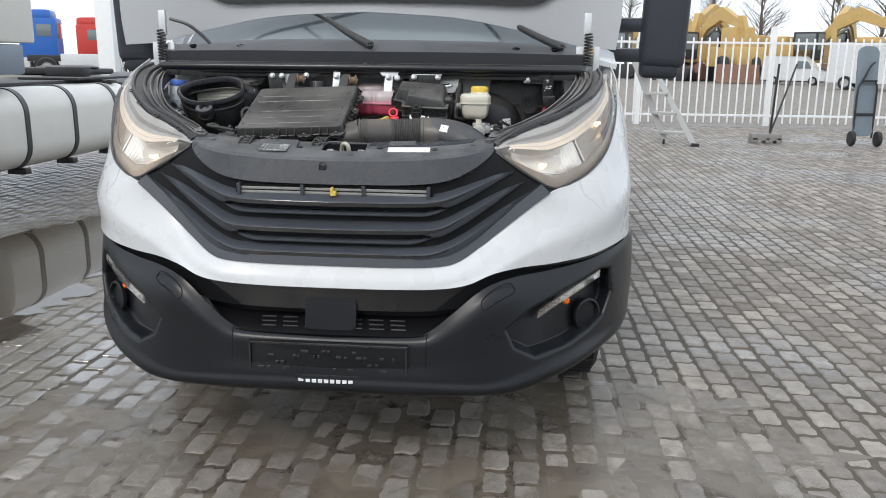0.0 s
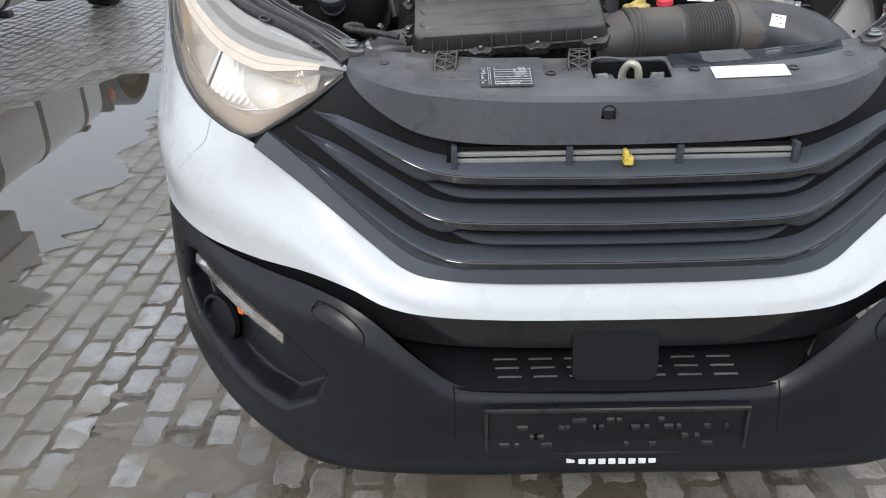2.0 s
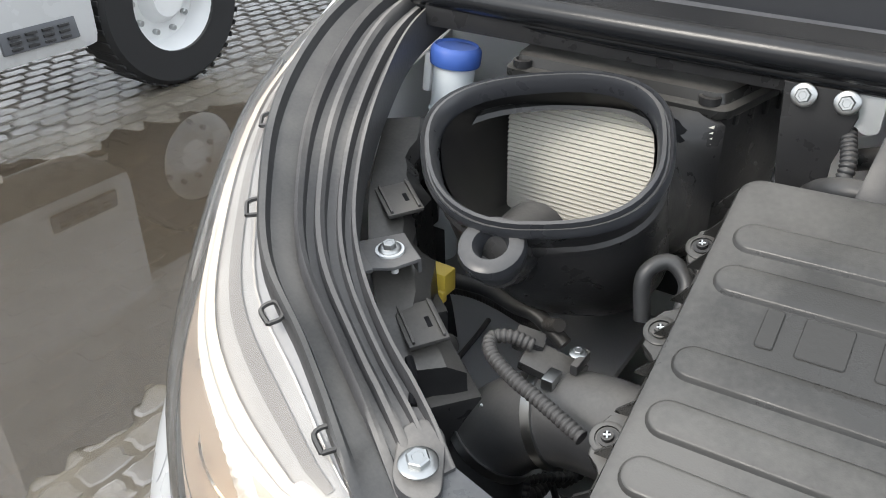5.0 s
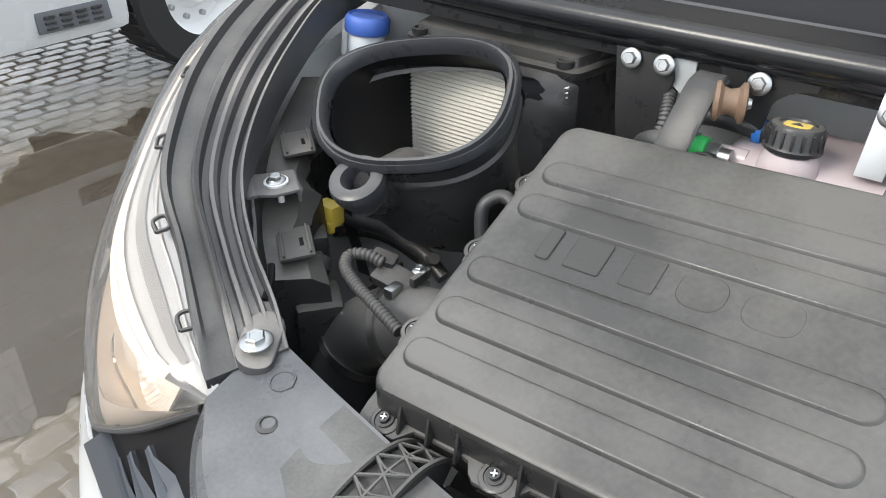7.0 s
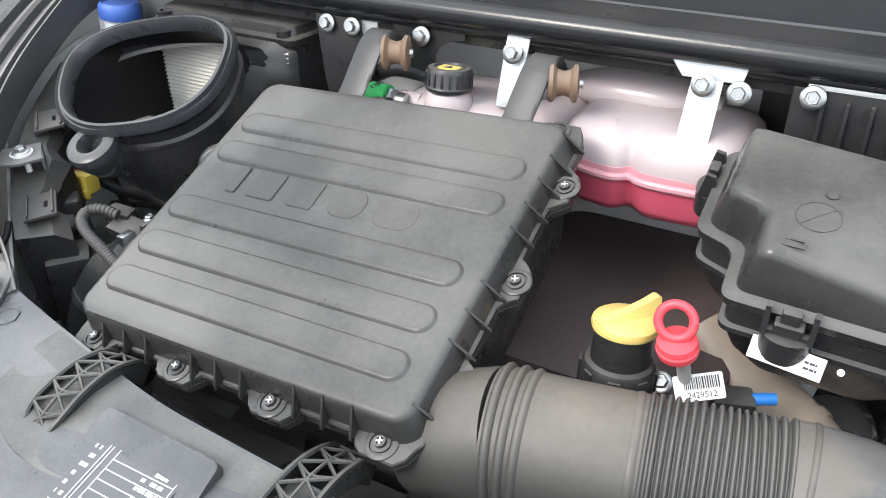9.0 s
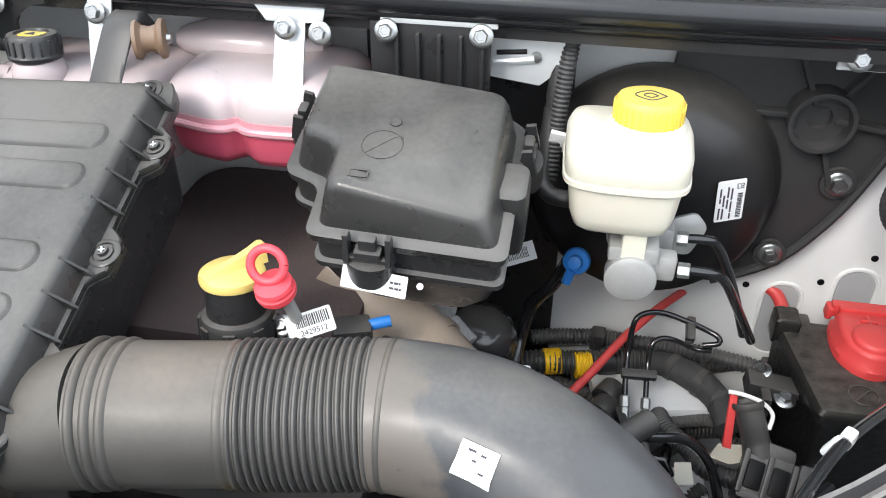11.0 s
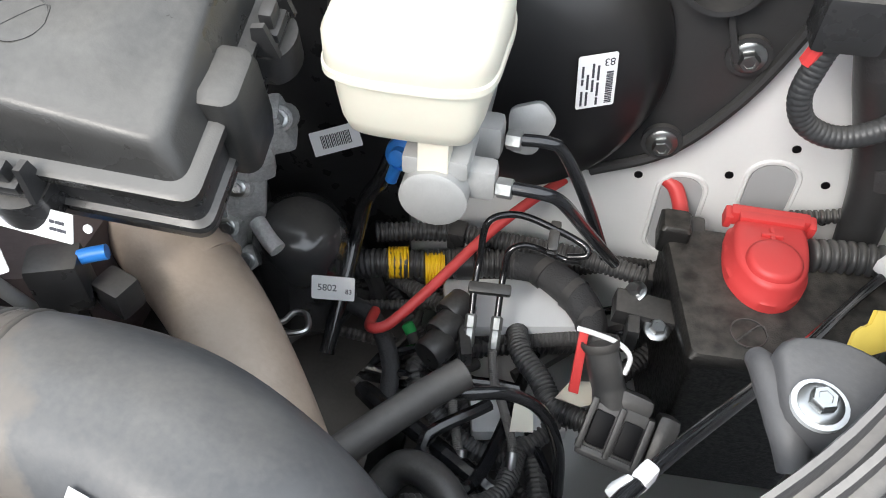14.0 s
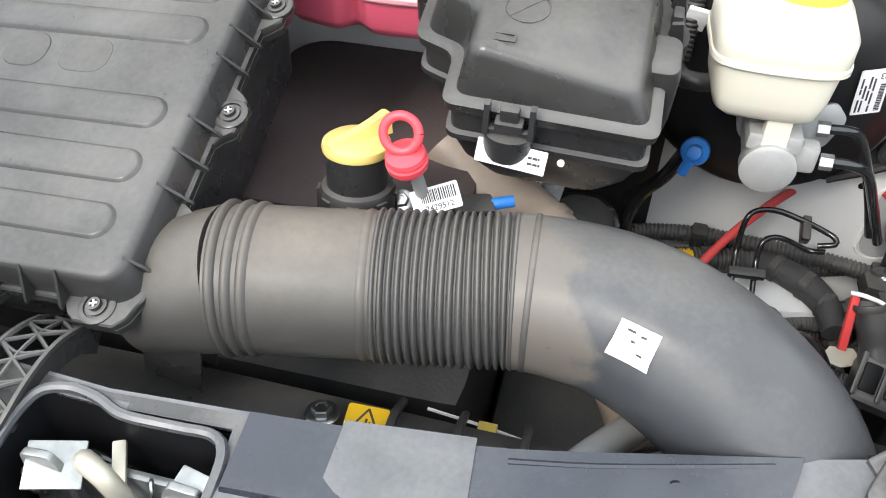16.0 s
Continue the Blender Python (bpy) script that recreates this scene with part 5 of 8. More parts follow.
part("white_edge", bx(.188, .308, .584, .598, 1.409, 1.414, .001), M["zinc"], t)
for k in range(5):
    part("bracket_rib", bx(.203 + .022 * k, .207 + .022 * k, .580, .588, 1.345, 1.40, .001), M["plas"], t)
t = rail_bracket("bracket", bx(.635, .745, .610, .614, 1.383, 1.405, .002), M["zinc"], [(.652, .606, 1.398), (.730, .610, 1.398)], "zinc bracket carrying a pressure sensor")
part("cut_out", bx(.66, .72, .607, .610, 1.385, 1.399, .001), M["plas"], t)


M["strapr"] = mat("strap_rubber", (0.022, 0.022, 0.023), 0.36, vary=0.2, bump=0.06, dust=0.14, scale=30)


def roller(x, y, z):
    t = thing("roller_mount", "brown rubber roller on a black rubber strap", "mount", (x, y, z), "roller mounts")
    m = Matrix.Translation((x + .014, y, z)) @ Matrix.Rotation(radians(-90), 4, "Y") @ pose(0, 0, 0, 20)
    part("roller", lathe([(.010, -.002), (.020, 0), (.021, .004), (.015, .008), (.013, .015), (.015, .022), (.021, .026), (.020, .030), (.009, .032)], m, 26), M["brass"], t)
    part("pin", lathe([(.005, -.006), (.006, -.002), (.006, .003)], m, 12), M["steel"], t)
    path = smoothed([(-.022, .572, 1.392), (-.024, .560, 1.405), (-.027, .542, 1.401), (-.031, .52, 1.374), (-.036, .497, 1.342), (-.04, .478, 1.326)], 20)
    part("strap", loft([[Vector((x, 0, 0)) + p + Vector((a_, b_ * .5, b_)) for a_, b_ in ((-.017, .002), (-.014, .006), (.014, .006), (.017, .002), (.017, -.006), (-.017, -.006))] for p in path]), M["strapr"], t, "curved black rubber strap")


roller(-.263, .555, 1.389)
roller(-.050, .555, 1.386)

# engine cover, oil cap and dipstick
ec = thing("engine_cover", "scuffed dark brown engine cover", "engine cover", (.08, .55, 1.0))
part("cover_panel", loft([rl(.035, .565, .31, .37, .05, 1.0), rl(.035, .565, .31, .37, .05, 1.09), rl(.035, .57, .30, .35, .05, 1.128), rl(.033, .575, .28, .32, .05, 1.136)]), M["ecover"], ec)
part("cover_step", loft([rl(.05, .385, .28, .09, .03, 1.0), rl(.05, .385, .28, .09, .03, 1.095), rl(.05, .387, .26, .075, .03, 1.103)]), M["plas"], ec)
for x, y in ((-.02, .36), (.165, .365)):
    part("bolt", bolt((x, y, 1.104), (0, 0, 1), .007, .008), M["steel"], ec)
oc = thing("oil_filler_cap", "yellow oil filler cap on a black neck", "oil cap", (.089, .382, 1.10))
om = pose(.096, .366, 1.229, -6)
part("cap", lathe([(.027, 0), (.0305, .002), (.0315, .006), (.0305, .010), (.027, .0125), (.012, .0135), (0, .0135)], om, 36), M["capyellow"], oc)
part("grip", loft([[om @ pose(0, 0, 0, 0, 0, -38) @ Vector(q) for q in ((-.0075, y, .0115), (.0075, y, .0115), (.0045, y, .0115 + h), (-.0045, y, .0115 + h))] for y, h in ((-.030, .002), (-.016, .006), (.002, .010), (.018, .015), (.030, .020), (.034, .019))]), M["capyellow"], oc)
part("neck", lathe([(.037, -.14), (.037, -.080), (.039, -.078), (.039, -.070), (.036, -.066), (.036, -.040), (.033, -.034), (.028, -.032), (.0275, 0)], om, 28), M["plas"], oc)
for k in range(8):
    t_ = 2 * math.pi * k / 8
    part("neck_flat", box((.012, .004, .03), om @ pose(.0355 * math.cos(t_ + .2), .0355 * math.sin(t_ + .2), -.053, 0, 0, math.degrees(t_ + .2) + 90), .0015), M["plas"], oc)
ds = thing("dipstick", "oil dipstick with a red pull ring and a white tag", "dipstick", (.155, .37, 1.10))
rm = basis((.149, .330, 1.258), (1, .1, .1), (0, .35, .9))
part("pull_ring", join(xf(tube([(.0150 * math.cos(2 * math.pi * k / 16), .018 + .0150 * math.sin(2 * math.pi * k / 16), 0) for k in range(17)], .0042, 10, 48), rm), lathe([(.0175, -.010), (.0185, -.006), (.0185, -.003), (.014, -.001), (.018, .001), (.017, .005), (.010, .008)], up_at((.151, .335, 1.253), (-.1, -.25, 1)), 24)), M["ring"], ds)
part("tube", tube([(.152, .338, 1.250), (.156, .347, 1.228), (.162, .362, 1.178), (.17, .385, 1.10)], .0062, 10), M["alu"], ds, "corroded guide tube")
tm = basis((.173, .353, 1.200), (1, .45, .25), (-.3, .5, .75))
tg = part("tag", prism(rrect(.044, .024, .002), .0008, tm), M["paper"], ds, "white barcode tag")
barcode(tg, tm @ pose(.002, .004, .0008), .03, .011, 3)
words(tg, tm @ pose(.002, -.007, .0009), "2429512", .0075, M["print"])
part("bolt", bolt((.136, .372, 1.176), (0, -.6, .8), .007, .008), M["steel"], ds)

# fuse box
fb = thing("fuse_box", "black plastic fuse box with clipped sloping lid", "fuse box", (.25, .42, 1.25))
F = basis((.237, .447, 1.366), (1, .02, -.03), (0, .966, .258))
PLAN = [(-.060, -.100), (.112, -.104), (.112, .060), (.090, .078), (-.080, .098), (-.100, .084), (-.100, -.028), (-.062, -.042)]


def lid_height(p):
    """The lid's top falls away towards its front corner, behind a soft crease."""
    q = F.inverted() @ p
    k = max(0.0, min(1.0, (q.x * .55 - q.y * .85 - .055) / .05))
    return p - F.col[2].to_3d() * (.020 * k * k * (3 - 2 * k)) if q.z > -.012 else p


def fuse_lid():
    loops = []
    for d, r, z in ((-.006, .012, -.048), (-.007, .012, -.044), (-.015, .012, -.010), (-.018, .012, -.004), (-.022, .010, -.001), (-.028, .008, 0)):
        loops.append([lid_height(F @ Vector((p.x, p.y, z))) for p in round_poly(offset_poly(PLAN, d), r, 5)])
    bm = loft(loops, True, False)
    last = loops[-1]
    n = len(last)
    rings = [[F @ ((F.inverted() @ last[i]) * (1 - k / 9)) for i in range(n)] for k in range(1, 9)]
    flat = [[lid_height(F @ Vector(((F.inverted() @ p).x, (F.inverted() @ p).y, 0))) for p in ring] for ring in rings]
    top = loft([last] + flat, True, False)
    tip = top.verts.new(F @ Vector((0, 0, 0)))
    top.verts.ensure_lookup_table()
    base = len(top.verts) - 1 - n
    for i in range(n):
        top.faces.new((top.verts[base + i], top.verts[base + (i + 1) % n], tip))
    bm = join(bm, top)
    bmesh.ops.remove_doubles(bm, verts=bm.verts, dist=1e-5)
    return bm


flid = part("lid", fuse_lid(), M["abox"], fb, "sloping lid", 50)
part("lid_lip", poly_loft(PLAN, ((-.004, .012, -.058), (.002, .012, -.056), (.003, .012, -.047), (-.001, .012, -.0445), (-.008, .012, -.044)), F, 5), M["abox"], flid)
part("base", poly_loft(PLAN, ((-.03, .02, -.165), (-.012, .014, -.125), (-.004, .012, -.095), (.001, .012, -.090), (.001, .012, -.084), (-.003, .012, -.082), (-.003, .012, -.0575)), F, 5), M["plas"], fb)
part("lid_dot", lathe([(.0055, 0), (.0055, .0012), (.0045, .0018), (0, .001)], F @ pose(0, 0, .0), 18), M["abox"], flid)
part("lid_mark", xf(tube([(.018 * math.cos(2 * math.pi * k / 20), .018 * math.sin(2 * math.pi * k / 20), 0) for k in range(21)] + [(.0127, .0127, 0), (-.0127, -.0127, 0)], .0005, 6, 60), F @ pose(-.006, -.030, .0001)), M["abox"], flid)
part("lid_mark", join(box((.016, .0012, .001), F @ pose(-.018, -.064, .0)), box((.016, .0012, .001), F @ pose(-.018, -.072, .0)), box((.0012, .009, .001), F @ pose(-.026, -.068, .0)), box((.0012, .009, .001), F @ pose(-.010, -.068, .0))), M["abox"], flid)


def fuse_clip(m):
    """A sprung clip: two tapered prongs, a tongue and a rounded lower jaw."""
    prongs = [loft([[m @ Vector((sx * .0185 + dx, y, z)) for y, z in ((-.006, .016), (.003, .014), (.006, -.012), (-.012, -.012))] for dx in (-.0022, .0022)]) for sx in (-1, 1)]
    jaw = loft([[m @ Vector((x, y, z)) for x, y in [(.021 * math.cos(radians(180 + 15 * k)), .015 * math.sin(radians(180 + 15 * k)) - .002) for k in range(13)] + [(.021, .008), (-.021, .008)]] for z in (-.040, -.034, -.020, -.014)])
    return join(*prongs, jaw, box((.024, .012, .008), m @ pose(0, -.004, -.004), .002), box((.016, .010, .014), m @ pose(0, -.002, .006), .003), box((.034, .006, .004), m @ pose(0, -.006, -.010), .001))


for (u, v, r_) in ((-.004, -.106, 0), (.116, .036, 90), (-.104, .050, -90)):
    part("clip", fuse_clip(F @ pose(u, v, -.048, 0, 0, r_)), M["plas"], fb, "sprung clip holding the lid")
part("side_pod", loft([[F @ Vector((.108 + x, -.026 + y, z)) for x, y in rrect(w, h, .010, 5)] for w, h, z in ((.030, .044, -.105), (.034, .050, -.085), (.034, .050, -.040), (.030, .046, -.031), (.022, .038, -.028))]), M["abox"], fb)
lm = basis((.236, .3555, 1.256), (1, -.06, -.06), (0, .45, 1))
lb = part("label", prism(rrect(.060, .020, .001), .0008, lm), M["paper"], fb, "white paper label")
bars(lb, lm @ pose(.022, 0, .0008), .016, .010, 2, M["print"], 12)
part("dot", lathe([(.003, 0), (.003, .001), (0, .0012)], up_at((.278, .3525, 1.259), (0, -1, .4)), 14), M["paper"], fb)
tm = basis((.335, .640, 1.105), (.9, .2, .30), (-.3, .45, .85))
lb = part("label", prism(rrect(.050, .024, .001), .0008, tm), M["paper"], fb, "white barcode tag")
barcode(lb, tm @ pose(0, 0, .0008), .03, .013, 9)

# brake servo, master cylinder and reservoir
sv = thing("brake_servo", "large round black brake servo with a paper label", "brake servo", (.488, .70, 1.19))
sm_ = basis((.488, .735, 1.188), (1, 0, 0), (0, 0, 1))
part("shell", lathe([(.10, 0), (.148, .01), (.151, .03), (.149, .036), (.143, .042), (.138, .062), (.125, .082), (.09, .096), (.05, .102), (0, .103)], sm_, 56), M["gloss2"], sv)
lm = basis((.572, .6375, 1.213), (.93, .38, .06), (-.05, .02, 1))
lb = part("label", prism(rrect(.034, .052, .002), .001, lm), M["paper"], sv, "white printed label")
words(lb, lm @ pose(.010, .018, .001, 0, 0, 180), "83", .010, M["print"])
barcode(lb, lm @ pose(.011, -.008, .001, 0, 0, 90), .03, .006, 21)
bars(lb, lm @ pose(-.006, -.002, .001, 0, 0, 90), .044, .018, 4, M["print"], 22)
mc = thing("brake_master_cylinder", "cast aluminium brake master cylinder", "master cylinder", (.463, .56, 1.19))
mm = Matrix.Translation((.464, .482, 1.197)) @ Matrix.Rotation(radians(-90), 4, "X")
part("body", lathe([(.022, 0), (.026, .002), (.026, .018), (.023, .022), (.022, .08), (.026, .085), (.026, .15)], mm, 30), M["alu"], mc)
part("port_block", join(box((.044, .020, .030), pose(.487, .508, 1.204), .006), box((.042, .024, .032), pose(.486, .552, 1.210), .006), prism(round_poly([(-.012, -.026), (.010, -.028), (.026, .006), (.012, .022), (-.014, .012)], .006), .006, basis((.520, .590, 1.198), (1, 0, 0), (0, .2, 1)), .001), box((.050, .10, .018), pose(.464, .54, 1.222), .004)), M["alu"], mc)
for p in ((.510, .500, 1.205), (.510, .548, 1.212)):
    part("pipe_nut", prism([(.008 * math.cos(radians(60 * k)), .008 * math.sin(radians(60 * k))) for k in range(6)], .012, up_at(p, (1, -.15, .1)), .001), M["latchz"], mc)
rv = thing("brake_fluid_reservoir", "cream plastic brake fluid reservoir with a yellow cap", "reservoir", (.462, .53, 1.262))
RV = [(.389, .478), (.416, .468), (.480, .468), (.504, .479), (.508, .562), (.498, .588), (.394, .588), (.384, .564)]
part("upper_tank", poly_loft(RV, ((-.003, .022, 1.304), (.0, .022, 1.309), (.0, .022, 1.330), (-.004, .022, 1.338), (-.013, .02, 1.342)), Matrix(), 6), M["cream"], rv, "", 60)
part("belt", poly_loft(RV, ((-.001, .022, 1.3015), (.0016, .022, 1.3035), (.0016, .022, 1.3085), (-.001, .022, 1.3105)), Matrix(), 6), M["cream"], rv)
part("lower_tank", poly_loft(RV, ((-.038, .02, 1.243), (-.022, .022, 1.246), (-.012, .022, 1.254), (-.008, .022, 1.266), (-.006, .022, 1.282), (-.004, .022, 1.304)), Matrix(), 6), M["cream"], rv, "", 60)
part("spout", join(box((.024, .018, .040), pose(.463, .498, 1.236, -6), .004)), M["cream"], rv)
part("neck_collar", lathe([(.040, -.006), (.038, .002), (.034, .006)], pose(.461, .542, 1.342), 30), M["cream"], rv)
cm = pose(.461, .542, 1.3435, -4)
cap = part("cap", lathe([(.0315, 0), (.0325, .003), (.0325, .022), (.0300, .026), (.012, .0265), (0, .0265)], cm, 40), M["yellow"], rv, "ribbed yellow screw cap")
for k in range(30):
    t_ = 2 * math.pi * k / 30
    part("rib", box((.0025, .0025, .018), cm @ pose(.0328 * math.cos(t_), .0328 * math.sin(t_), .012, 0, 0, math.degrees(t_)), .0006), M["yellow"], cap)
part("cap_sign", join(*[xf(tube([(q * .7 * .016 * math.cos(x), q * .016 * math.sin(x) * .62, 0) for x in (0, math.pi / 2, math.pi, 1.5 * math.pi, 2 * math.pi)], .0006, 5, 40), cm @ pose(0, 0, .0268)) for q in (1.322, .6)]), M["print"], cap)
part("neck", lathe([(.026, -.012), (.025, 0)], cm, 26), M["cream"], rv)
bc = thing("blue_plug", "bright blue plastic protective plug", "plug", (.405, .61, 1.15))
bm_ = Matrix.Translation((.411, .612, 1.126)) @ Matrix.Scale(.84, 4) @ up_at((0, 0, 0), (-.15, -1, .45))
part("plug", lathe([(.019, 0), (.020, .005), (.018, .012), (.011, .016), (.009, .026), (0, .028)], bm_, 24), M["blue"], bc)
part("tail", tube([bm_ @ Vector((-.002, -.012, .012)), bm_ @ Vector((-.006, -.020, .008)), bm_ @ Vector((-.010, -.034, .004))], .006, 10), M["blue"], bc)

# black pedal bracket on the bulkhead
pb = thing("pedal_bracket", "ribbed black plastic bracket bolted to the bulkhead", "bracket", (.66, .72, 1.2))
pm = basis((0, .735, 0), (1, 0, 0), (0, 0, 1))
part("plate", prism([(.47, 1.055), (.585, 1.045), (.655, 1.082), (.708, 1.15), (.742, 1.225), (.765, 1.30), (.775, 1.39), (.5, 1.39)], .02, pm, .004), M["pedal"], pb)
part("boss", lathe([(.036, 0), (.036, .03), (.031, .03), (.030, .012), (.014, .012), (.013, .004), (0, .004)], basis((.660, .716, 1.292), (1, 0, 0), (0, 0, 1)), 30), M["pedal"], pb)
for k in range(5):
    t_ = radians(-70 + 62 * k)
    p = Vector((.660, .708, 1.292))
    part("rib", box((.09 if k % 2 else .06, .016, .006), Matrix.Translation(p + Vector((math.cos(t_) * .062, 0, math.sin(t_) * .062))) @ Matrix.Rotation(-t_, 4, "Y"), .001), M["pedal"], pb)
edge = smoothed([(.585, .712, 1.05), (.655, .712, 1.088), (.706, .712, 1.155), (.738, .712, 1.228), (.76, .712, 1.30), (.768, .712, 1.38)], 20)
part("rim", tube(edge, .006, 8, 30), M["pedal"], pb)
for p in ((.701, .712, 1.21), (.648, .712, 1.103)):
    part("bolt_seat", lathe([(.020, 0), (.020, .006), (.015, .006), (.014, .002), (0, .002)], up_at(p, (0, -1, 0)), 22), M["pedal"], pb)
    part("bolt", bolt(Vector(p) + Vector((0, -.006, 0)), (0, -1, 0), .0095, .011), M["steel"], pb)

# slots and holes pressed in the bulkhead
for x, z, w, h in ((.687, .978, .044, .115), (.773, 1.030, .046, .078)):
    m = basis((x, .7395, z), (1, 0, 0), (0, 0, 1))
    # a patch of shaded paint stands for the slot's darker inside
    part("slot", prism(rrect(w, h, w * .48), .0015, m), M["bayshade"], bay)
    part("slot_rim", xf(tube([(q[0], q[1], 0) for q in rrect(w + .006, h + .006, w * .5)] + [(w / 2 + .003, h / 2 + .003 - w * .5, 0)], .003, 6, 60), m), M["bay"], bay)
for x, z in ((.729, 1.047), (.825, 1.051), (.783, 1.092), (.638, 1.03), (.84, 1.0)):
    part("hole", lathe([(.0045, 0), (.0045, .0015), (0, .0015)], basis((x, .7395, z), (1, 0, 0), (0, 0, 1)), 14), M["void"], bay)

# battery terminal box
M["speck"] = mat("speckled_lid", (0.008, 0.008, 0.008), 0.40, vary=0.3, bump=0.25, dust=0.75, scale=300, grain_scale=600, smudge=0.15, dust_col=(0.085, 0.078, 0.068))
bt = thing("battery_box", "black battery box with a red terminal cover", "battery box", (.745, .59, .9))
BT = [(.690, .505), (.842, .512), (.905, .640), (.900, .672), (.662, .668)]
part("case", poly_loft(BT, ((-.012, .008, .80), (-.003, .008, 1.012), (.0, .008, 1.016), (.0, .008, 1.028), (-.004, .008, 1.034), (-.010, .008, 1.0355))), M["speck"], bt, "speckled black lid and case")
part("corner_post", poly_loft([(.660, .640), (.690, .640), (.690, .672), (.660, .672)], ((0, .004, 1.02), (0, .004, 1.048), (-.003, .004, 1.052))), M["speck"], bt)
part("moulded_mark", xf(tube([(.016 * math.cos(2 * math.pi * k / 20), .016 * math.sin(2 * math.pi * k / 20), 0) for k in range(21)] + [(0.011, .011, 0), (-.011, -.011, 0)], .0008, 5, 60), pose(.742, .540, 1.0362)), M["plas"], bt)
SHIELD = [(.726, .662), (.722, .625), (.724, .598), (.738, .576), (.757, .567), (.778, .574), (.793, .596), (.797, .625), (.796, .662)]
rc = part("terminal_cover", poly_loft(SHIELD[::1], ((.002, .014, 1.034), (.002, .014, 1.046), (-.001, .014, 1.049), (-.002, .014, 1.061), (-.004, .014, 1.065), (-.008, .012, 1.067))), M["red"], bt, "red flip-up cover with a plus sign", 45)
part("terminal_dome", lathe([(.026, -.004), (.0255, .004), (.023, .0075), (.020, .0085), (0, .0085)], pose(.759, .602, 1.066), 30), M["red"], rc, "", 45)
part("plus_sign", join(box((.020, .0042, .004), pose(.759, .634, 1.0695), .001), box((.0042, .0078, .004), pose(.759, .640, 1.0695), .001), box((.0042, .0078, .004), pose(.759, .628, 1.0695), .001)), M["red"], rc)
part("hinge", join(box((.074, .012, .020), pose(.760, .664, 1.062, 10), .003), box((.060, .010, .008), pose(.760, .656, 1.068, 6), .002)), M["red"], rc)
for x in (.722, .800):
    part("hinge_ear", box((.008, .016, .018), pose(x, .664, 1.058, 10), .003), M["red"], rc)
part("lug", box((.045, .03, .03), pose(.685, .668, 1.02), .004), M["plas"], bt)
part("clamp", join(box((.06, .03, .02), pose(.655, .575, 1.0, 0, 8), .003), box((.012, .04, .03), pose(.645, .56, .995), .003)), M["plas"], bt)
part("bolt", bolt((.668, .556, 1.0), (0, -.2, 1), .008, .008), M["steel"], bt)
part("bolt", bolt((.645, .59, 1.01), (-.5, -.2, 1), .007, .01), M["steel"], bt)


# ---- cables, pipes and hoses ----
M["weave"] = mat("woven_sleeve", (0.085, 0.082, 0.080), 0.55, vary=0.4, grain=1.2, grain_scale=700, bump=0.5)


def cable(name, pts, r, material, label, category="cable", wave=None, n=12):
    t = thing(name, label, category, pts[0])
    part("sleeve", tube(pts, r, n, 0, wave), material, t)
    return t


h = cable("wiring_harness", [(.33, .63, .925), (.37, .637, .935), (.419, .645, .935), (.46, .655, .935), (.503, .664, .935), (.525, .666, .935)], .0145, M["rubber"], "corrugated black wiring harness with yellow tape", wave=(.006, .0024))
part("taped_section", tube([(.520, .666, .935), (.547, .666, .935), (.579, .648, .935), (.600, .625, .935), (.612, .600, .935), (.618, .565, .930)], [.0165, .018, .0195, .0185, .017, .015], 14), M["cloth"], h, "section wrapped in cloth tape")
for x0, y0, r in ((.555, .662, .0192), (.590, .637, .0200), (.610, .606, .0182)):
    part("tape_edge", tube([(x0 - .004, y0 + .003, .935), (x0 + .004, y0 - .003, .935)], r, 16), M["pedal"], h)
for x0, x1 in ((.382, .404), (.424, .445)):
    part("yellow_tape", tube([(x0, .6395, .935), (x1, .645, .935)], .0172, 18, 16, wave=(.0036, .0012)), M["tape"], h, "bright yellow ribbed sleeve")
part("clamp_band", tube([(.456, .654, .935), (.474, .658, .935)], .0185, 16), M["plas"], h)
part("branch", tube([(.536, .590, .915), (.545, .555, .925), (.567, .524, .930), (.584, .497, .930), (.612, .484, .932), (.630, .480, .935)], .0105, 12, 60, wave=(.005, .0018)), M["rubber"], h, "corrugated branch to the plug")
cable("battery_cable", [(.380, .585, .915), (.382, .556, .930), (.390, .541, .944), (.400, .542, .947), (.411, .552, .950), (.441, .589, .965), (.483, .649, .985), (.523, .697, 1.0), (.57, .755, 1.004)], .0058, M["red"], "red battery cable across the brake pipes")
cable("battery_cable", [(.668, .745, 1.026), (.680, .736, 1.020), (.688, .715, 1.008), (.690, .685, .995)], .0085, M["red"], "thick red battery cable through the bulkhead")
cable("corrugated_hose", [(.36, .668, .950), (.405, .680, .950), (.454, .687, .950), (.505, .685, .950), (.58, .681, .950), (.640, .670, .950), (.68, .661, .948)], .0098, M["rubber"], "thin corrugated black hose along the bulkhead", "hose", wave=(.0055, .0018))
for x, w in ((.452, .020), (.672, .016)):
    single("hose_clip", box((w, .026, .026), pose(x, .684 if x < .6 else .663, .950, 0, 0, -4), .004), M["plas"], "black plastic clip round a corrugated hose", "clip", group="hose clips")
cable("black_cable", [(.350, .600, .900), (.375, .585, .905), (.395, .560, .905), (.410, .530, .895), (.415, .490, .88)], .010, M["cloth"], "thick taped cable beside the oil filter")
cable("coolant_hose", [(.422, .582, .885), (.432, .565, .886), (.442, .554, .886), (.465, .544, .886), (.482, .552, .880), (.497, .57, .87)], .0068, M["rubber"], "thin black hose with a green plug", "hose")
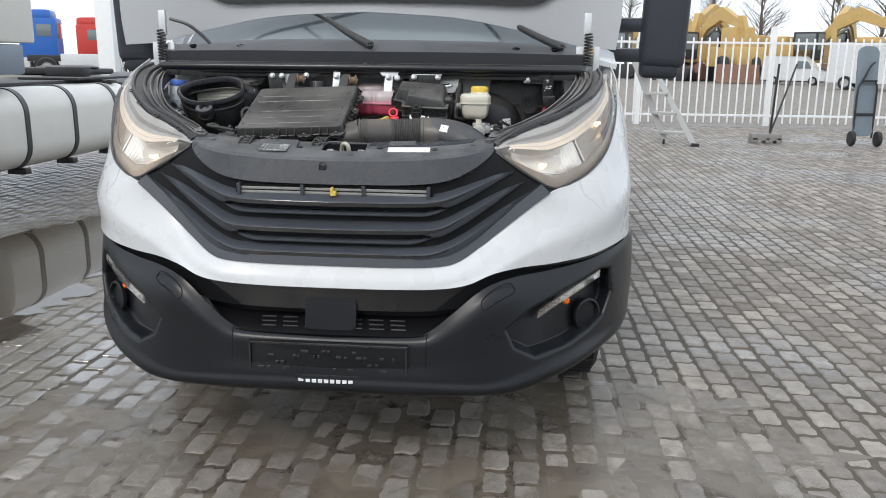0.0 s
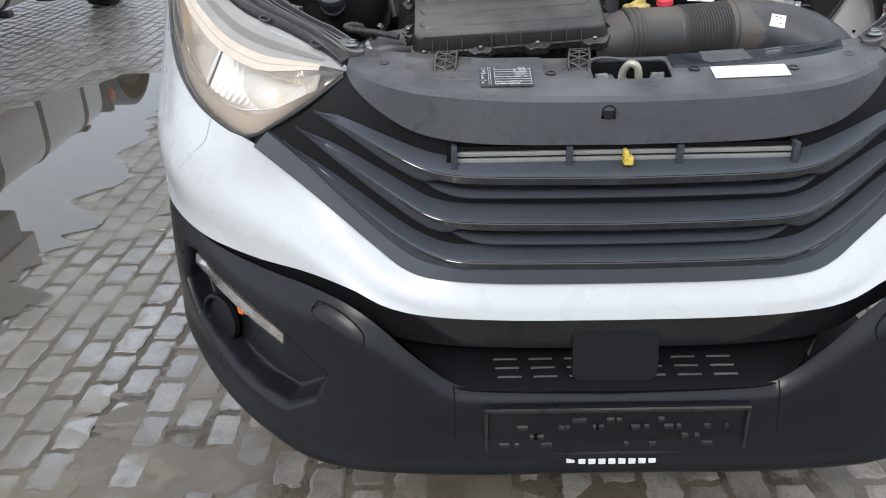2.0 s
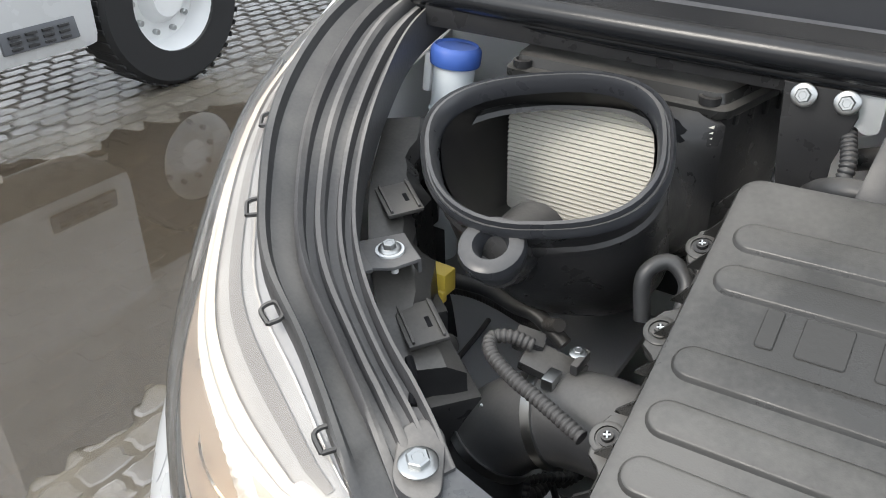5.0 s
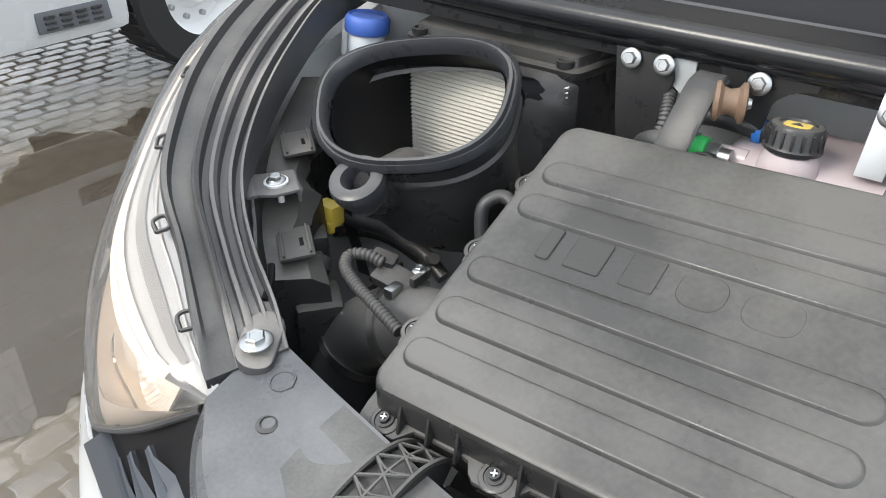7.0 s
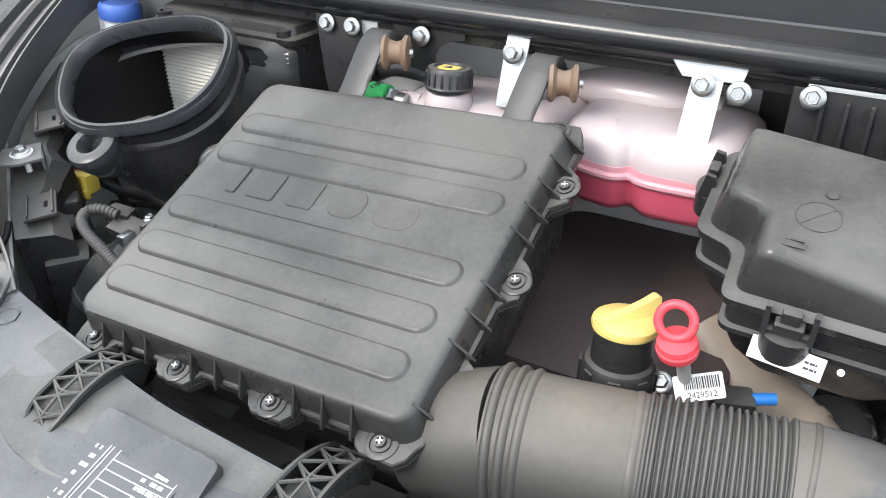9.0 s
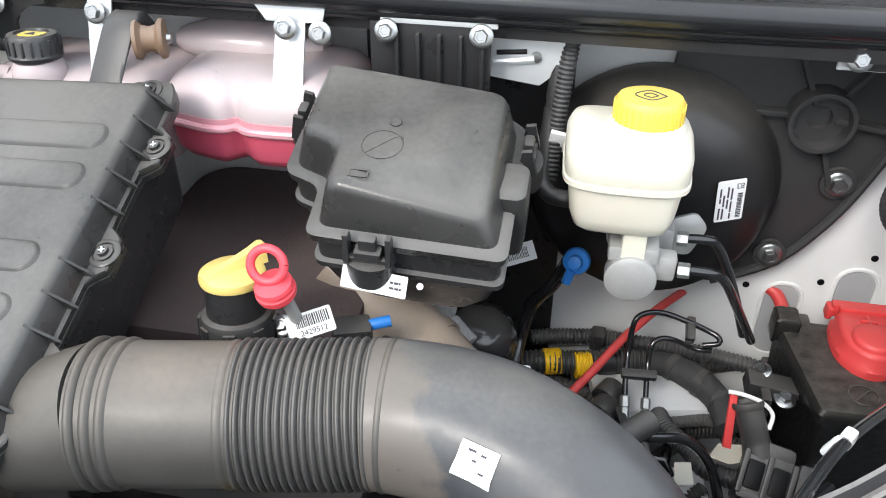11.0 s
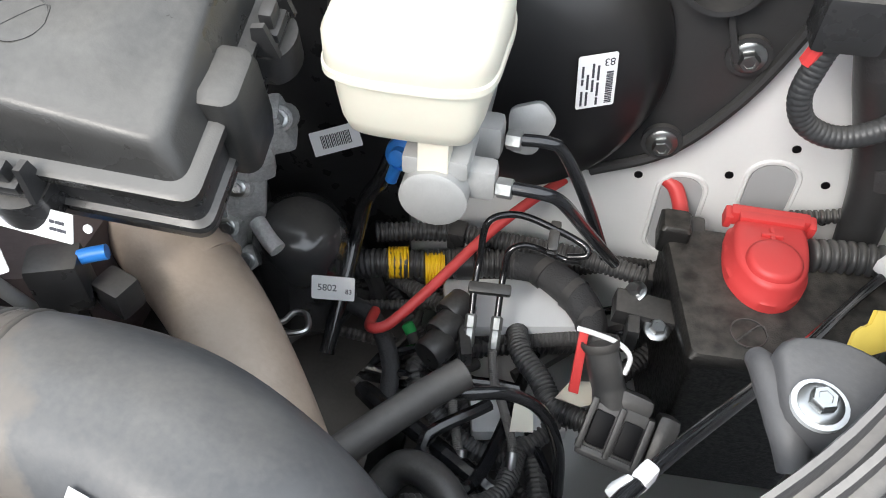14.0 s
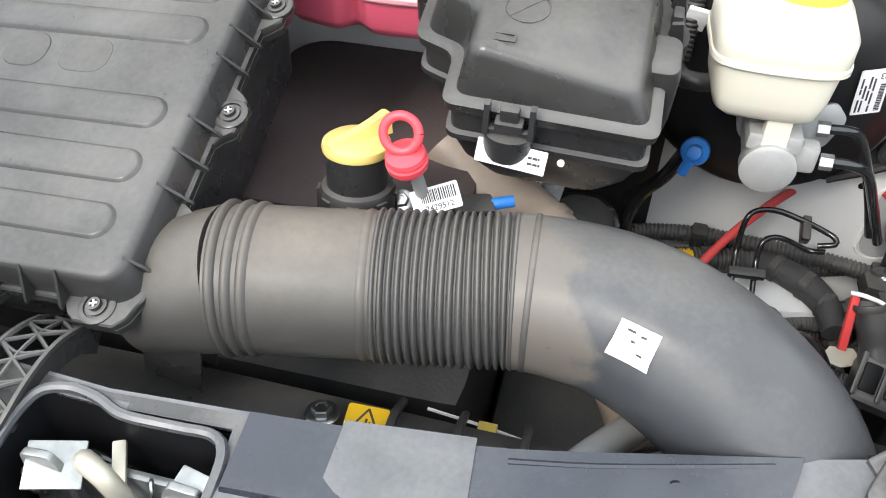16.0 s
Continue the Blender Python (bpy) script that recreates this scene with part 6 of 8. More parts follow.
cable("rubber_hose", [(.425, .365, .90), (.444, .398, .920), (.464, .404, .930), (.492, .392, .930), (.513, .367, .920), (.520, .33, .90)], .0165, M["rubber"], "thick black rubber hose low in the bay", "hose")
cable("corrugated_hose", [(.38, .655, .90), (.394, .645, .90), (.437, .625, .90), (.486, .596, .90), (.548, .594, .90), (.597, .602, .905), (.64, .60, .905)], .0090, M["weave"], "black hose in a braided sleeve", "hose", wave=(.004, .0008))
cable("corrugated_hose", [(.79, .70, 1.035), (.83, .705, 1.040), (.88, .70, 1.065), (.90, .68, 1.09)], .0060, M["rubber"], "thin corrugated black hose beside the battery box", "hose", wave=(.006, .002))
cable("corrugated_hose", [(.80, .64, 1.045), (.84, .645, 1.045), (.90, .64, 1.05)], .014, M["rubber"], "black cable sleeve leaving the battery box", "hose", wave=(.009, .003))
PA = [(.520, .548, 1.213), (.540, .549, 1.213), (.552, .551, 1.207), (.568, .553, 1.178), (.586, .556, 1.135), (.604, .560, 1.085)]
PB = [(.520, .500, 1.206), (.542, .500, 1.205), (.558, .506, 1.194), (.578, .523, 1.155), (.600, .545, 1.108), (.614, .560, 1.078)]
for p in (PA, PB):
    cable("brake_pipe", p, .0052, M["gloss"], "gloss black brake pipe", "pipe", n=10)
P1 = [(.489, .560, .955), (.487, .590, .980), (.488, .611, 1.000), (.490, .621, 1.035), (.501, .629, 1.045), (.525, .635, 1.045), (.557, .629, 1.040), (.580, .624, 1.034), (.592, .618, 1.031), (.593, .612, 1.026), (.575, .612, 1.020)]
P2 = [(.515, .566, .950), (.514, .590, .970), (.514, .607, .985), (.516, .619, 1.005), (.527, .625, 1.012), (.544, .627, 1.010), (.571, .627, 1.000), (.590, .622, 1.005)]
for p in (P1, P2):
    t = cable("brake_pipe", p, .0036, M["gloss"], "thin black brake pipe with a steel union", "pipe", n=10)
    part("union", lathe([(.0045, .010), (.0062, .008), (.0062, -.004), (.0050, -.005), (.0058, -.007), (.0058, -.020), (.0048, -.024)], up_at(p[0], Vector(p[1]) - Vector(p[0])), 6), M["latchz"], t, "steel union nut", 20)
for c, sz, rot in (((.559, .624, 1.032), (.011, .032, .016), 0), ((.503, .588, .980), (.044, .012, .012), 4)):
    single("pipe_clip", box(sz, pose(*c, 25, 0, rot), .003), M["plas"], "black plastic pipe clip", "clip", group="pipe clips")
M["braid"] = mat("steel_braid", (0.20, 0.19, 0.18), 0.40, 0.3, vary=0.3, grain=1.0, grain_scale=900, bump=0.5)
for p in ([(.4885, .550, .942), (.488, .545, .935), (.482, .519, .910), (.485, .491, .900), (.498, .454, .890), (.503, .442, .885), (.505, .425, .872)], [(.515, .556, .940), (.515, .548, .930), (.521, .528, .910), (.535, .503, .900), (.549, .472, .890), (.552, .452, .880), (.551, .419, .860)]):
    t = cable("braided_hose", p, .0046, M["braid"], "steel-braided flexible brake hose", "hose", wave=(.0022, .0004))
    part("end_fitting", lathe([(.0055, -.012), (.0060, -.009), (.0060, .006), (.0050, .01)], up_at(p[-2], Vector(p[-1]) - Vector(p[-2])), 14), M["steel"], t)
t = cable("coolant_pipe", [(.38, .30, 1.045), (.43, .352, 1.055), (.47, .395, 1.060), (.503, .428, 1.062)], .0135, M["plasd"], "grey dusty coolant pipe", "pipe")
part("thin_pipe", tube([(.496, .415, 1.052), (.508, .417, 1.05), (.542, .430, 1.040), (.572, .443, 1.0), (.592, .438, .95), (.599, .421, .90)], .0058, 10), M["gloss"], t)
M["canister"] = mat("canister_paint", (0.030, 0.031, 0.033), 0.20, vary=0.2, coat=0.5, dust=0.12, scale=40)
of = thing("oil_filter", "gloss black oil filter canister", "oil filter", (.297, .612, .89))
part("canister", join(lathe([(.049, -.13), (.050, -.05), (.051, -.032), (.049, -.014), (.040, .002), (.022, .010), (0, .012)], pose(.297, .606, 1.020), 36)), M["canister"], of, "domed gloss black canister")
part("base_ring", lathe([(.046, -.125), (.050, -.122), (.050, -.11), (.046, -.107)], pose(.297, .612, 1.0), 32), M["plas"], of)
ed_ = thing("exhaust_duct", "brown heat-stained duct below the fuse box", "duct", (.3, .42, 1.05))
part("pipe", tube([(.14, .54, 1.13), (.19, .511, 1.10), (.235, .48, 1.09), (.285, .44, 1.078), (.328, .395, 1.062), (.366, .350, 1.04), (.40, .305, 1.0), (.43, .26, .94)], [.041, .042, .043, .042, .041, .040, .039, .038], 26, 38), M["duct"], ed_)
part("flat_band", tube([(.255, .468, 1.0845), (.265, .462, 1.081)], .0445, 26), M["duct"], ed_)
t = cable("breather_hose", [(.40, .615, 1.12), (.385, .62, 1.08), (.362, .64, 1.03), (.350, .63, .98), (.345, .58, .94), (.34, .53, .90)], .0085, M["gloss"], "black breather hose with a paper tag", "hose")
tm = basis((.348, .552, .985), (.9, .1, 0), (0, .5, .85))
tg = part("tag", prism(rrect(.044, .025, .002), .0008, tm), M["paper"], t, "white numbered tag")
words(tg, tm @ pose(-.006, 0, .001), "5802", .010, M["print"])
words(tg, tm @ pose(.016, -.003, .001), "83", .007, M["print"])
single("servo_elbow", join(tube([(.405, .57, 1.235), (.39, .565, 1.236), (.372, .57, 1.238), (.365, .585, 1.25), (.366, .61, 1.30), (.37, .63, 1.36)], .0095, 12, 40)), M["plas"], "black vacuum elbow on the servo", "hose")
single("vacuum_tube", tube([(.37, .585, 1.245), (.372, .60, 1.28), (.375, .615, 1.33), (.38, .63, 1.39)], .0085, 12, 30, wave=(.005, .0012)), M["rubber"], "ribbed black vacuum tube with a white tag", "hose")
single("paper_tag", bx(.366, .388, .594, .60, 1.275, 1.30, .001, (20, 10, 0)), M["paper"], "folded white paper tag", "tag")
rng = random.Random(8)
for k in range(16):
    x0, y0 = rng.uniform(.30, .62), rng.uniform(.34, .66)
    pts = [(x0 + rng.uniform(-.08, .08) * i, y0 + rng.uniform(-.07, .07) * i, .90 - .02 * i + rng.uniform(-.04, .04)) for i in range(4)]
    cable("engine_cable", pts, rng.choice((.005, .007, .010)), (M["plasd"], M["rubber"], M["gloss"], M["plasd"])[k % 4], "dusty cable low in the engine bay", wave=(.006, .0015) if k % 2 else None, n=8)
for k in range(10):
    x0, y0 = rng.uniform(-.62, -.40), rng.uniform(.25, .55)
    pts = [(x0 + rng.uniform(-.07, .07) * i, y0 + rng.uniform(-.06, .06) * i, 1.02 - .02 * i + rng.uniform(-.05, .05)) for i in range(4)]
    cable("engine_cable", pts, rng.choice((.004, .006, .008)), M["rubber"], "black cable low in the engine bay", wave=(.006, .0015) if k % 2 else None, n=8)
ecst = thing("engine_casting", "rough cast aluminium housing", "casting", (.262, .60, 1.05))
part("block", join(box((.050, .06, .13), pose(.238, .612, 1.05, 6, 8, 24), .010), box((.044, .045, .05), pose(.262, .600, 1.11, 12, 0, 30), .010), box((.036, .05, .06), pose(.226, .585, 1.00, 22, 10, -10), .010), box((.030, .036, .05), pose(.286, .615, 1.135, 10, -14, 12), .008)), M["castalu"], ecst)
for x, y, z in ((.256, .574, 1.085), (.236, .572, 1.03), (.278, .590, 1.125), (.224, .560, 1.00), (.296, .606, 1.150), (.250, .570, .985)):
    b_ = part("boss", lathe([(.013, -.03), (.012, 0), (.009, .003)], up_at((x, y, z), (.15, -.8, .55)), 16), M["castalu"], ecst)
    part("bolt", bolt(Vector((x, y, z)) + Vector((.0004, -.0024, .0016)), (.15, -.8, .55), .0055, .005), M["steel"], b_)
for k in range(5):
    part("rib", box((.004, .04, .06), pose(.222 + .012 * k, .580 + .006 * k, 1.055 + .012 * k, 20, 6, 20), .0015), M["castalu"], ecst)
part("spigot", tube([(.268, .575, 1.04), (.284, .560, 1.035), (.296, .552, 1.03)], .009, 12), M["castalu"], ecst)
single("wiring_carrier", join(box((.16, .07, .02), pose(.53, .625, .912, 0, 0, 12), .006), box((.10, .05, .02), pose(.55, .52, .86, 0, 0, 12), .006)), M["bay"], "pale painted carrier below the wiring", "bracket")
single("fuse_connector", join(box((.04, .03, .05), pose(.20, .39, 1.15, 0, 0, 20), .006), box((.03, .025, .03), pose(.235, .40, 1.13, 0, 0, -20), .005)), M["plas"], "black electrical connector below the fuse box", "connector")
single("blue_tube", tube([(.205, .395, 1.165), (.222, .40, 1.17), (.236, .405, 1.172)], .006, 10), M["blue"], "short blue tube beside the dipstick", "tube")
single("green_plug", lathe([(.006, 0), (.007, .002), (.007, .012), (.004, .014)], up_at((.421, .584, .886), (-.6, .6, .5)), 14), M["green"], "small green plug on a black hose", "plug")

cc = thing("cable_clip", "black three-lobed cable clip", "clip", (.470, .562, .94))
for k in range(3):
    part("lobe", xf(lathe([(.016, -.014), (.0175, -.012), (.0175, .012), (.016, .014)], Matrix()), pose(.470 - .006 * k, .583 - .024 * k, .945 - .004 * k, 0, 90, 60)), M["plas"], cc)
part("spine", box((.012, .075, .022), pose(.482, .560, .940, 0, 0, 15), .003), M["plas"], cc)
wr_ = thing("wire_loop", "bent steel wire loop beside the oil filter", "clip", (.30, .52, .96))
part("wire", tube([(.290, .512, .965), (.305, .515, .965), (.313, .528, .966), (.326, .527, .966), (.331, .510, .965), (.312, .502, .964), (.290, .503, .962)], .0032, 8, 50), M["steel"], wr_)

# large plug with red lever at the wing
pl = thing("wiring_plug", "black wiring plug with a red locking lever", "plug", (.62, .44, 1.0))
part("neck", tube([(.614, .499, 1.034), (.619, .492, 1.020), (.627, .482, 1.000), (.633, .474, .985)], [.0150, .0160, .0150, .0185], 18), M["rubber"], pl)
part("cuff", lathe([(.0160, -.004), (.0178, .0), (.0170, .004), (.0150, .004), (.0140, -.002), (.010, -.006), (0, -.006)], up_at((.613, .500, 1.036), (-.25, .5, .8)), 20), M["plasd"], pl)
pm = pose(.641, .458, .966, 38, 6, -12)
body = part("body", join(box((.056, .052, .046), pm, .008), box((.044, .020, .040), pm @ pose(0, .030, .002), .008), box((.060, .010, .050), pm @ pose(0, -.024, 0), .004)), M["pedal"], pl, "ribbed plug body")
for dx in (-.016, .010):
    part("window", box((.018, .032, .004), pm @ pose(dx, -.001, .0228), .003), M["void"], body)
for dx in (-.0285, -.003, .0225):
    part("body_rib", box((.006, .048, .006), pm @ pose(dx, 0, .0245), .002), M["pedal"], body)
part("side_case", box((.022, .056, .036), pm @ pose(.040, .004, -.010), .008), M["plas"], pl)
part("lever", prism([(-.004, -.030), (.005, -.032), (.007, .030), (-.001, .032)], .006, basis((.595, .494, 1.015), (1, .1, 0), (0, .48, 1)), .001), M["red"], pl, "red locking lever")
single("tape_scrap", prism([(-.025, -.008), (.0, -.014), (.03, -.004), (.018, .012), (-.01, .010)], .002, pose(.606, .498, .958, 20, 10, 10)), M["cream"], "torn scrap of cream masking tape", "tape")
single("tape_scrap", prism([(-.012, -.012), (.01, -.014), (.012, .012), (-.006, .014)], .002, pose(.555, .464, .95, 20, -10, 10)), M["cream"], "torn scrap of cream masking tape", "tape")
# sensor under the rail and its looped cable
se = thing("pressure_sensor", "black pressure sensor with white print and a looped cable", "sensor", (0.743, 0.620, 1.357))
part("body", join(box((.042, .022, .10), pose(0.733, 0.615, 1.362, 4, 0, 2), .004), box((.050, .034, .045), pose(0.738, 0.612, 1.312, 4, 0, 2), .006)), M["plas"], se)
bars(se, basis((0.733, 0.604, 1.377), (1, 0, 0), (0, .07, 1)), .03, .05, 6, M["paper"], 31, .7)
words(se, basis((0.727, 0.603, 1.370), (1, 0, 0), (0, .07, 1)), "12V", .008, M["paper"])
part("red_wires", tube([(0.725, 0.610, 1.289), (0.723, 0.610, 1.282), (0.721, 0.612, 1.272)], .007, 8), M["red"], se)
part("cable", tube([(0.733, 0.612, 1.297), (0.728, 0.612, 1.272), (0.725, 0.610, 1.242), (0.738, 0.610, 1.217), (0.768, 0.610, 1.209), (0.803, 0.615, 1.227), (0.823, 0.630, 1.267), (0.818, 0.640, 1.317)], .0092, 12, 60, wave=(.005, .0004)), M["rubber"], se)
tk = thing("cable_loom", "thick cable loom wrapped in black cloth tape", "cable", (.80, .70, 1.1))
part("sleeve", tube([(.765, .70, 1.42), (.780, .70, 1.33), (.790, .70, 1.28), (.812, .70, 1.22), (.834, .70, 1.154), (.853, .70, 1.083), (.866, .70, .98)], [.026, .028, .025, .027, .023, .022, .02], 14, 40), M["pedal"], tk)
for z0 in (1.34, 1.235, 1.12):
    part("tape_wrap", tube([(.80 - .40 * (z0 - 1.25), .70, z0 + .012), (.808 - .40 * (z0 - 1.25), .70, z0 - .012)], .0285, 14), M["cloth"], tk)
single("corrugated_hose", tube([(.93, .62, 1.24), (.915, .63, 1.14), (.905, .64, 1.05), (.90, .65, .95)], .020, 12, 30, wave=(.012, .003)), M["pedal"], "ribbed black hose beside the inner wing", "hose")
st = thing("bonnet_stay", "black steel bonnet stay with a white clip", "stay", (.6, .25, 1.17))
part("rod", tube([(.555, .165, 1.262), (.62, .275, 1.222), (.715, .403, 1.165), (.83, .580, 1.055), (.872, .628, 1.060), (.915, .672, 1.085)], .0048, 10, 30), M["gloss"], st)
part("clip", join(box((.014, .010, .014), pose(.622, .278, 1.222, 0, 0, 55), .003), box((.010, .012, .020), pose(.612, .270, 1.218, 20, 0, 55), .003)), M["paper"], st, "white plastic clip")
part("clip", join(box((.016, .018, .014), pose(.864, .624, 1.061, 0, 0, 45), .003), box((.012, .012, .024), pose(.882, .618, 1.055, 20, 0, 45), .003)), M["paper"], st, "white plastic clip")
single("yellow_tab", prism([(-.016, -.008), (-.004, -.014), (.010, -.012), (.012, .002), (.017, .012), (.006, .014), (.002, .005), (-.004, .005), (-.010, .002)], .004, pose(.757, .410, 1.212, 40, 0, 20), .001), M["yellow"], "yellow plastic tab beside the lamp", "tab")

# fan shroud and sticker before the engine
fs = thing("fan_shroud", "black radiator fan shroud with an orange warning sticker", "fan shroud", (.1, .2, 1.0))
part("shroud", loft([[Vector((x, .165 + dy, 1.075 + dz - .02 * abs(x))) for dy, dz in ((-.04, -.03), (-.03, 0), (.02, .012), (.05, 0), (.06, -.06))] for x in np.linspace(-.36, .36, 17)]), M["plas"], fs)
for x in (.18, .235, .29):
    part("strap", tube([(x, .125, 1.05), (x, .14, 1.083), (x, .185, 1.097), (x, .22, 1.08)], .004, 6), M["plas"], fs)
ym = basis((.158, .183, 1.0895), (1, .05, -.05), (0, 1, .2))
ys = part("warning_sticker", prism(rrect(.036, .030, .003), .001, ym), M["tape"], fs, "orange fan warning sticker")
part("sign", join(*[xf(tube([p, q], .0011, 5), ym @ pose(0, 0, .001)) for p, q in (((-.013, -.010, 0), (.013, -.010, 0)), ((.013, -.010, 0), (0, .012, 0)), ((0, .012, 0), (-.013, -.010, 0)), ((-.004, -.004, 0), (.004, 0, 0)), ((0, -.006, 0), (0, .003, 0)))]), M["print"], ys)
for p in ((.122, .178, 1.096), (-.16, .175, 1.09)):
    part("bolt", bolt(p, (0, .1, 1), .009, .009), M["steel"], fs)
single("silver_pipe", join(tube([(.30, .13, 1.09), (.33, .175, 1.10), (.375, .235, 1.09), (.40, .27, 1.06)], .0135, 16), lathe([(.016, 0), (.016, .012)], up_at((.318, .158, 1.097), (.5, .7, .1)), 16)), M["alu"], "silver cooling pipe with a black clamp", "pipe")
single("air_tube", tube([(.35, .22, 1.01), (.42, .26, 1.01), (.50, .27, 1.0), (.55, .22, .97)], .028, 18), M["gloss"], "gloss black air tube below the elbow", "hose")
single("string", tube([(.20, .225, 1.07), (.25, .23, 1.055), (.30, .225, 1.05)], .0016, 6), M["paper"], "thin white cord with a yellow tag", "cord")
single("yellow_tag", bx(.245, .262, .222, .232, 1.05, 1.06, .001), M["yellow"], "small yellow tag on a cord", "tag")
# hexagon moulded in the corner
part("moulded_hexagon", xf(tube([(.012 * math.cos(radians(60 * k)), .012 * math.sin(radians(60 * k)), 0) for k in range(7)], .0009, 6, 36), up_at((-.485, .128, 1.1945), (0, -.15, 1))), M["panel"], cover)
# pressed plate on the lock carrier
M["navy"] = mat("navy_paint", (0.012, 0.016, 0.025), 0.14, vary=0.3, coat=0.4, bump=0.02, dust=0.15, scale=26, smudge=0.25, dust_col=(0.33, 0.325, 0.31))
X_RE = [(.106, .101, 1.1845), (.16, .105, 1.1845), (.27, .113, 1.1865), (.40, .136, 1.1935), (.47, .149, 1.1975)]
X_FR = [(.106, .052, 1.1745), (.20, .057, 1.1770), (.30, .068, 1.1825), (.40, .088, 1.1895), (.458, .112, 1.1930)]
xm = part("cross_member", sheet(rows_between([[(x, y + .004, z - .012) for x, y, z in X_RE], X_RE, X_FR, [(x, y - .003, z - .008) for x, y, z in X_FR]], 4), 40, .003), M["navy"], van, "glossy navy painted cross-member with dusty smears", 20)
for x, y, z in ((.135, .078, 1.181), (.300, .095, 1.1865), (.392, .112, 1.1925)):
    part("hole", lathe([(.0062, 0), (.0062, .001), (.005, .0012), (0, .0006)], up_at((x, y, z), (0, -.2, 1)), 18), M["void"], xm)
part("bead", tube([(.285, .108, 1.1880), (.34, .117, 1.1905), (.40, .130, 1.1940), (.452, .142, 1.1970)], .0028, 8, 24), M["navy"], xm)
pp = part("pressed_plate", sheet([[(.172, .112, 1.1870), (.21, .115, 1.1880), (.262, .119, 1.1895)], [(.170, .060, 1.1765), (.21, .062, 1.1785), (.266, .066, 1.1815)]], 8, .003), M["panel"], cover)
part("plate_hole", lathe([(.0095, 0), (.0095, .002), (.008, .002), (0, .001)], up_at((.222, .098, 1.1855), (0, -.2, 1)), 20), M["void"], pp)

# ---- left side of the bay ----
ind = thing("air_intake_duct", "black air intake funnel with a rubber rim and pleated filter", "air duct", (-.6, .45, 1.2))


RC, RA, RB = Vector((-.598, .455, 1.340)), Vector((.115, .040, .020)), Vector((-.050, .083, .040))
RN = RA.cross(RB).normalized()


def oval(k, up=0.0, back=0.0):
    """The funnel's rim, k times its size, lifted along its normal; back: how far it has turned into the filter's frame."""
    pts = []
    for i in range(44):
        t_ = 2 * math.pi * i / 44
        c, s_ = math.cos(t_), math.sin(t_)
        c, s_ = abs(c) ** .78 * (1 if c >= 0 else -1), abs(s_) ** .78 * (1 if s_ >= 0 else -1)
        p = RC + RA * (k * c * (1 + .10 * s_)) + RB * (k * s_) + RN * up
        e = max(abs(c), abs(s_))
        q = Vector((-.592 + .128 * k * c / e, .606, 1.258 + .092 * k * s_ / e))
        pts.append(p.lerp(q, back))
    return pts


part("rim", loft([oval(.95, -.022), oval(.98, -.012), oval(1.045, -.006), oval(1.05, 0), oval(1.03, .006), oval(1.005, .002), oval(.99, .002), oval(.98, .008), oval(.95, .009), oval(.92, .004), oval(.905, -.006), oval(.90, -.014)], True, False), M["rimrub"], ind, "grey-black rubber rim")
part("funnel", loft([oval(.99, -.014), oval(.97, -.030), oval(1.0, -.034), oval(1.0, -.040), oval(.96, -.044), oval(.97, -.04, .4), oval(1.0, 0, .8), oval(1.04, 0, .98)], True, False), M["plas"], ind)
def belly(k, drop, back):
    return [p + Vector((.006 * drop / .05, back, -drop)) for p in oval(k, -.042)]


part("funnel_belly", loft([(b[20:] + b[:3]) for b in (belly(.985, 0, 0), belly(.97, .03, .01), belly(.93, .07, .03), belly(.85, .11, .055), belly(.70, .14, .075))], False), M["plas"], ind)
# same plastic as the funnel, darkened in colour for the shade inside
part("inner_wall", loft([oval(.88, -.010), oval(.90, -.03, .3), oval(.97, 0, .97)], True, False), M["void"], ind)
pf = part("filter_panel", bx(-.718, -.468, .600, .606, 1.175, 1.345), M["filter"], ind, "off-white pleated paper filter")
for k in range(28):
    z = 1.178 + .006 * k
    part("pleat", loft([[Vector((x, .600 - e, z + d)) for d, e in ((0, 0), (.003, .005), (.006, 0))] for x in (-.716, -.470)]), M["filter"], pf)
bossm = up_at((-.594, .352, 1.279), (.05, -.55, 1))
part("grommet", lathe([(.026, -.03), (.033, -.012), (.034, -.004), (.032, .003), (.026, .006), (.018, .005), (.0145, -.004), (.0135, -.02), (0, -.022)], bossm, 30), M["rimrub"], ind, "round rubber grommet")
part("grommet_seat", tube([(-.594, .36, 1.262), (-.596, .40, 1.25), (-.598, .45, 1.24)], [.030, .034, .04], 18), M["plas"], ind)
ib = thing("intake_box", "dusty black intake box bolted beside the bulkhead", "intake box", (-.58, .65, 1.25))
IB = [(-.722, .604), (-.464, .602), (-.418, .735), (-.722, .735)]
up = Matrix(((1, 0, 0, 0), (0, 1, 0, 0), (0, .10, 1, -.06), (0, 0, 0, 1)))
part("case", poly_loft(IB, ((-.004, .012, 1.12), (-.001, .012, 1.352)), up), M["plas"], ib)
part("lid", poly_loft(IB, ((.004, .012, 1.352), (.005, .012, 1.354), (.005, .012, 1.362), (.002, .012, 1.364), (-.003, .012, 1.365), (-.006, .012, 1.376), (-.012, .012, 1.379), (-.02, .01, 1.380)), up), M["abox"], ib, "dusty clipped lid")
for k in range(5):
    part("lid_clip", box((.004, .007, .022), pose(-.456 + .009 * k, .625 + .025 * k, 1.352, 0, 0, -20), .001), M["plas"], ib)
for x, y in ((-.706, .612), (-.482, .612)):
    part("screw", join(lathe([(.012, 0), (.012, .008), (.009, .009), (.008, .004), (0, .004)], pose(x, y - .004, 1.365), 18)), M["plas"], ib)
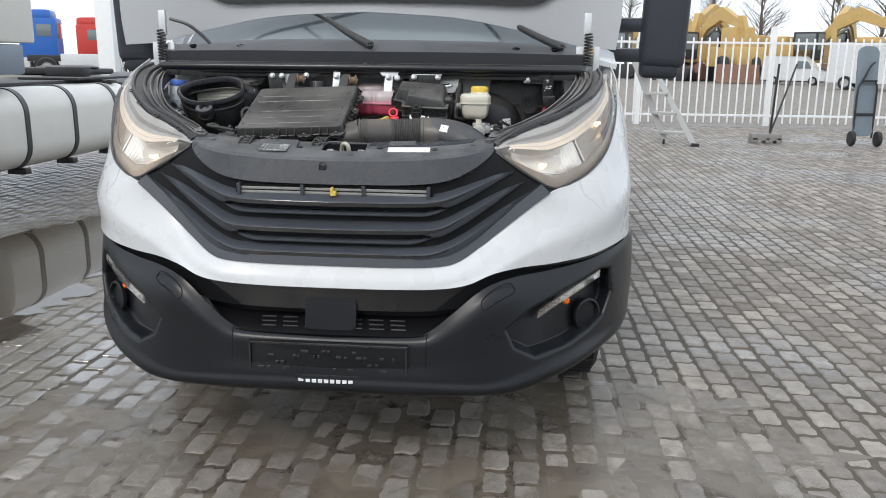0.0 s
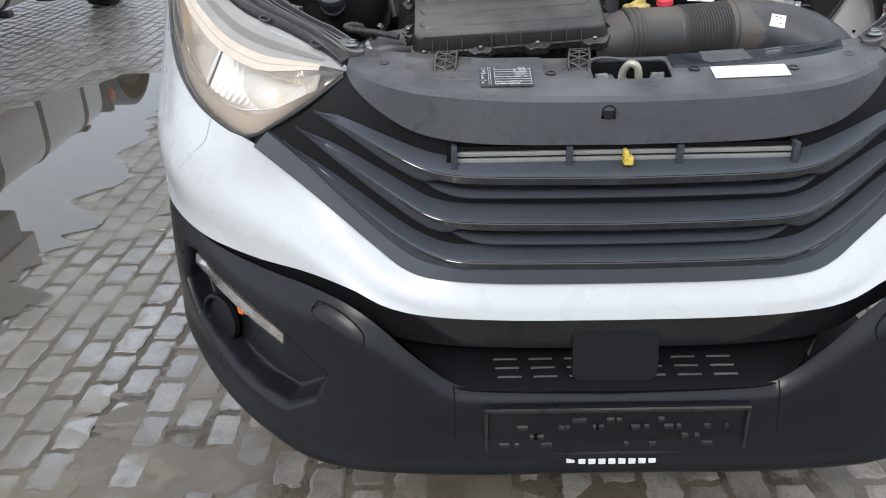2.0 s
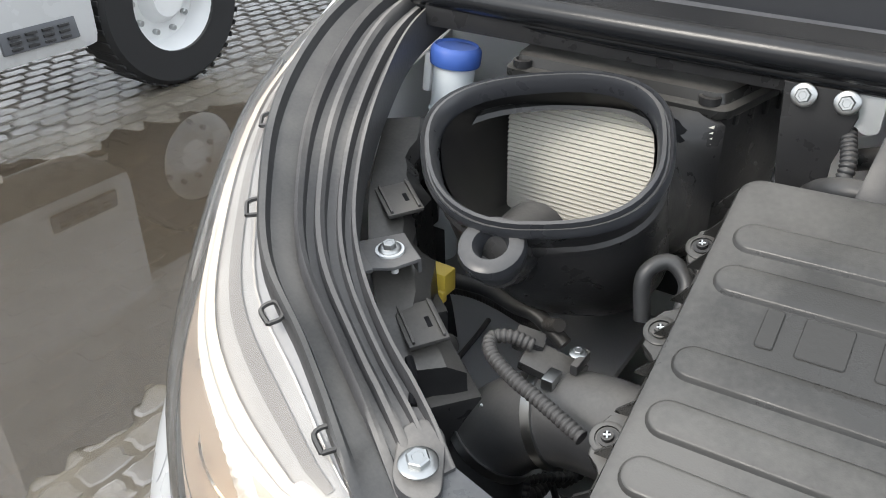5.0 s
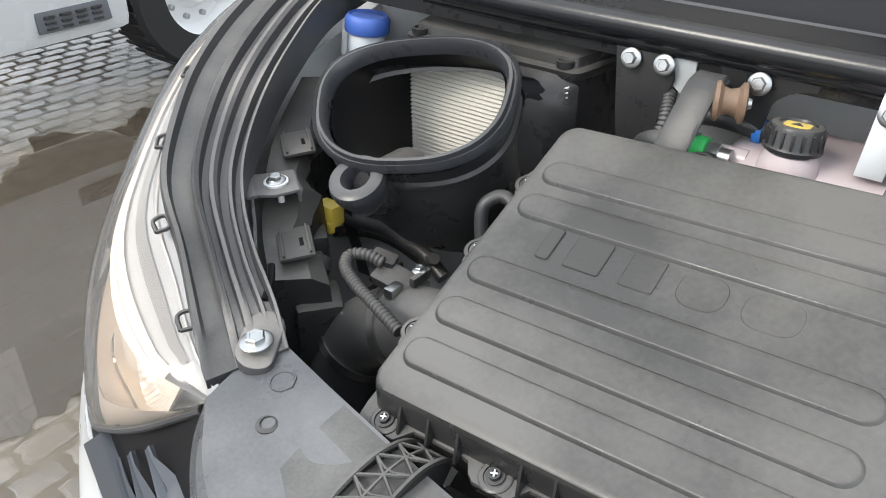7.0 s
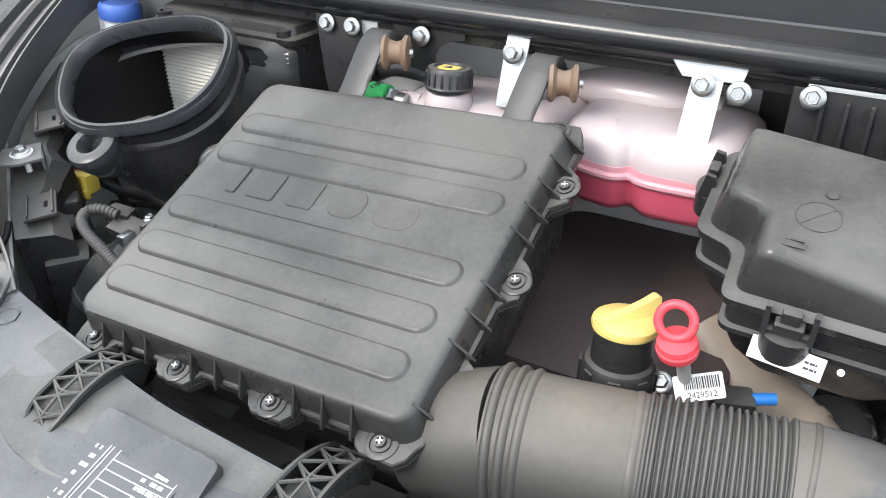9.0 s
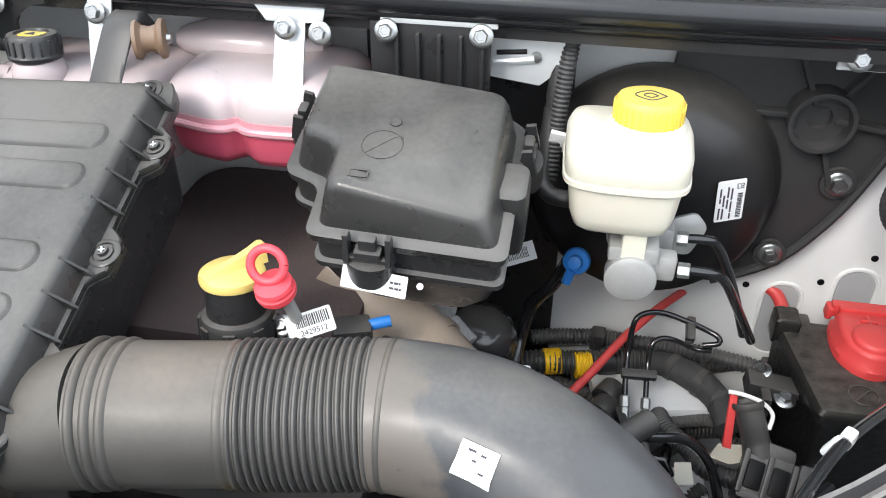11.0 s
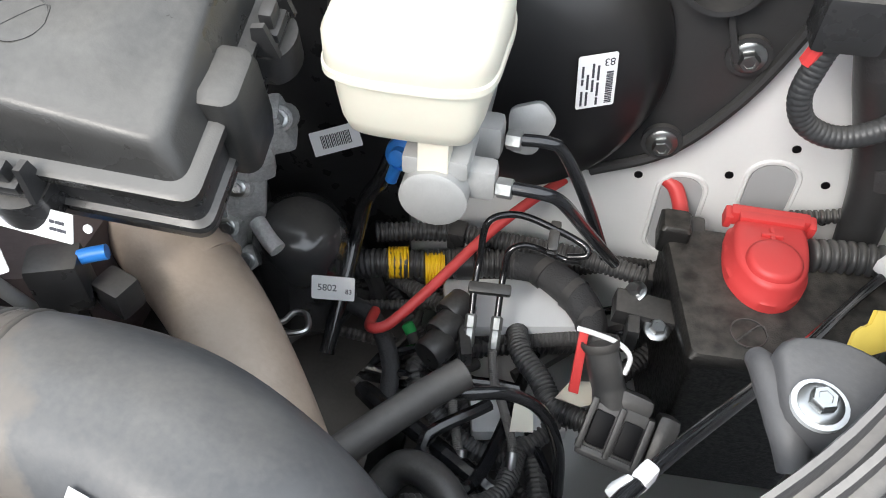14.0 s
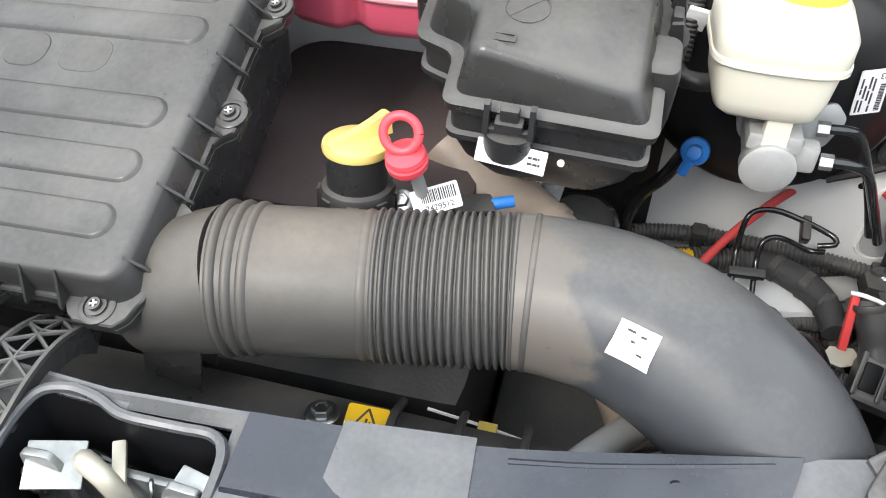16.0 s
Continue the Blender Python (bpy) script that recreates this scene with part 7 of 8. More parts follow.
wb = thing("washer_filler", "translucent washer bottle neck with a blue cap", "washer bottle", (-.80, .60, 1.2))
wm = pose(-.799, .600, 1.335, -4, 4)
part("neck", lathe([(.030, -.25), (.026, -.2), (.025, -.10), (.027, -.06), (.026, -.02), (.026, .02), (.029, .022)], wm, 26), M["bottle"], wb)
for k in range(9):
    part("bellow_ring", lathe([(.026, 0), (.028, .002), (.028, .004), (.026, .006)], wm @ pose(0, 0, -.12 + .0095 * k), 24), M["bottle"], wb)
part("cap", lathe([(.031, .018), (.032, .022), (.032, .036), (.029, .040), (.027, .042), (.025, .039), (0, .039)], wm, 28), M["dblue"], wb, "dark blue flip cap")
part("hinge", box((.012, .02, .05), wm @ pose(-.034, 0, .0), .004), M["paper"], wb)
ih = thing("intake_hose", "black rubber intake hose held by steel band clamps", "hose", (-.5, .3, 1.1))
HX = [(-.40, .300, 1.165), (-.45, .308, 1.16), (-.50, .308, 1.145), (-.545, .30, 1.11), (-.565, .285, 1.05), (-.56, .28, .97)]
hl = smoothed(HX, 41)
part("hose", tube(HX, [.047, .046, .046, .047, .050, .050], 24, 40), M["rubber"], ih)
for k in (13, 23):
    d = (hl[k + 1] - hl[k - 1]).normalized()
    cl_ = part("band_clamp", tube([hl[k] - d * .005, hl[k] + d * .005], .0492, 28), M["steel"], ih, "steel band clamp")
    part("clamp_screw", box((.012, .02, .012), Matrix.Translation(hl[k] + Vector((0, -.01, .052))), .002), M["steel"], cl_)
part("sensor", join(box((.06, .034, .012), pose(-.505, .318, 1.196, 10, 15, 10), .004), box((.03, .024, .016), pose(-.535, .326, 1.208, 0, 15, 20), .005), box((.008, .03, .012), pose(-.482, .325, 1.207), .003)), M["plas"], ih)
part("sensor_screw", bolt((-.487, .330, 1.212), (0, -.1, 1), .005, .005), M["steel"], ih)
part("sensor_cable", tube([(-.525, .315, 1.214), (-.545, .309, 1.220), (-.560, .299, 1.218), (-.549, .281, 1.216), (-.519, .265, 1.214), (-.487, .254, 1.212), (-.440, .240, 1.205)], .0058, 12, 70, wave=(.0052, .0013)), M["plasd"], ih)
single("vacuum_hose", tube([(-.455, .40, 1.22), (-.462, .41, 1.262), (-.445, .425, 1.275), (-.425, .42, 1.262), (-.42, .40, 1.24)], .008, 10, 30), M["rubber"], "small black looped hose", "hose")
single("yellow_connector", join(bx(-.695, -.664, .378, .400, 1.178, 1.206, .003), bx(-.672, -.664, .374, .382, 1.172, 1.186, .002)), M["yellow"], "yellow plastic connector clip", "clip")
single("red_connector", bx(-.7065, -.6955, .374, .398, 1.156, 1.204, .004), M["red"], "red connector housing on a black cable", "connector")
# bay paint lying in shade, with that shade put into its colour
part("wing_ledge", bx(-.88, -.53, .23, .725, .985, 1.0, .006), M["bayshade"], van, "painted ledge of the inner wing in a shaded grey")
single("black_strap", loft([[Vector((x + a, y, z)) for a in (-.012, .012)] for x, y, z in smoothed([(-.738, .47, 1.20), (-.742, .48, 1.13), (-.745, .50, 1.07), (-.75, .52, 1.005)], 12)], False), M["rubber"], "flat black rubber strap", "strap")
single("black_cable", tube([(-.76, .47, 1.14), (-.73, .488, 1.12), (-.68, .494, 1.12), (-.632, .482, 1.12), (-.602, .479, 1.12), (-.56, .47, 1.10)], .010, 12, 30), M["rubber"], "thick black cable below the air funnel", "cable")
single("corrugated_cable", tube([(-.79, .50, 1.075), (-.755, .517, 1.08), (-.722, .528, 1.08), (-.678, .524, 1.08), (-.62, .50, 1.09), (-.56, .45, 1.14)], .007, 10, 60, wave=(.005, .001)), M["plasd"], "thin corrugated black cable", "cable")
lh = thing("lamp_housing", "black rear housing of the headlight", "lamp housing", (-.735, .39, 1.17))

SPINE = smoothed([(-.815, .520, 1.300), (-.765, .425, 1.270), (-.712, .352, 1.243), (-.655, .292, 1.214), (-.600, .250, 1.190)], 25)
loops = []
for i, p in enumerate(SPINE):
    w = .030 + .010 * math.sin(i * .9) + .006 * (i % 3 == 0)
    nrm = Vector((.62, .78, 0))
    loops.append([p + Vector((-.02, -.015, .004)), p + nrm * (w * .5) + Vector((0, 0, .004)), p + nrm * w + Vector((0, 0, -.008)), p + nrm * (w + .006) + Vector((0, 0, -.11)), p + Vector((-.01, -.01, -.12))])
part("case", loft(loops), M["plas"], lh, "", 25)
for (x, y, z, rz) in ((-.737, .398, 1.268, -38), (-.630, .285, 1.214, -38)):
    tab = part("tab", box((.060, .040, .005), pose(x, y, z, 6, 4, rz), .002), M["plasd"], lh, "ribbed plastic tab with a slot")
    part("slot", box((.016, .005, .002), pose(x + .006, y + .004, z + .0025, 6, 4, rz), .0008), M["void"], tab)
    for k in (-1, 1):
        part("tab_rib", box((.056, .0025, .004), pose(x, y, z + .003, 6, 4, rz) @ pose(0, .015 * k, .001), .0006), M["plasd"], tab)
part("lower_case", box((.060, .055, .10), pose(-.598, .282, 1.110, 0, 0, -38), .008), M["plas"], lh)
part("connector", join(box((.038, .034, .050), pose(-.660, .340, 1.170, 0, 0, -38), .006), box((.030, .026, .036), pose(-.640, .318, 1.160, 0, 0, -38), .005), lathe([(.010, 0), (.010, .012), (.006, .014)], up_at((-.618, .306, 1.178), (.7, .2, .6)), 14)), M["plas"], lh, "black bulb connectors")

part("insulation", bx(.13, .385, .728, .738, .75, 1.395, .003), M["plas"], van, "black sound insulation on the bulkhead")
bail = thing("wire_bail", "white wire bail over the wiring plug", "clip", (.62, .48, 1.03))
part("wire", tube([(.591, .504, 1.048), (.605, .500, 1.050), (.627, .500, 1.042), (.640, .496, 1.030), (.638, .487, 1.016)], .0024, 8, 24), M["paper"], bail)

sb = thing("pressed_bracket", "pressed zinc bracket beside the brake servo", "bracket", (.34, .66, 1.36))
sbm = basis((0, .626, 0), (1, 0, 0), (0, 0, 1))
part("plate", prism([(.288, 1.412), (.377, 1.406), (.370, 1.356), (.350, 1.338), (.293, 1.345)], .004, sbm, .001), M["zinc"], sb)
part("swage", tube([(.300, .619, 1.363), (.325, .619, 1.366), (.343, .619, 1.369)], .0045, 8, 12), M["zinc"], sb)
part("swage", tube([(.300, .619, 1.392), (.330, .619, 1.391), (.362, .619, 1.396)], .0045, 8, 12), M["zinc"], sb)
part("slot", tube([(.303, .6225, 1.372), (.335, .6225, 1.375)], .003, 6, 8), M["void"], sb)
part("slot", tube([(.305, .6225, 1.3965), (.335, .6225, 1.3985)], .003, 6, 8), M["void"], sb)
part("rivet", lathe([(.006, 0), (.006, .003), (0, .004)], up_at((.345, .621, 1.370), (0, -1, 0)), 14), M["steel"], sb)
part("hole", lathe([(.008, 0), (.008, .001), (0, .001)], up_at((.352, .621, 1.3965), (0, -1, 0)), 16), M["void"], sb)


# ---- puddle beside the van ----
def blot(mid, wid, z, seed):
    """A flat patch with a ragged edge along a line."""
    left, right = [], []
    for k, p in enumerate(smoothed([(x, y, 0) for x, y in mid], 240)):
        i = k * 47 / 239
        w = float(np.interp(i / 47 * (len(wid) - 1), range(len(wid)), wid))
        n1 = noise.noise(Vector((i * .30, seed, 0))) * .35 + noise.noise(Vector((i * 1.1, seed + 5, 0))) * .14 + noise.noise(Vector((i * 3.4, seed + 7, 0))) * .05
        n2 = noise.noise(Vector((i * .30, seed + 9, 0))) * .35 + noise.noise(Vector((i * 1.1, seed + 3, 0))) * .14 + noise.noise(Vector((i * 3.4, seed + 1, 0))) * .05
        left.append(Vector((p.x - w * (1.0 + n1), p.y, z)))
        right.append(Vector((p.x + w * (1.0 + n2), p.y, z)))
    return loft([left, right], False)


def mud_material(low=0.40, high=0.60, least=0.12, name="wet_silt", base=(0.26, 0.225, 0.175), most=0.55, rough=0.22):
    """Wet silt that lies on the blocks in patches and lets them show between."""
    m = mat(name, base, rough, vary=0.3, scale=3, grain_scale=90, bump=0.15)
    n, l = m.node_tree.nodes, m.node_tree.links
    b = n["Principled BSDF"]
    geo, tex, mr = n.new("ShaderNodeNewGeometry"), n.new("ShaderNodeTexNoise"), n.new("ShaderNodeMapRange")
    tex.inputs["Scale"].default_value, tex.inputs["Detail"].default_value = 3.6, 12
    tex.inputs["Roughness"].default_value = 0.62
    mr.inputs["From Min"].default_value, mr.inputs["From Max"].default_value = low, high
    mr.inputs["To Min"].default_value, mr.inputs["To Max"].default_value = least, most
    l.new(geo.outputs["Position"], tex.inputs["Vector"])
    l.new(tex.outputs["Fac"], mr.inputs["Value"])
    l.new(mr.outputs[0], b.inputs["Alpha"])
    return m


M["water"] = glassy("puddle_water", (0.66, 0.55, 0.43), 0.010, 2.0, 0.30, (0.20, 0.165, 0.125))
M["mud"] = mud_material()
single("puddle", blot([(-2.35, .15), (-2.7, .8), (-3.0, 1.5), (-2.95, 2.6), (-2.9, 3.6), (-2.8, 4.9)], [.30, .80, .95, .72, .55, .15], .0044, 2), M["water"], "shallow brown puddle on the paving", "water", "structure")
single("mud", blot([(-1.6, -.6), (-2.1, .2), (-2.9, 1.2), (-3.2, 2.2), (-2.9, 3.6), (-2.8, 5.2)], [.25, .85, 1.5, 1.6, 1.1, .3], .0034, 7), M["mud"], "wet brown silt lying on the paving", "mud", "structure")
M["mud2"] = mud_material(0.49, 0.58, 0.0, "thin_silt")
single("mud", blot([(.1, -1.3), (.1, -.7), (.1, .1), (.1, .9)], [.7, 1.5, 1.6, 1.4], .0022, 13), M["mud2"], "thin brown mud smeared over the blocks", "mud", "structure")


M["mud3"] = mud_material(0.36, 0.46, 0.0, "joint_silt", (0.135, 0.112, 0.086), 1.0, 0.35)
single("mud", blot([(.3, -2.6), (.2, -1.6), (.1, -.7), (.1, .1), (.1, .9)], [1.2, 1.7, 1.9, 1.7, 1.4], -.0030, 21), M["mud3"], "dark wet silt filling the joints between the blocks", "mud", "structure")


# ---- tractor unit parked beside ----
trk = thing("tractor_unit", "white tractor unit with a cream fuel tank and grey mudguard", "truck", (-5.2, 5.0, 0))


def dloop(y, k=1.0):
    return [Vector((-4.62 + .36 * k * x, y, .73 + .40 * k * z)) for x, z in rrect(2.0, 2.0, .62, 8)]


tank = part("fuel_tank", loft([dloop(4.55, .90), dloop(4.57, .97), dloop(4.62, 1.0), dloop(7.30, 1.0), dloop(7.36, .97), dloop(7.38, .90)]), M["tank"], trk, "cream-white fuel tank with black straps")
for y in (5.05, 5.95, 6.9):
    part("strap", loft([[q + Vector((0, dy, 0)) for q in dloop(y, k)] for dy, k in ((-.04, 1.0), (-.038, 1.025), (.038, 1.025), (.04, 1.0))], True, False), M["rubber"], tank)
    part("strap_foot", bx(-4.5, -4.3, y - .05, y + .05, .28, .34, .01), M["plas"], tank)
part("filler_cap", join(lathe([(.06, 0), (.06, .04), (.04, .05)], pose(-4.45, 7.1, 1.12), 20), bx(-4.5, -4.38, 7.05, 7.2, 1.13, 1.17, .01)), M["plas"], tank)
part("chassis_rail", join(bx(-5.15, -5.05, 1.0, 9.6, .75, 1.05, .01), bx(-6.0, -5.9, 1.0, 9.6, .75, 1.05, .01)), M["dark"], trk)
part("deck", join(bx(-5.95, -4.7, 4.5, 7.6, 1.13, 1.17, .01), bx(-5.3, -4.55, 6.6, 7.9, 1.17, 1.20, .01)), M["dark"], trk)
part("coupling", join(bx(-5.9, -5.1, 7.4, 8.6, 1.2, 1.28, .03), bx(-5.8, -5.2, 7.2, 7.5, 1.22, 1.30, .02), lathe([(.35, 0), (.4, .04), (.3, .06)], pose(-5.5, 8.1, 1.26), 24), box((.5, .2, .12), pose(-5.0, 7.2, 1.26), .03)), M["dark"], trk, "black fifth-wheel coupling")


def truck_wheel(x, y, r=.50, w=.30, rim=M["wheelalu"], s=1, parent=trk):
    m = basis((x, y, r), (0, s, 0), (0, 0, 1))
    wh = part("wheel", lathe([(r * .58, -w / 2), (r * .62, -w / 2), (r * .93, -w / 2), (r * .985, -w / 2 + .03), (r, 0), (r * .985, w / 2 - .03), (r * .93, w / 2), (r * .62, w / 2), (r * .58, w / 2), (r * .58, -w / 2)], m, 44, False), M["tyre"], parent)
    part("rim", lathe([(r * .60, w / 2 - .005), (r * .57, w / 2 - .03), (r * .54, w / 2 - .12), (r * .50, w / 2 - .16), (r * .30, w / 2 - .15), (r * .26, w / 2 - .10), (r * .20, w / 2 - .06), (0, w / 2 - .06)], m, 36, False), rim, wh, "steel rim")
    for k in range(10):
        t_ = 2 * math.pi * k / 10
        part("wheel_nut", lathe([(.018, 0), (.018, .03), (.012, .035)], m @ pose(r * .40 * math.cos(t_), r * .40 * math.sin(t_), w / 2 - .155), 10), M["steel"], wh)
    for k in range(40):
        t_ = 2 * math.pi * k / 40
        part("tread_block", box((.03, w * .9, .012), m @ Matrix.Rotation(t_, 4, "Z") @ pose(r, 0, 0, 90, 0, 90), .003, 1), M["tyre"], wh)
    return wh


truck_wheel(-4.42, 8.40, .50, .30, M["zinc"])
truck_wheel(-4.36, 2.88, .50, .30, M["fence"])
arch = []
for k in range(21):
    t_ = radians(8 + 164 * k / 20)
    arch.append((8.45 + .66 * math.cos(t_), .58 + .66 * math.sin(t_)))
part("mudguard", loft([[Vector((x, y, z + dz)) for x, dz in ((-4.98, 0), (-4.30, 0), (-4.27, -.03), (-4.27, -.08), (-4.30, -.03), (-4.98, -.03))] for y, z in arch]), M["truckgrey"], trk, "dark grey plastic mudguard")
part("mud_apron", bx(-4.9, -4.3, 7.62, 7.75, .35, 1.12, .03), M["truckgrey"], trk)
part("marker_lamp", bx(-4.31, -4.27, 7.66, 7.74, .86, .98, .01), M["orange"], trk, "amber side marker lamp")
part("cab", join(bx(-6.6, -4.28, 2.0, 4.25, 1.15, 3.6, .10), bx(-6.6, -4.22, 1.2, 2.05, .75, 3.5, .12)), M["white"], trk, "white driver's cab")
part("side_fairing", bx(-4.75, -4.28, 4.0, 5.15, 1.27, 1.56, .03), M["bluegrey"], trk, "blue-grey side fairing")
part("cab_panel", bx(-4.8, -4.27, 4.2, 5.35, 1.575, 3.4, .03), M["tank"], trk)
part("step_panel", join(bx(-4.75, -4.20, .9, 2.36, .37, 1.25, .07)), M["white"], trk, "white step panel")
tread = part("step_tread", bx(-4.215, -4.185, 1.80, 2.22, .45, .56, .008, (0, -12, 0)), M["truckgrey"], trk, "grey ribbed step tread")
for k in range(4):
    for j in range(3):
        part("tread_bar", bx(-4.19, -4.172, 1.84 + .09 * k, 1.90 + .09 * k, .465 + .03 * j, .48 + .03 * j, .003, (0, -12, 0)), M["plas"], tread)
part("air_tank", xf(lathe([(.10, 0), (.14, .03), (.15, .08), (.15, .30), (.13, .33)], Matrix()), pose(-4.55, 4.45, .42, 90)), M["dark"], trk)


# ---- white steel fence ----
def fence(name, p0, p1, label, h=2.05):
    f = thing(name, label, "fence", p0, "boundary fence")
    a_, b_ = Vector(p0), Vector(p1)
    L = (b_ - a_).length
    d = (b_ - a_).normalized()
    yaw = math.degrees(math.atan2(d.y, d.x))
    n = int(L / .178)
    bar = join(box((.036, .026, h - .12), Matrix.Translation((0, 0, (h - .12) / 2 + .08)), .006, 1))
    me = None
    for k in range(n + 1):
        p = a_ + d * (L * k / n)
        if me is None:
            ob = part("bar", xf(bar, pose(*p, 0, 0, yaw)), M["fence"], f)
            me, first = ob.data, p
        else:
            ob = new("bar", me)
            ob.parent = f
            ob.matrix_parent_inverse = f.matrix_basis.inverted()
            ob.matrix_basis = Matrix.Translation(p - first)
    for z in (.26, h - .15):
        part("rail", box((L, .05, .05), pose(*((a_ + b_) / 2 + Vector((0, .03, z))), 0, 0, yaw), .006), M["fence"], f)
    for k in range(max(1, int(L / 3.0)) + 1):
        p = a_ + d * (L * k / max(1, int(L / 3.0)))
        part("post", box((.13, .10, h + .22), pose(p.x, p.y + .06, (h + .22) / 2, 0, 0, yaw), .008), M["fence"], f)
    return f


fence("steel_fence", (.45, 16.65, 0), (6.45, 16.9, 0), "white-painted steel bar fence along the yard")
fence("steel_fence", (6.45, 16.9, 0), (12.6, 17.1, 0), "white-painted steel bar fence along the yard")
fence("steel_fence", (-9.9, 18.2, 0), (.3, 17.2, 0), "white-painted steel bar fence along the yard")
gp = thing("gate_post", "tall white steel gate post", "gate post", (-8.7, 18.0, 0))
part("post", bx(-10.2, -9.75, 17.9, 18.2, 0, 3.2, .02), M["fence"], gp)

# ---- ladder, concrete foot with bars, handcart ----
ld = thing("step_ladder", "aluminium step ladder leaning on the fence", "ladder", (3.6, 12.3, 0))
for (x0, y0), (x1, y1) in (((3.80, 12.05), (2.98, 12.30)), ((3.36, 12.35), (2.72, 12.42))):
    part("stile", loft([[Vector((x0 + (x1 - x0) * t_ + a_, y0 + (y1 - y0) * t_ + b_, .02 + 1.43 * t_)) for a_, b_ in ((-.055, -.015), (.055, -.015), (.055, .015), (-.055, .015))] for t_ in (0, 1)]), M["alu"], ld)
for k in range(4):
    t_ = .14 + .24 * k
    xa, xb = 3.80 + (2.98 - 3.80) * t_, 3.36 + (2.72 - 3.36) * t_
    part("tread", box((abs(xa - xb) + .04, .16, .05), pose((xa + xb) / 2, 12.24, .02 + 1.43 * t_, 0, 0, -32), .006), M["alu"], ld)
part("rubber_foot", bx(3.74, 3.88, 11.98, 12.1, 0, .06, .01), M["plas"], ld)
part("castor", lathe([(.05, 0), (.05, .03)], basis((3.30, 12.35, .05), (0, 1, 0), (0, 0, 1)), 14), M["tyre"], ld)
ft = thing("fence_foot", "grey concrete fence foot holding two black bars", "concrete foot", (5.3, 13.2, 0))
part("block", join(bx(5.05, 5.60, 12.95, 13.2, .04, .17, .02), bx(5.05, 5.16, 12.95, 13.2, 0, .10, .01), bx(5.30, 5.38, 12.95, 13.2, 0, .10, .01), bx(5.5, 5.6, 12.95, 13.2, 0, .10, .01)), M["concrete"], ft)
part("bar", tube([(5.40, 13.08, .15), (5.45, 13.1, 1.45)], .022, 8), M["plas"], ft)
part("bar", tube([(5.38, 13.05, .12), (5.80, 13.2, 1.45)], .018, 8), M["plas"], ft)
hc = thing("hand_cart", "grey folding hand cart standing upright", "hand cart", (7.0, 12.8, 0))
part("panel", prism(rrect(.36, 1.60, .12), .05, pose(6.93, 12.85, .98, 84, 0, 0) @ pose(0, -.0, 0), .01), M["cart"], hc)
part("frame", join(tube([(6.77, 12.74, .15), (6.77, 12.76, 1.0), (6.83, 12.76, 1.15)], .018, 8), tube([(7.10, 12.74, .15), (7.10, 12.76, 1.0), (7.05, 12.76, 1.15)], .018, 8), bx(6.77, 7.1, 12.73, 12.77, .55, .60, .01), bx(6.80, 7.08, 12.73, 12.77, 1.15, 1.19, .01)), M["plas"], hc)
part("strap", tube([(6.80, 12.74, 1.12), (6.92, 12.72, 1.42), (7.0, 12.74, 1.50)], .02, 8), M["plas"], hc)
for x in (6.70, 7.16):
    part("wheel", lathe([(.05, 0), (.13, .0), (.14, .03), (.13, .07), (.05, .07)], basis((x, 12.70, .14), (0, 1, 0), (0, 0, 1)), 22), M["tyre"], hc)


# ---- beyond the fence ----
def parked_van(x, y, yaw, label, s=1.0):
    v = thing("parked_van", label, "van", (x, y, 0), "vans beyond the fence")
    m = pose(x, y, 0, 0, 0, yaw) @ Matrix.Scale(s, 4)
    prof = [(-.9, .35), (-1.0, .8), (-.85, 1.05), (-.2, 1.25), (.55, 2.05), (1.0, 2.35), (4.2, 2.4), (4.3, .35)]
    def side(xx, k):
        return [m @ Vector((xx, 1.6 + (py - 1.6) * k, pz)) for py, pz in prof]
    part("body", loft([side(-.96, .985), side(-1.0, 1.0), side(1.0, 1.0), side(.96, .985)]), M["white"], v)
    part("windscreen", loft([[m @ Vector((xx, py, pz)) for py, pz in ((-.14, 1.31), (.53, 2.02), (.56, 2.0), (-.10, 1.28))] for xx in (-.86, .86)]), M["glass"], v)
    part("side_window", loft([[m @ Vector((xx, py, pz)) for py, pz in ((.25, 1.35), (.65, 1.95), (1.5, 1.98), (1.5, 1.35))] for xx in (-1.012, 1.012)]), M["glass"], v)
    part("bumper", xf(box((1.96, .3, .42), Matrix.Translation((0, -.92, .55)), .08), m), M["bumper"], v)
    for sx in (-.62, .62):
        part("headlight", xf(box((.42, .2, .2), Matrix.Translation((sx, -.86, .98)), .05), m), M["chrome"], v)
    for sx in (-1, 1):
        for yy in (.15, 3.3):
            part("wheel", lathe([(.15, -.1), (.34, -.1), (.36, 0), (.34, .1), (.2, .1), (.17, .05), (0, .05)], m @ basis((sx * .92, yy, .36), (0, sx, 0), (0, 0, 1)), 24), M["tyre"], v)
            part("hub_cap", lathe([(.215, .104), (.17, .085), (0, .10)], m @ basis((sx * .92, yy, .36), (0, sx, 0), (0, 0, 1)), 20, False), M["wheelalu"], v)
    return v


parked_van(20.8, 55.0, 62, "small white van parked behind the fence", .80)
parked_van(22.5, 44.0, 48, "white delivery van parked behind the fence", 1.1)
parked_van(26.2, 44.5, 48, "white delivery van parked behind the fence", 1.1)


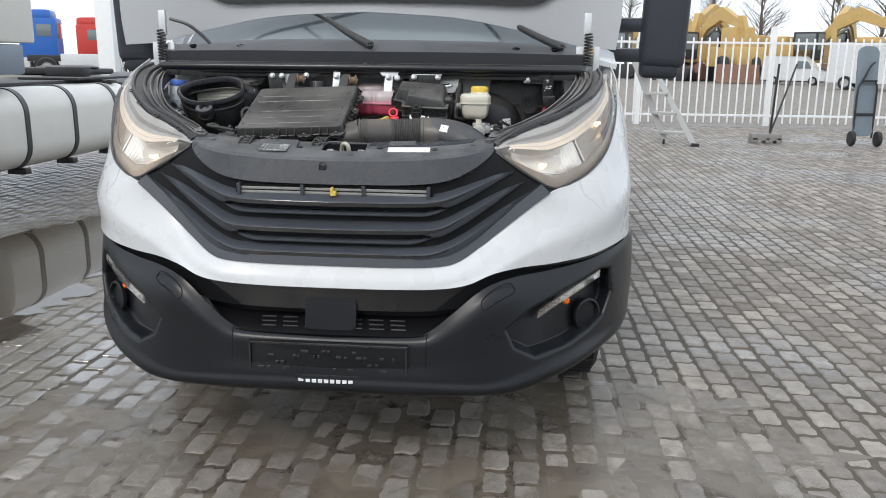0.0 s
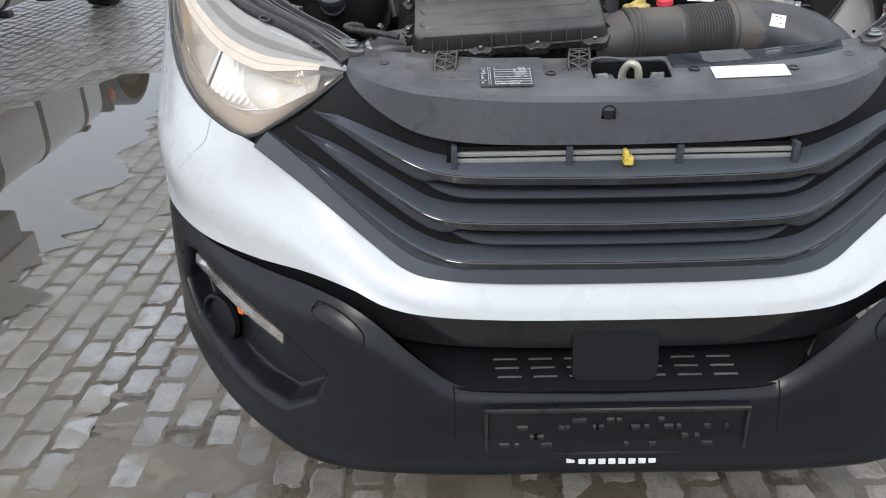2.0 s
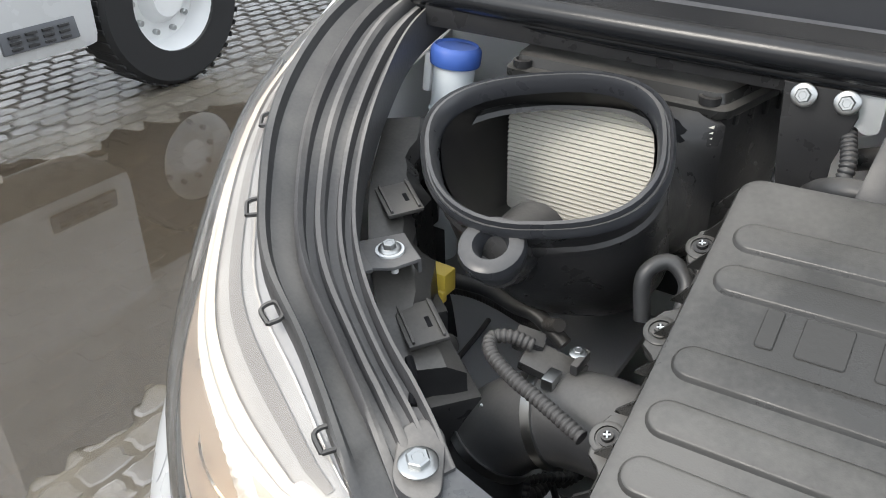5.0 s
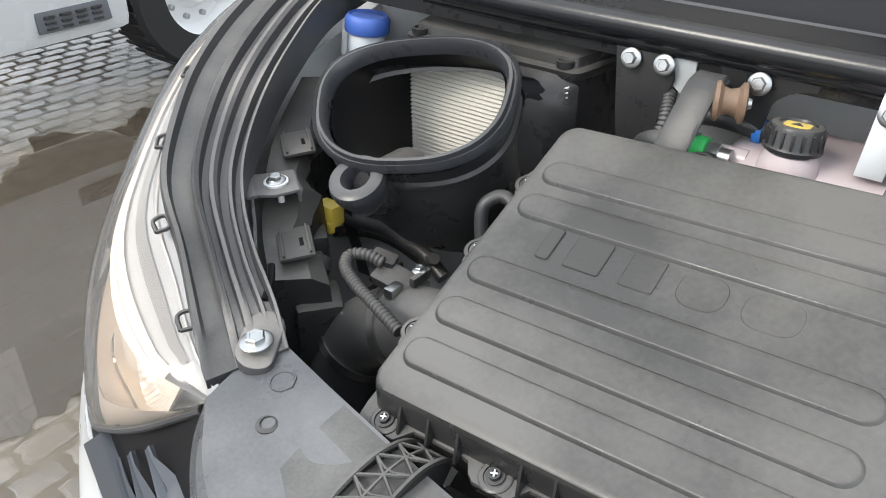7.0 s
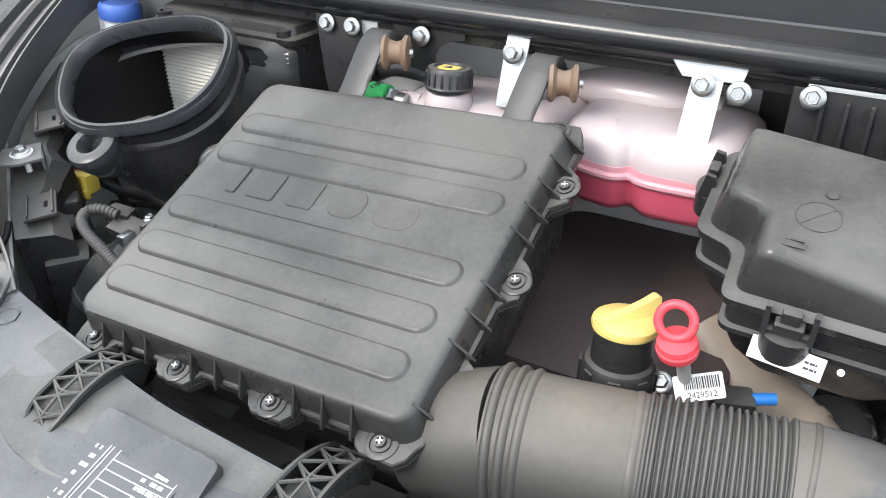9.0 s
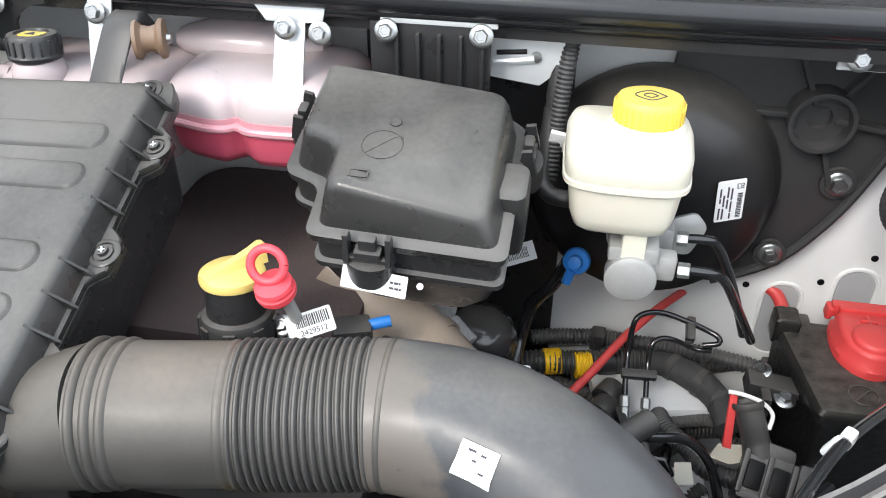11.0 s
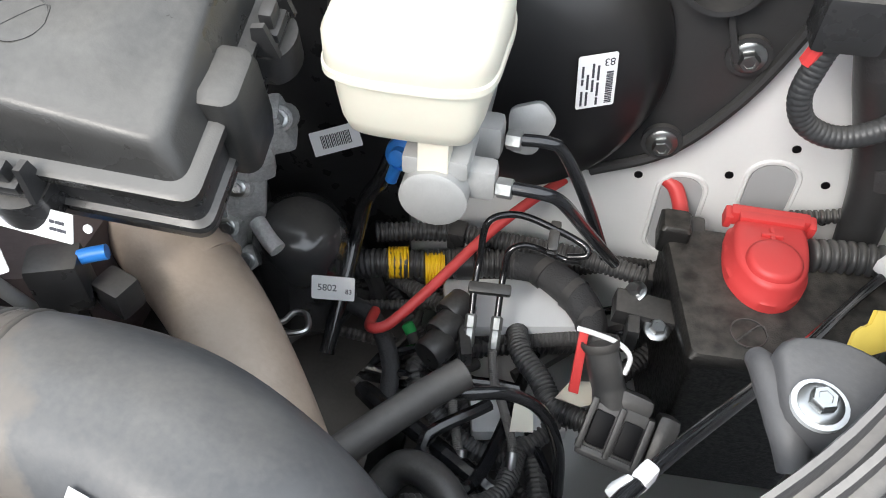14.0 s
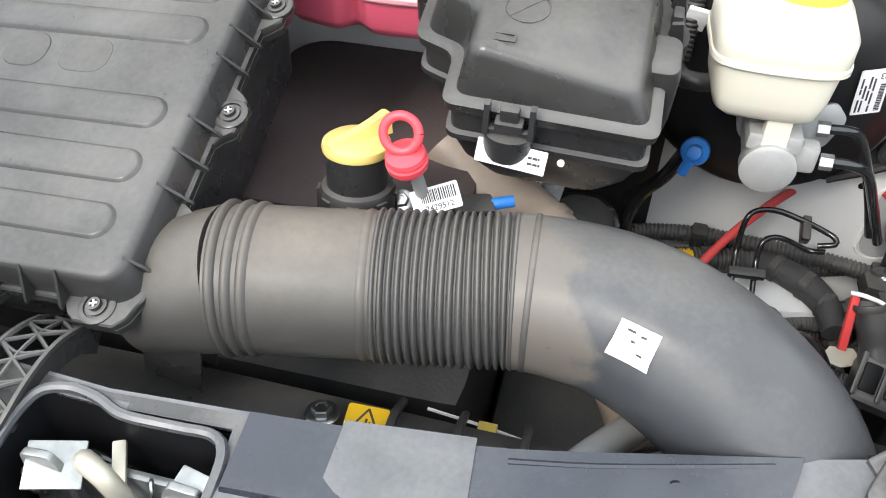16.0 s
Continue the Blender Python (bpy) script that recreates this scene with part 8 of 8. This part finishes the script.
def excavator(x, y, yaw, s, label):
    e = thing("excavator", label, "excavator", (x, y, 0), "excavators beyond the fence")
    m = pose(x, y, 0, 0, 0, yaw) @ Matrix.Scale(s, 4)
    for sx in (-1.2, 1.2):
        part("track", xf(prism(rrect(4.2, .95, .45), .6, pose(sx - .3, 0, .48, 90, 0, 90), .05), m), M["dark"], e)
    part("upper_body", join(xf(box((2.6, 3.4, 1.2), Matrix.Translation((0, .5, 1.75)), .12), m), xf(box((2.4, 1.4, .6), Matrix.Translation((0, 1.4, 2.5)), .12), m)), M["yexc"], e, "yellow upper body")
    part("cab", xf(box((1.0, 1.6, 1.7), Matrix.Translation((-.8, -.6, 2.2)), .1), m), M["dark"], e)
    part("cab_window", join(xf(box((.85, 1.62, 1.0), Matrix.Translation((-.8, -.6, 2.45)), .05), m), xf(box((1.02, 1.3, 1.0), Matrix.Translation((-.8, -.6, 2.45)), .05), m)), M["glass"], e)
    part("boom", xf(loft([[Vector((xx, py, pz)) for xx in (-.2, .2) for py, pz in ((yy, zz - hh), (yy, zz + hh))[::1 if xx < 0 else -1]] for yy, zz, hh in ((-.6, 2.0, .35), (-2.0, 3.6, .42), (-3.2, 4.1, .40), (-5.2, 3.3, .22))]), m), M["yexc"], e)
    part("arm", xf(loft([[Vector((xx, py, pz)) for xx in (-.16, .16) for py, pz in ((yy - hh, zz), (yy + hh, zz))[::1 if xx < 0 else -1]] for yy, zz, hh in ((-4.9, 3.9, .2), (-5.2, 3.0, .3), (-5.0, 1.0, .16))]), m), M["yexc"], e)
    part("cylinder", xf(tube([(0, -.9, 2.2), (0, -2.6, 3.3)], .11, 10), m), M["steel"], e)
    part("bucket", xf(loft([[Vector((xx, py, pz)) for py, pz in ((-5.1, 1.1), (-5.6, .5), (-5.3, .05), (-4.6, .1), (-4.5, .7))] for xx in (-.6, .6)]), m), M["rust"], e, "rusty bucket")
    return e


excavator(14.0, 64.0, 25, 1.2, "yellow tracked excavator with a rusty bucket")
excavator(18.5, 68.0, -40, 1.3, "yellow tracked excavator with a raised boom")
excavator(23.5, 66.0, 45, 1.25, "yellow tracked excavator with a dark cab")
excavator(29.0, 70.0, -35, 1.3, "yellow tracked excavator with a raised boom")
excavator(9.0, 70.0, 60, 1.25, "yellow tracked excavator with a lowered boom")
wl_ = thing("wheel_loader", "yellow wheel loader with a rusty shovel", "loader", (16.2, 58, 0))
part("body", join(box((2.4, 4.0, 1.4), pose(16.6, 60.0, 1.8, 0, 0, 20), .15), box((1.7, 1.7, 1.8), pose(16.5, 59.4, 3.0, 0, 0, 20), .1)), M["yexc"], wl_)
for x, y in ((15.3, 58.2), (17.6, 58.6), (15.8, 61.0)):
    part("wheel", lathe([(.4, -.3), (.85, -.3), (.95, -.1), (.95, .1), (.85, .3), (.45, .3), (.4, .2), (0, .2)], basis((x, y, .95), (0, 1, 0), (0, 0, 1)), 26), M["tyre"], wl_)
part("shovel", loft([[Vector((x, 56.9 + py, pz)) for py, pz in ((0, .1), (-.7, .05), (-.1, .2), (.3, 1.3), (.4, 1.2))] for x in (14.6, 17.6)]), M["rust"], wl_)


def lorry(x, y, yaw, paint, label, s=1.0):
    t = thing("parked_truck", label, "truck", (x, y, 0), "trucks beyond the fence")
    m = pose(x, y, 0, 0, 0, yaw) @ Matrix.Scale(s, 4)
    part("cab", join(xf(box((2.4, 2.1, 2.4), Matrix.Translation((0, 0, 2.1)), .18), m), xf(box((2.35, 1.8, .7), Matrix.Translation((0, .1, 3.4)), .25), m)), paint, t)
    part("windscreen", xf(box((2.1, .06, .9), Matrix.Translation((0, -1.05, 2.55)), .02), m), M["glass"], t)
    part("side_window", xf(box((2.44, .8, .7), Matrix.Translation((0, -.35, 2.55)), .02), m), M["glass"], t)
    part("bumper", xf(box((2.4, .4, .7), Matrix.Translation((0, -1.0, .7)), .08), m), M["white"], t)
    part("chassis", xf(box((.9, 5.0, .3), Matrix.Translation((0, 2.4, .95)), .02), m), M["dark"], t)
    part("side_panel", xf(box((2.35, 2.8, .75), Matrix.Translation((0, 1.95, .80)), .06), m), M["white"], t)
    for sx in (-1, 1):
        for yy in (-.1, 4.0):
            part("wheel", lathe([(.2, -.15), (.46, -.15), (.5, 0), (.46, .15), (.28, .15), (.25, .08), (0, .1)], m @ basis((sx * 1.05, yy, .5), (0, sx, 0), (0, 0, 1)), 26), M["tyre"], t)
            part("rim", lathe([(.30, .155), (.25, .1), (.1, .1), (0, .16)], m @ basis((sx * 1.05, yy, .5), (0, sx, 0), (0, 0, 1)), 20, False), M["wheelalu"], t)
    return t


lorry(-24.6, 49.8, 117, M["white"], "white tractor unit with a long side skirt, parked in the yard", 1.25)
lorry(-33.5, 54.5, 112, M["truckblue"], "blue tractor unit parked in the yard", 1.2)
lorry(-22.5, 56.0, 62, M["white"], "white tractor unit parked in the yard", 1.15)
lorry(-33.0, 62.0, 80, M["truckred"], "red tractor unit parked in the yard", 1.15)
lorry(-38.0, 75.0, 75, M["truckblue"], "blue tractor unit parked in the yard", 1.15)
lorry(-15.0, 58.0, 62, M["white"], "white tractor unit parked in the yard", 1.15)


single("snow_line", loft([[Vector((x, 16.95 + dy + .05 * math.sin(x * 3), dz)) for dy, dz in ((-.25, 0), (-.1, .025), (.1, .02), (.2, 0))] for x in np.linspace(2.6, 8.5, 40)]), M["concrete"], "strip of pale grit along the fence", "grit", "structure")


# bare trees far off
def bare_tree(x, y, hgt, seed):
    rng_ = random.Random(seed)
    t = thing("bare_tree", "leafless tree far beyond the yard", "tree", (x, y, 0), "bare trees")
    part("trunk", tube([(x, y, 0), (x + rng_.uniform(-.2, .2), y, hgt * .3), (x + rng_.uniform(-.4, .4), y, hgt * .65), (x + rng_.uniform(-.5, .5), y, hgt)], [.28, .2, .1, .03], 8), M["bark"], t)
    limbs = []
    for k in range(70):
        z = hgt * rng_.uniform(.25, .98)
        a_ = rng_.uniform(0, 2 * math.pi)
        L = (hgt - z) * .5 + rng_.uniform(.4, 1.6)
        p = Vector((x, y, z))
        q = p + Vector((math.cos(a_) * L * .6, math.sin(a_) * L * .6, L * rng_.uniform(.3, .8)))
        limbs.append(tube([p, p.lerp(q, .5) + Vector((rng_.uniform(-.2, .2), 0, .1)), q], [.05, .03, .012], 4, 4))
        for j in range(4):
            b_ = p.lerp(q, rng_.uniform(.4, 1))
            limbs.append(tube([b_, b_ + Vector((rng_.uniform(-.7, .7), rng_.uniform(-.7, .7), rng_.uniform(.1, .8)))], .012, 3, 2))
    part("crown", join(*limbs), M["twig"], t)


for k, (x, y, hh) in enumerate(((18, 75, 9), (24, 80, 10), (30, 78, 9), (36, 82, 11), (12, 85, 9), (42, 84, 10), (-30, 90, 9), (-22, 95, 10))):
    bare_tree(x, y, hh, 40 + k)


# ---- an unseen wall, added behind the camera to limit light and reflections ----
single("wall_south", bx(-45, 45, -24.3, -24.0, -.1, 4.2), mat("unseen_wall_grey", (0.22, 0.23, 0.24), 0.6, vary=0.1, scale=1.5), "plain grey wall added out of view to shape light and reflections", "wall", "structure")


# ---- ground ----
def ground_material():
    m = bpy.data.materials.new("joint_soil")
    m.use_nodes = True
    n, l = m.node_tree.nodes, m.node_tree.links
    b = n["Principled BSDF"]
    geo = n.new("ShaderNodeNewGeometry")
    brick = n.new("ShaderNodeTexBrick")
    brick.inputs["Scale"].default_value = 1.0
    for k, v in (("Brick Width", LEN), ("Row Height", COLW), ("Mortar Size", 0.009), ("Mortar Smooth", 0.4), ("Bias", 0.0)):
        brick.inputs[k].default_value = v
    brick.inputs["Color1"].default_value = (0.205, 0.182, 0.156, 1)
    brick.inputs["Color2"].default_value = (0.275, 0.245, 0.212, 1)
    brick.inputs["Mortar"].default_value = (0.085, 0.076, 0.062, 1)
    mp = n.new("ShaderNodeMapping")
    mp.inputs["Rotation"].default_value = (0, 0, radians(90))
    l.new(geo.outputs["Position"], mp.inputs[0])
    l.new(mp.outputs[0], brick.inputs["Vector"])
    noi = n.new("ShaderNodeTexNoise")
    noi.inputs["Scale"].default_value, noi.inputs["Detail"].default_value = 0.9, 8
    l.new(geo.outputs["Position"], noi.inputs["Vector"])
    sepa = n.new("ShaderNodeSeparateXYZ")
    l.new(geo.outputs["Position"], sepa.inputs[0])
    def step(op, a, c):
        x = n.new("ShaderNodeMath")
        x.operation = op
        for i, v in enumerate((a, c)):
            if isinstance(v, (int, float)):
                x.inputs[i].default_value = v
            else:
                l.new(v, x.inputs[i])
        return x.outputs[0]

    # the drawn blocks take over where the laid ones end
    px, py = sepa.outputs[0], sepa.outputs[1]
    y3 = step("ADD", py, 3.0)
    far = step("MAXIMUM", step("GREATER_THAN", py, 17.45), step("LESS_THAN", py, -3.0))
    far = step("MAXIMUM", far, step("GREATER_THAN", step("SUBTRACT", px, step("MULTIPLY", y3, 0.95)), 1.38))
    far = step("MAXIMUM", far, step("LESS_THAN", step("ADD", px, step("MULTIPLY", y3, 0.75)), -1.58))
    far = step("MAXIMUM", far, step("GREATER_THAN", step("ABSOLUTE", step("SUBTRACT", px, 2.0), 0.0), 11.2))
    soil = n.new("ShaderNodeMixRGB")
    soil.inputs[1].default_value, soil.inputs[2].default_value = (0.055, 0.046, 0.035, 1), (0.125, 0.106, 0.082, 1)
    l.new(noi.outputs[0], soil.inputs[0])
    mixc = n.new("ShaderNodeMixRGB")
    l.new(far, mixc.inputs[0])
    l.new(soil.outputs[0], mixc.inputs[1])
    l.new(brick.outputs[0], mixc.inputs[2])
    l.new(mixc.outputs[0], b.inputs["Base Color"])
    b.inputs["Roughness"].default_value = 0.8
    bp = n.new("ShaderNodeBump")
    bp.inputs["Strength"].default_value, bp.inputs["Distance"].default_value = 0.5, 0.01
    l.new(noi.outputs[0], bp.inputs["Height"])
    l.new(bp.outputs[0], b.inputs["Normal"])
    return m


def paver_material(name, island):
    m = bpy.data.materials.new(name)
    m.use_nodes = True
    n, l = m.node_tree.nodes, m.node_tree.links
    b = n["Principled BSDF"]
    geo, info = n.new("ShaderNodeNewGeometry"), n.new("ShaderNodeObjectInfo")
    ramp = n.new("ShaderNodeValToRGB")
    ramp.color_ramp.elements[0].color, ramp.color_ramp.elements[1].color = (0.185, 0.163, 0.140, 1), (0.36, 0.325, 0.285, 1)
    ramp.color_ramp.elements.new(0.55).color = (0.265, 0.237, 0.207, 1)
    l.new(geo.outputs["Random Per Island"] if island else info.outputs["Random"], ramp.inputs[0])
    noi, fine, wet = (n.new("ShaderNodeTexNoise") for _ in range(3))
    for x, sc, d in ((noi, 14, 6), (fine, 160, 3), (wet, 0.55, 5)):
        x.inputs["Scale"].default_value, x.inputs["Detail"].default_value = sc, d
        l.new(geo.outputs["Position"], x.inputs["Vector"])
    mr = n.new("ShaderNodeMapRange")
    mr.inputs["From Min"].default_value, mr.inputs["From Max"].default_value = 0.3, 0.7
    mr.inputs["To Min"].default_value, mr.inputs["To Max"].default_value = 0.55, 1.35
    grit = n.new("ShaderNodeMixRGB")
    grit.inputs[0].default_value = 0.45
    l.new(noi.outputs[0], grit.inputs[1])
    l.new(fine.outputs[0], grit.inputs[2])
    l.new(grit.outputs[0], mr.inputs["Value"])
    wr = n.new("ShaderNodeMapRange")
    wr.inputs["From Min"].default_value, wr.inputs["From Max"].default_value = 0.46, 0.60
    l.new(wet.outputs[0], wr.inputs["Value"])
    sep = n.new("ShaderNodeSeparateXYZ")
    l.new(geo.outputs["Position"], sep.inputs[0])
    side = n.new("ShaderNodeMapRange")
    side.inputs["From Min"].default_value, side.inputs["From Max"].default_value = -0.8, -1.5
    l.new(sep.outputs[0], side.inputs["Value"])
    soak = n.new("ShaderNodeMath")
    soak.operation, soak.use_clamp = "ADD", True
    l.new(wr.outputs[0], soak.inputs[0])
    l.new(side.outputs[0], soak.inputs[1])
    wr = soak
    dark = n.new("ShaderNodeMapRange")
    dark.inputs["To Min"].default_value, dark.inputs["To Max"].default_value = 1.0, 0.74
    l.new(wr.outputs[0], dark.inputs["Value"])
    mu = n.new("ShaderNodeMath")
    mu.operation = "MULTIPLY"
    l.new(mr.outputs[0], mu.inputs[0])
    l.new(dark.outputs[0], mu.inputs[1])
    sc = n.new("ShaderNodeVectorMath")
    sc.operation = "SCALE"
    l.new(ramp.outputs[0], sc.inputs[0])
    l.new(mu.outputs[0], sc.inputs["Scale"])
    l.new(sc.outputs[0], b.inputs["Base Color"])
    rg = n.new("ShaderNodeMapRange")
    rg.inputs["To Min"].default_value, rg.inputs["To Max"].default_value = 0.75, 0.22
    l.new(wr.outputs[0], rg.inputs["Value"])
    l.new(rg.outputs[0], b.inputs["Roughness"])
    # a film of water on the soaked side
    near = n.new("ShaderNodeMapRange")
    near.inputs["From Min"].default_value, near.inputs["From Max"].default_value = 2.2, 1.0
    l.new(sep.outputs[1], near.inputs["Value"])
    film = n.new("ShaderNodeMath")
    film.operation = "MULTIPLY"
    l.new(side.outputs[0], film.inputs[0])
    l.new(near.outputs[0], film.inputs[1])
    l.new(film.outputs[0], b.inputs["Coat Weight"])
    b.inputs["Coat Roughness"].default_value, b.inputs["Coat IOR"].default_value = 0.07, 2.0
    bp = n.new("ShaderNodeBump")
    bp.inputs["Strength"].default_value, bp.inputs["Distance"].default_value = 0.5, 0.004
    ad = n.new("ShaderNodeMath")
    l.new(noi.outputs[0], ad.inputs[0])
    l.new(fine.outputs[0], ad.inputs[1])
    l.new(ad.outputs[0], bp.inputs["Height"])
    l.new(bp.outputs[0], b.inputs["Normal"])
    return m


COLW, LEN = .115, .172
ground = single("ground", bx(-220, 220, -80, 300, -.5, -.006), ground_material(), "grey block paving with mossy joints and wet patches", "ground", "structure")


def paver_outline(rng, w, h):
    """An interlocking block: a rectangle with waved long sides and worn corners."""
    j = lambda a=.004: rng.uniform(-a, a)
    return [(-w + .008 + j(), -h + j(.002)), (-w * .3, -h + .006 + j()), (w * .35, -h - .003 + j()), (w - .01 + j(), -h + .004 + j()),
            (w + j(), -h * .45 + j()), (w - .005 + j(), h * .05), (w + j(), h * .5), (w - .012 + j(), h + j(.003)),
            (w * .2, h - .006 + j()), (-w * .4, h + .002 + j()), (-w + .007 + j(), h - .004 + j()), (-w + j(), h * .4), (-w + .005 + j(), -h * .1), (-w + j(), -h * .5)]


def pavers():
    rng = random.Random(5)
    near = paver_material("paver", False)
    shapes = []
    for k in range(12):
        ol = paver_outline(rng, COLW / 2 - .0042, LEN / 2 - .0048)
        bm = loft([[Vector((x, y, -.05)) for x, y in ol], [Vector((x, y, -.010)) for x, y in ol], [Vector((x * .93, y * .95, -.0035)) for x, y in ol], [Vector((x * .78, y * .84, 0)) for x, y in ol]])
        bmesh.ops.recalc_face_normals(bm, faces=bm.faces)
        me = bpy.data.meshes.new("paver")
        bm.to_mesh(me)
        bm.free()
        me.materials.append(near)
        shapes.append(me)
    verts, faces, count = [], [], 0
    for c in range(int(-9.2 / COLW), int(13.2 / COLW)):
        x = c * COLW
        for r in range(int(-3.0 / LEN), int(17.4 / LEN) + 1):
            y = (r + (.5 if c % 2 else 0)) * LEN
            if abs(x) < .95 and y > 1.6 and y < 8:
                continue
            if x > 1.4 + .95 * (y + 3) or x < -1.6 - .75 * (y + 3):
                continue
            dz, tw = rng.uniform(-.005, .003), rng.uniform(-1.6, 1.6)
            if -1.0 < x < 1.75 and -.85 < y < .62 and count < 300:
                ob = new("paver", shapes[(c * 7 + r * 3) % 12])
                ob.matrix_basis = pose(x, y, dz, rng.uniform(-.8, .8), rng.uniform(-.8, .8), tw)
                ob.parent = ground
                count += 1
                continue
            ol = paver_outline(rng, COLW / 2 - .0042, LEN / 2 - .0048)
            b = len(verts)
            n = len(ol)
            ca, sa = math.cos(radians(tw)), math.sin(radians(tw))
            for k, zz in ((1.0, -.012), (.94, -.0035), (.78, 0.0)):
                verts += [(x + (px * ca - py * sa) * k, y + (px * sa + py * ca) * k, zz + dz) for px, py in ol]
            faces += [(b + i, b + (i + 1) % n, b + n + (i + 1) % n, b + n + i) for i in range(n)]
            faces += [(b + n + i, b + n + (i + 1) % n, b + 2 * n + (i + 1) % n, b + 2 * n + i) for i in range(n)]
            faces.append(tuple(range(b + 2 * n, b + 3 * n)))
    me = bpy.data.meshes.new("pavers")
    me.from_pydata(verts, [], faces)
    me.materials.append(paver_material("paver_field", True))
    ob = new("pavers", me)
    ob.parent = ground
    tagged(ob, "", "", "", "stuff")


pavers()
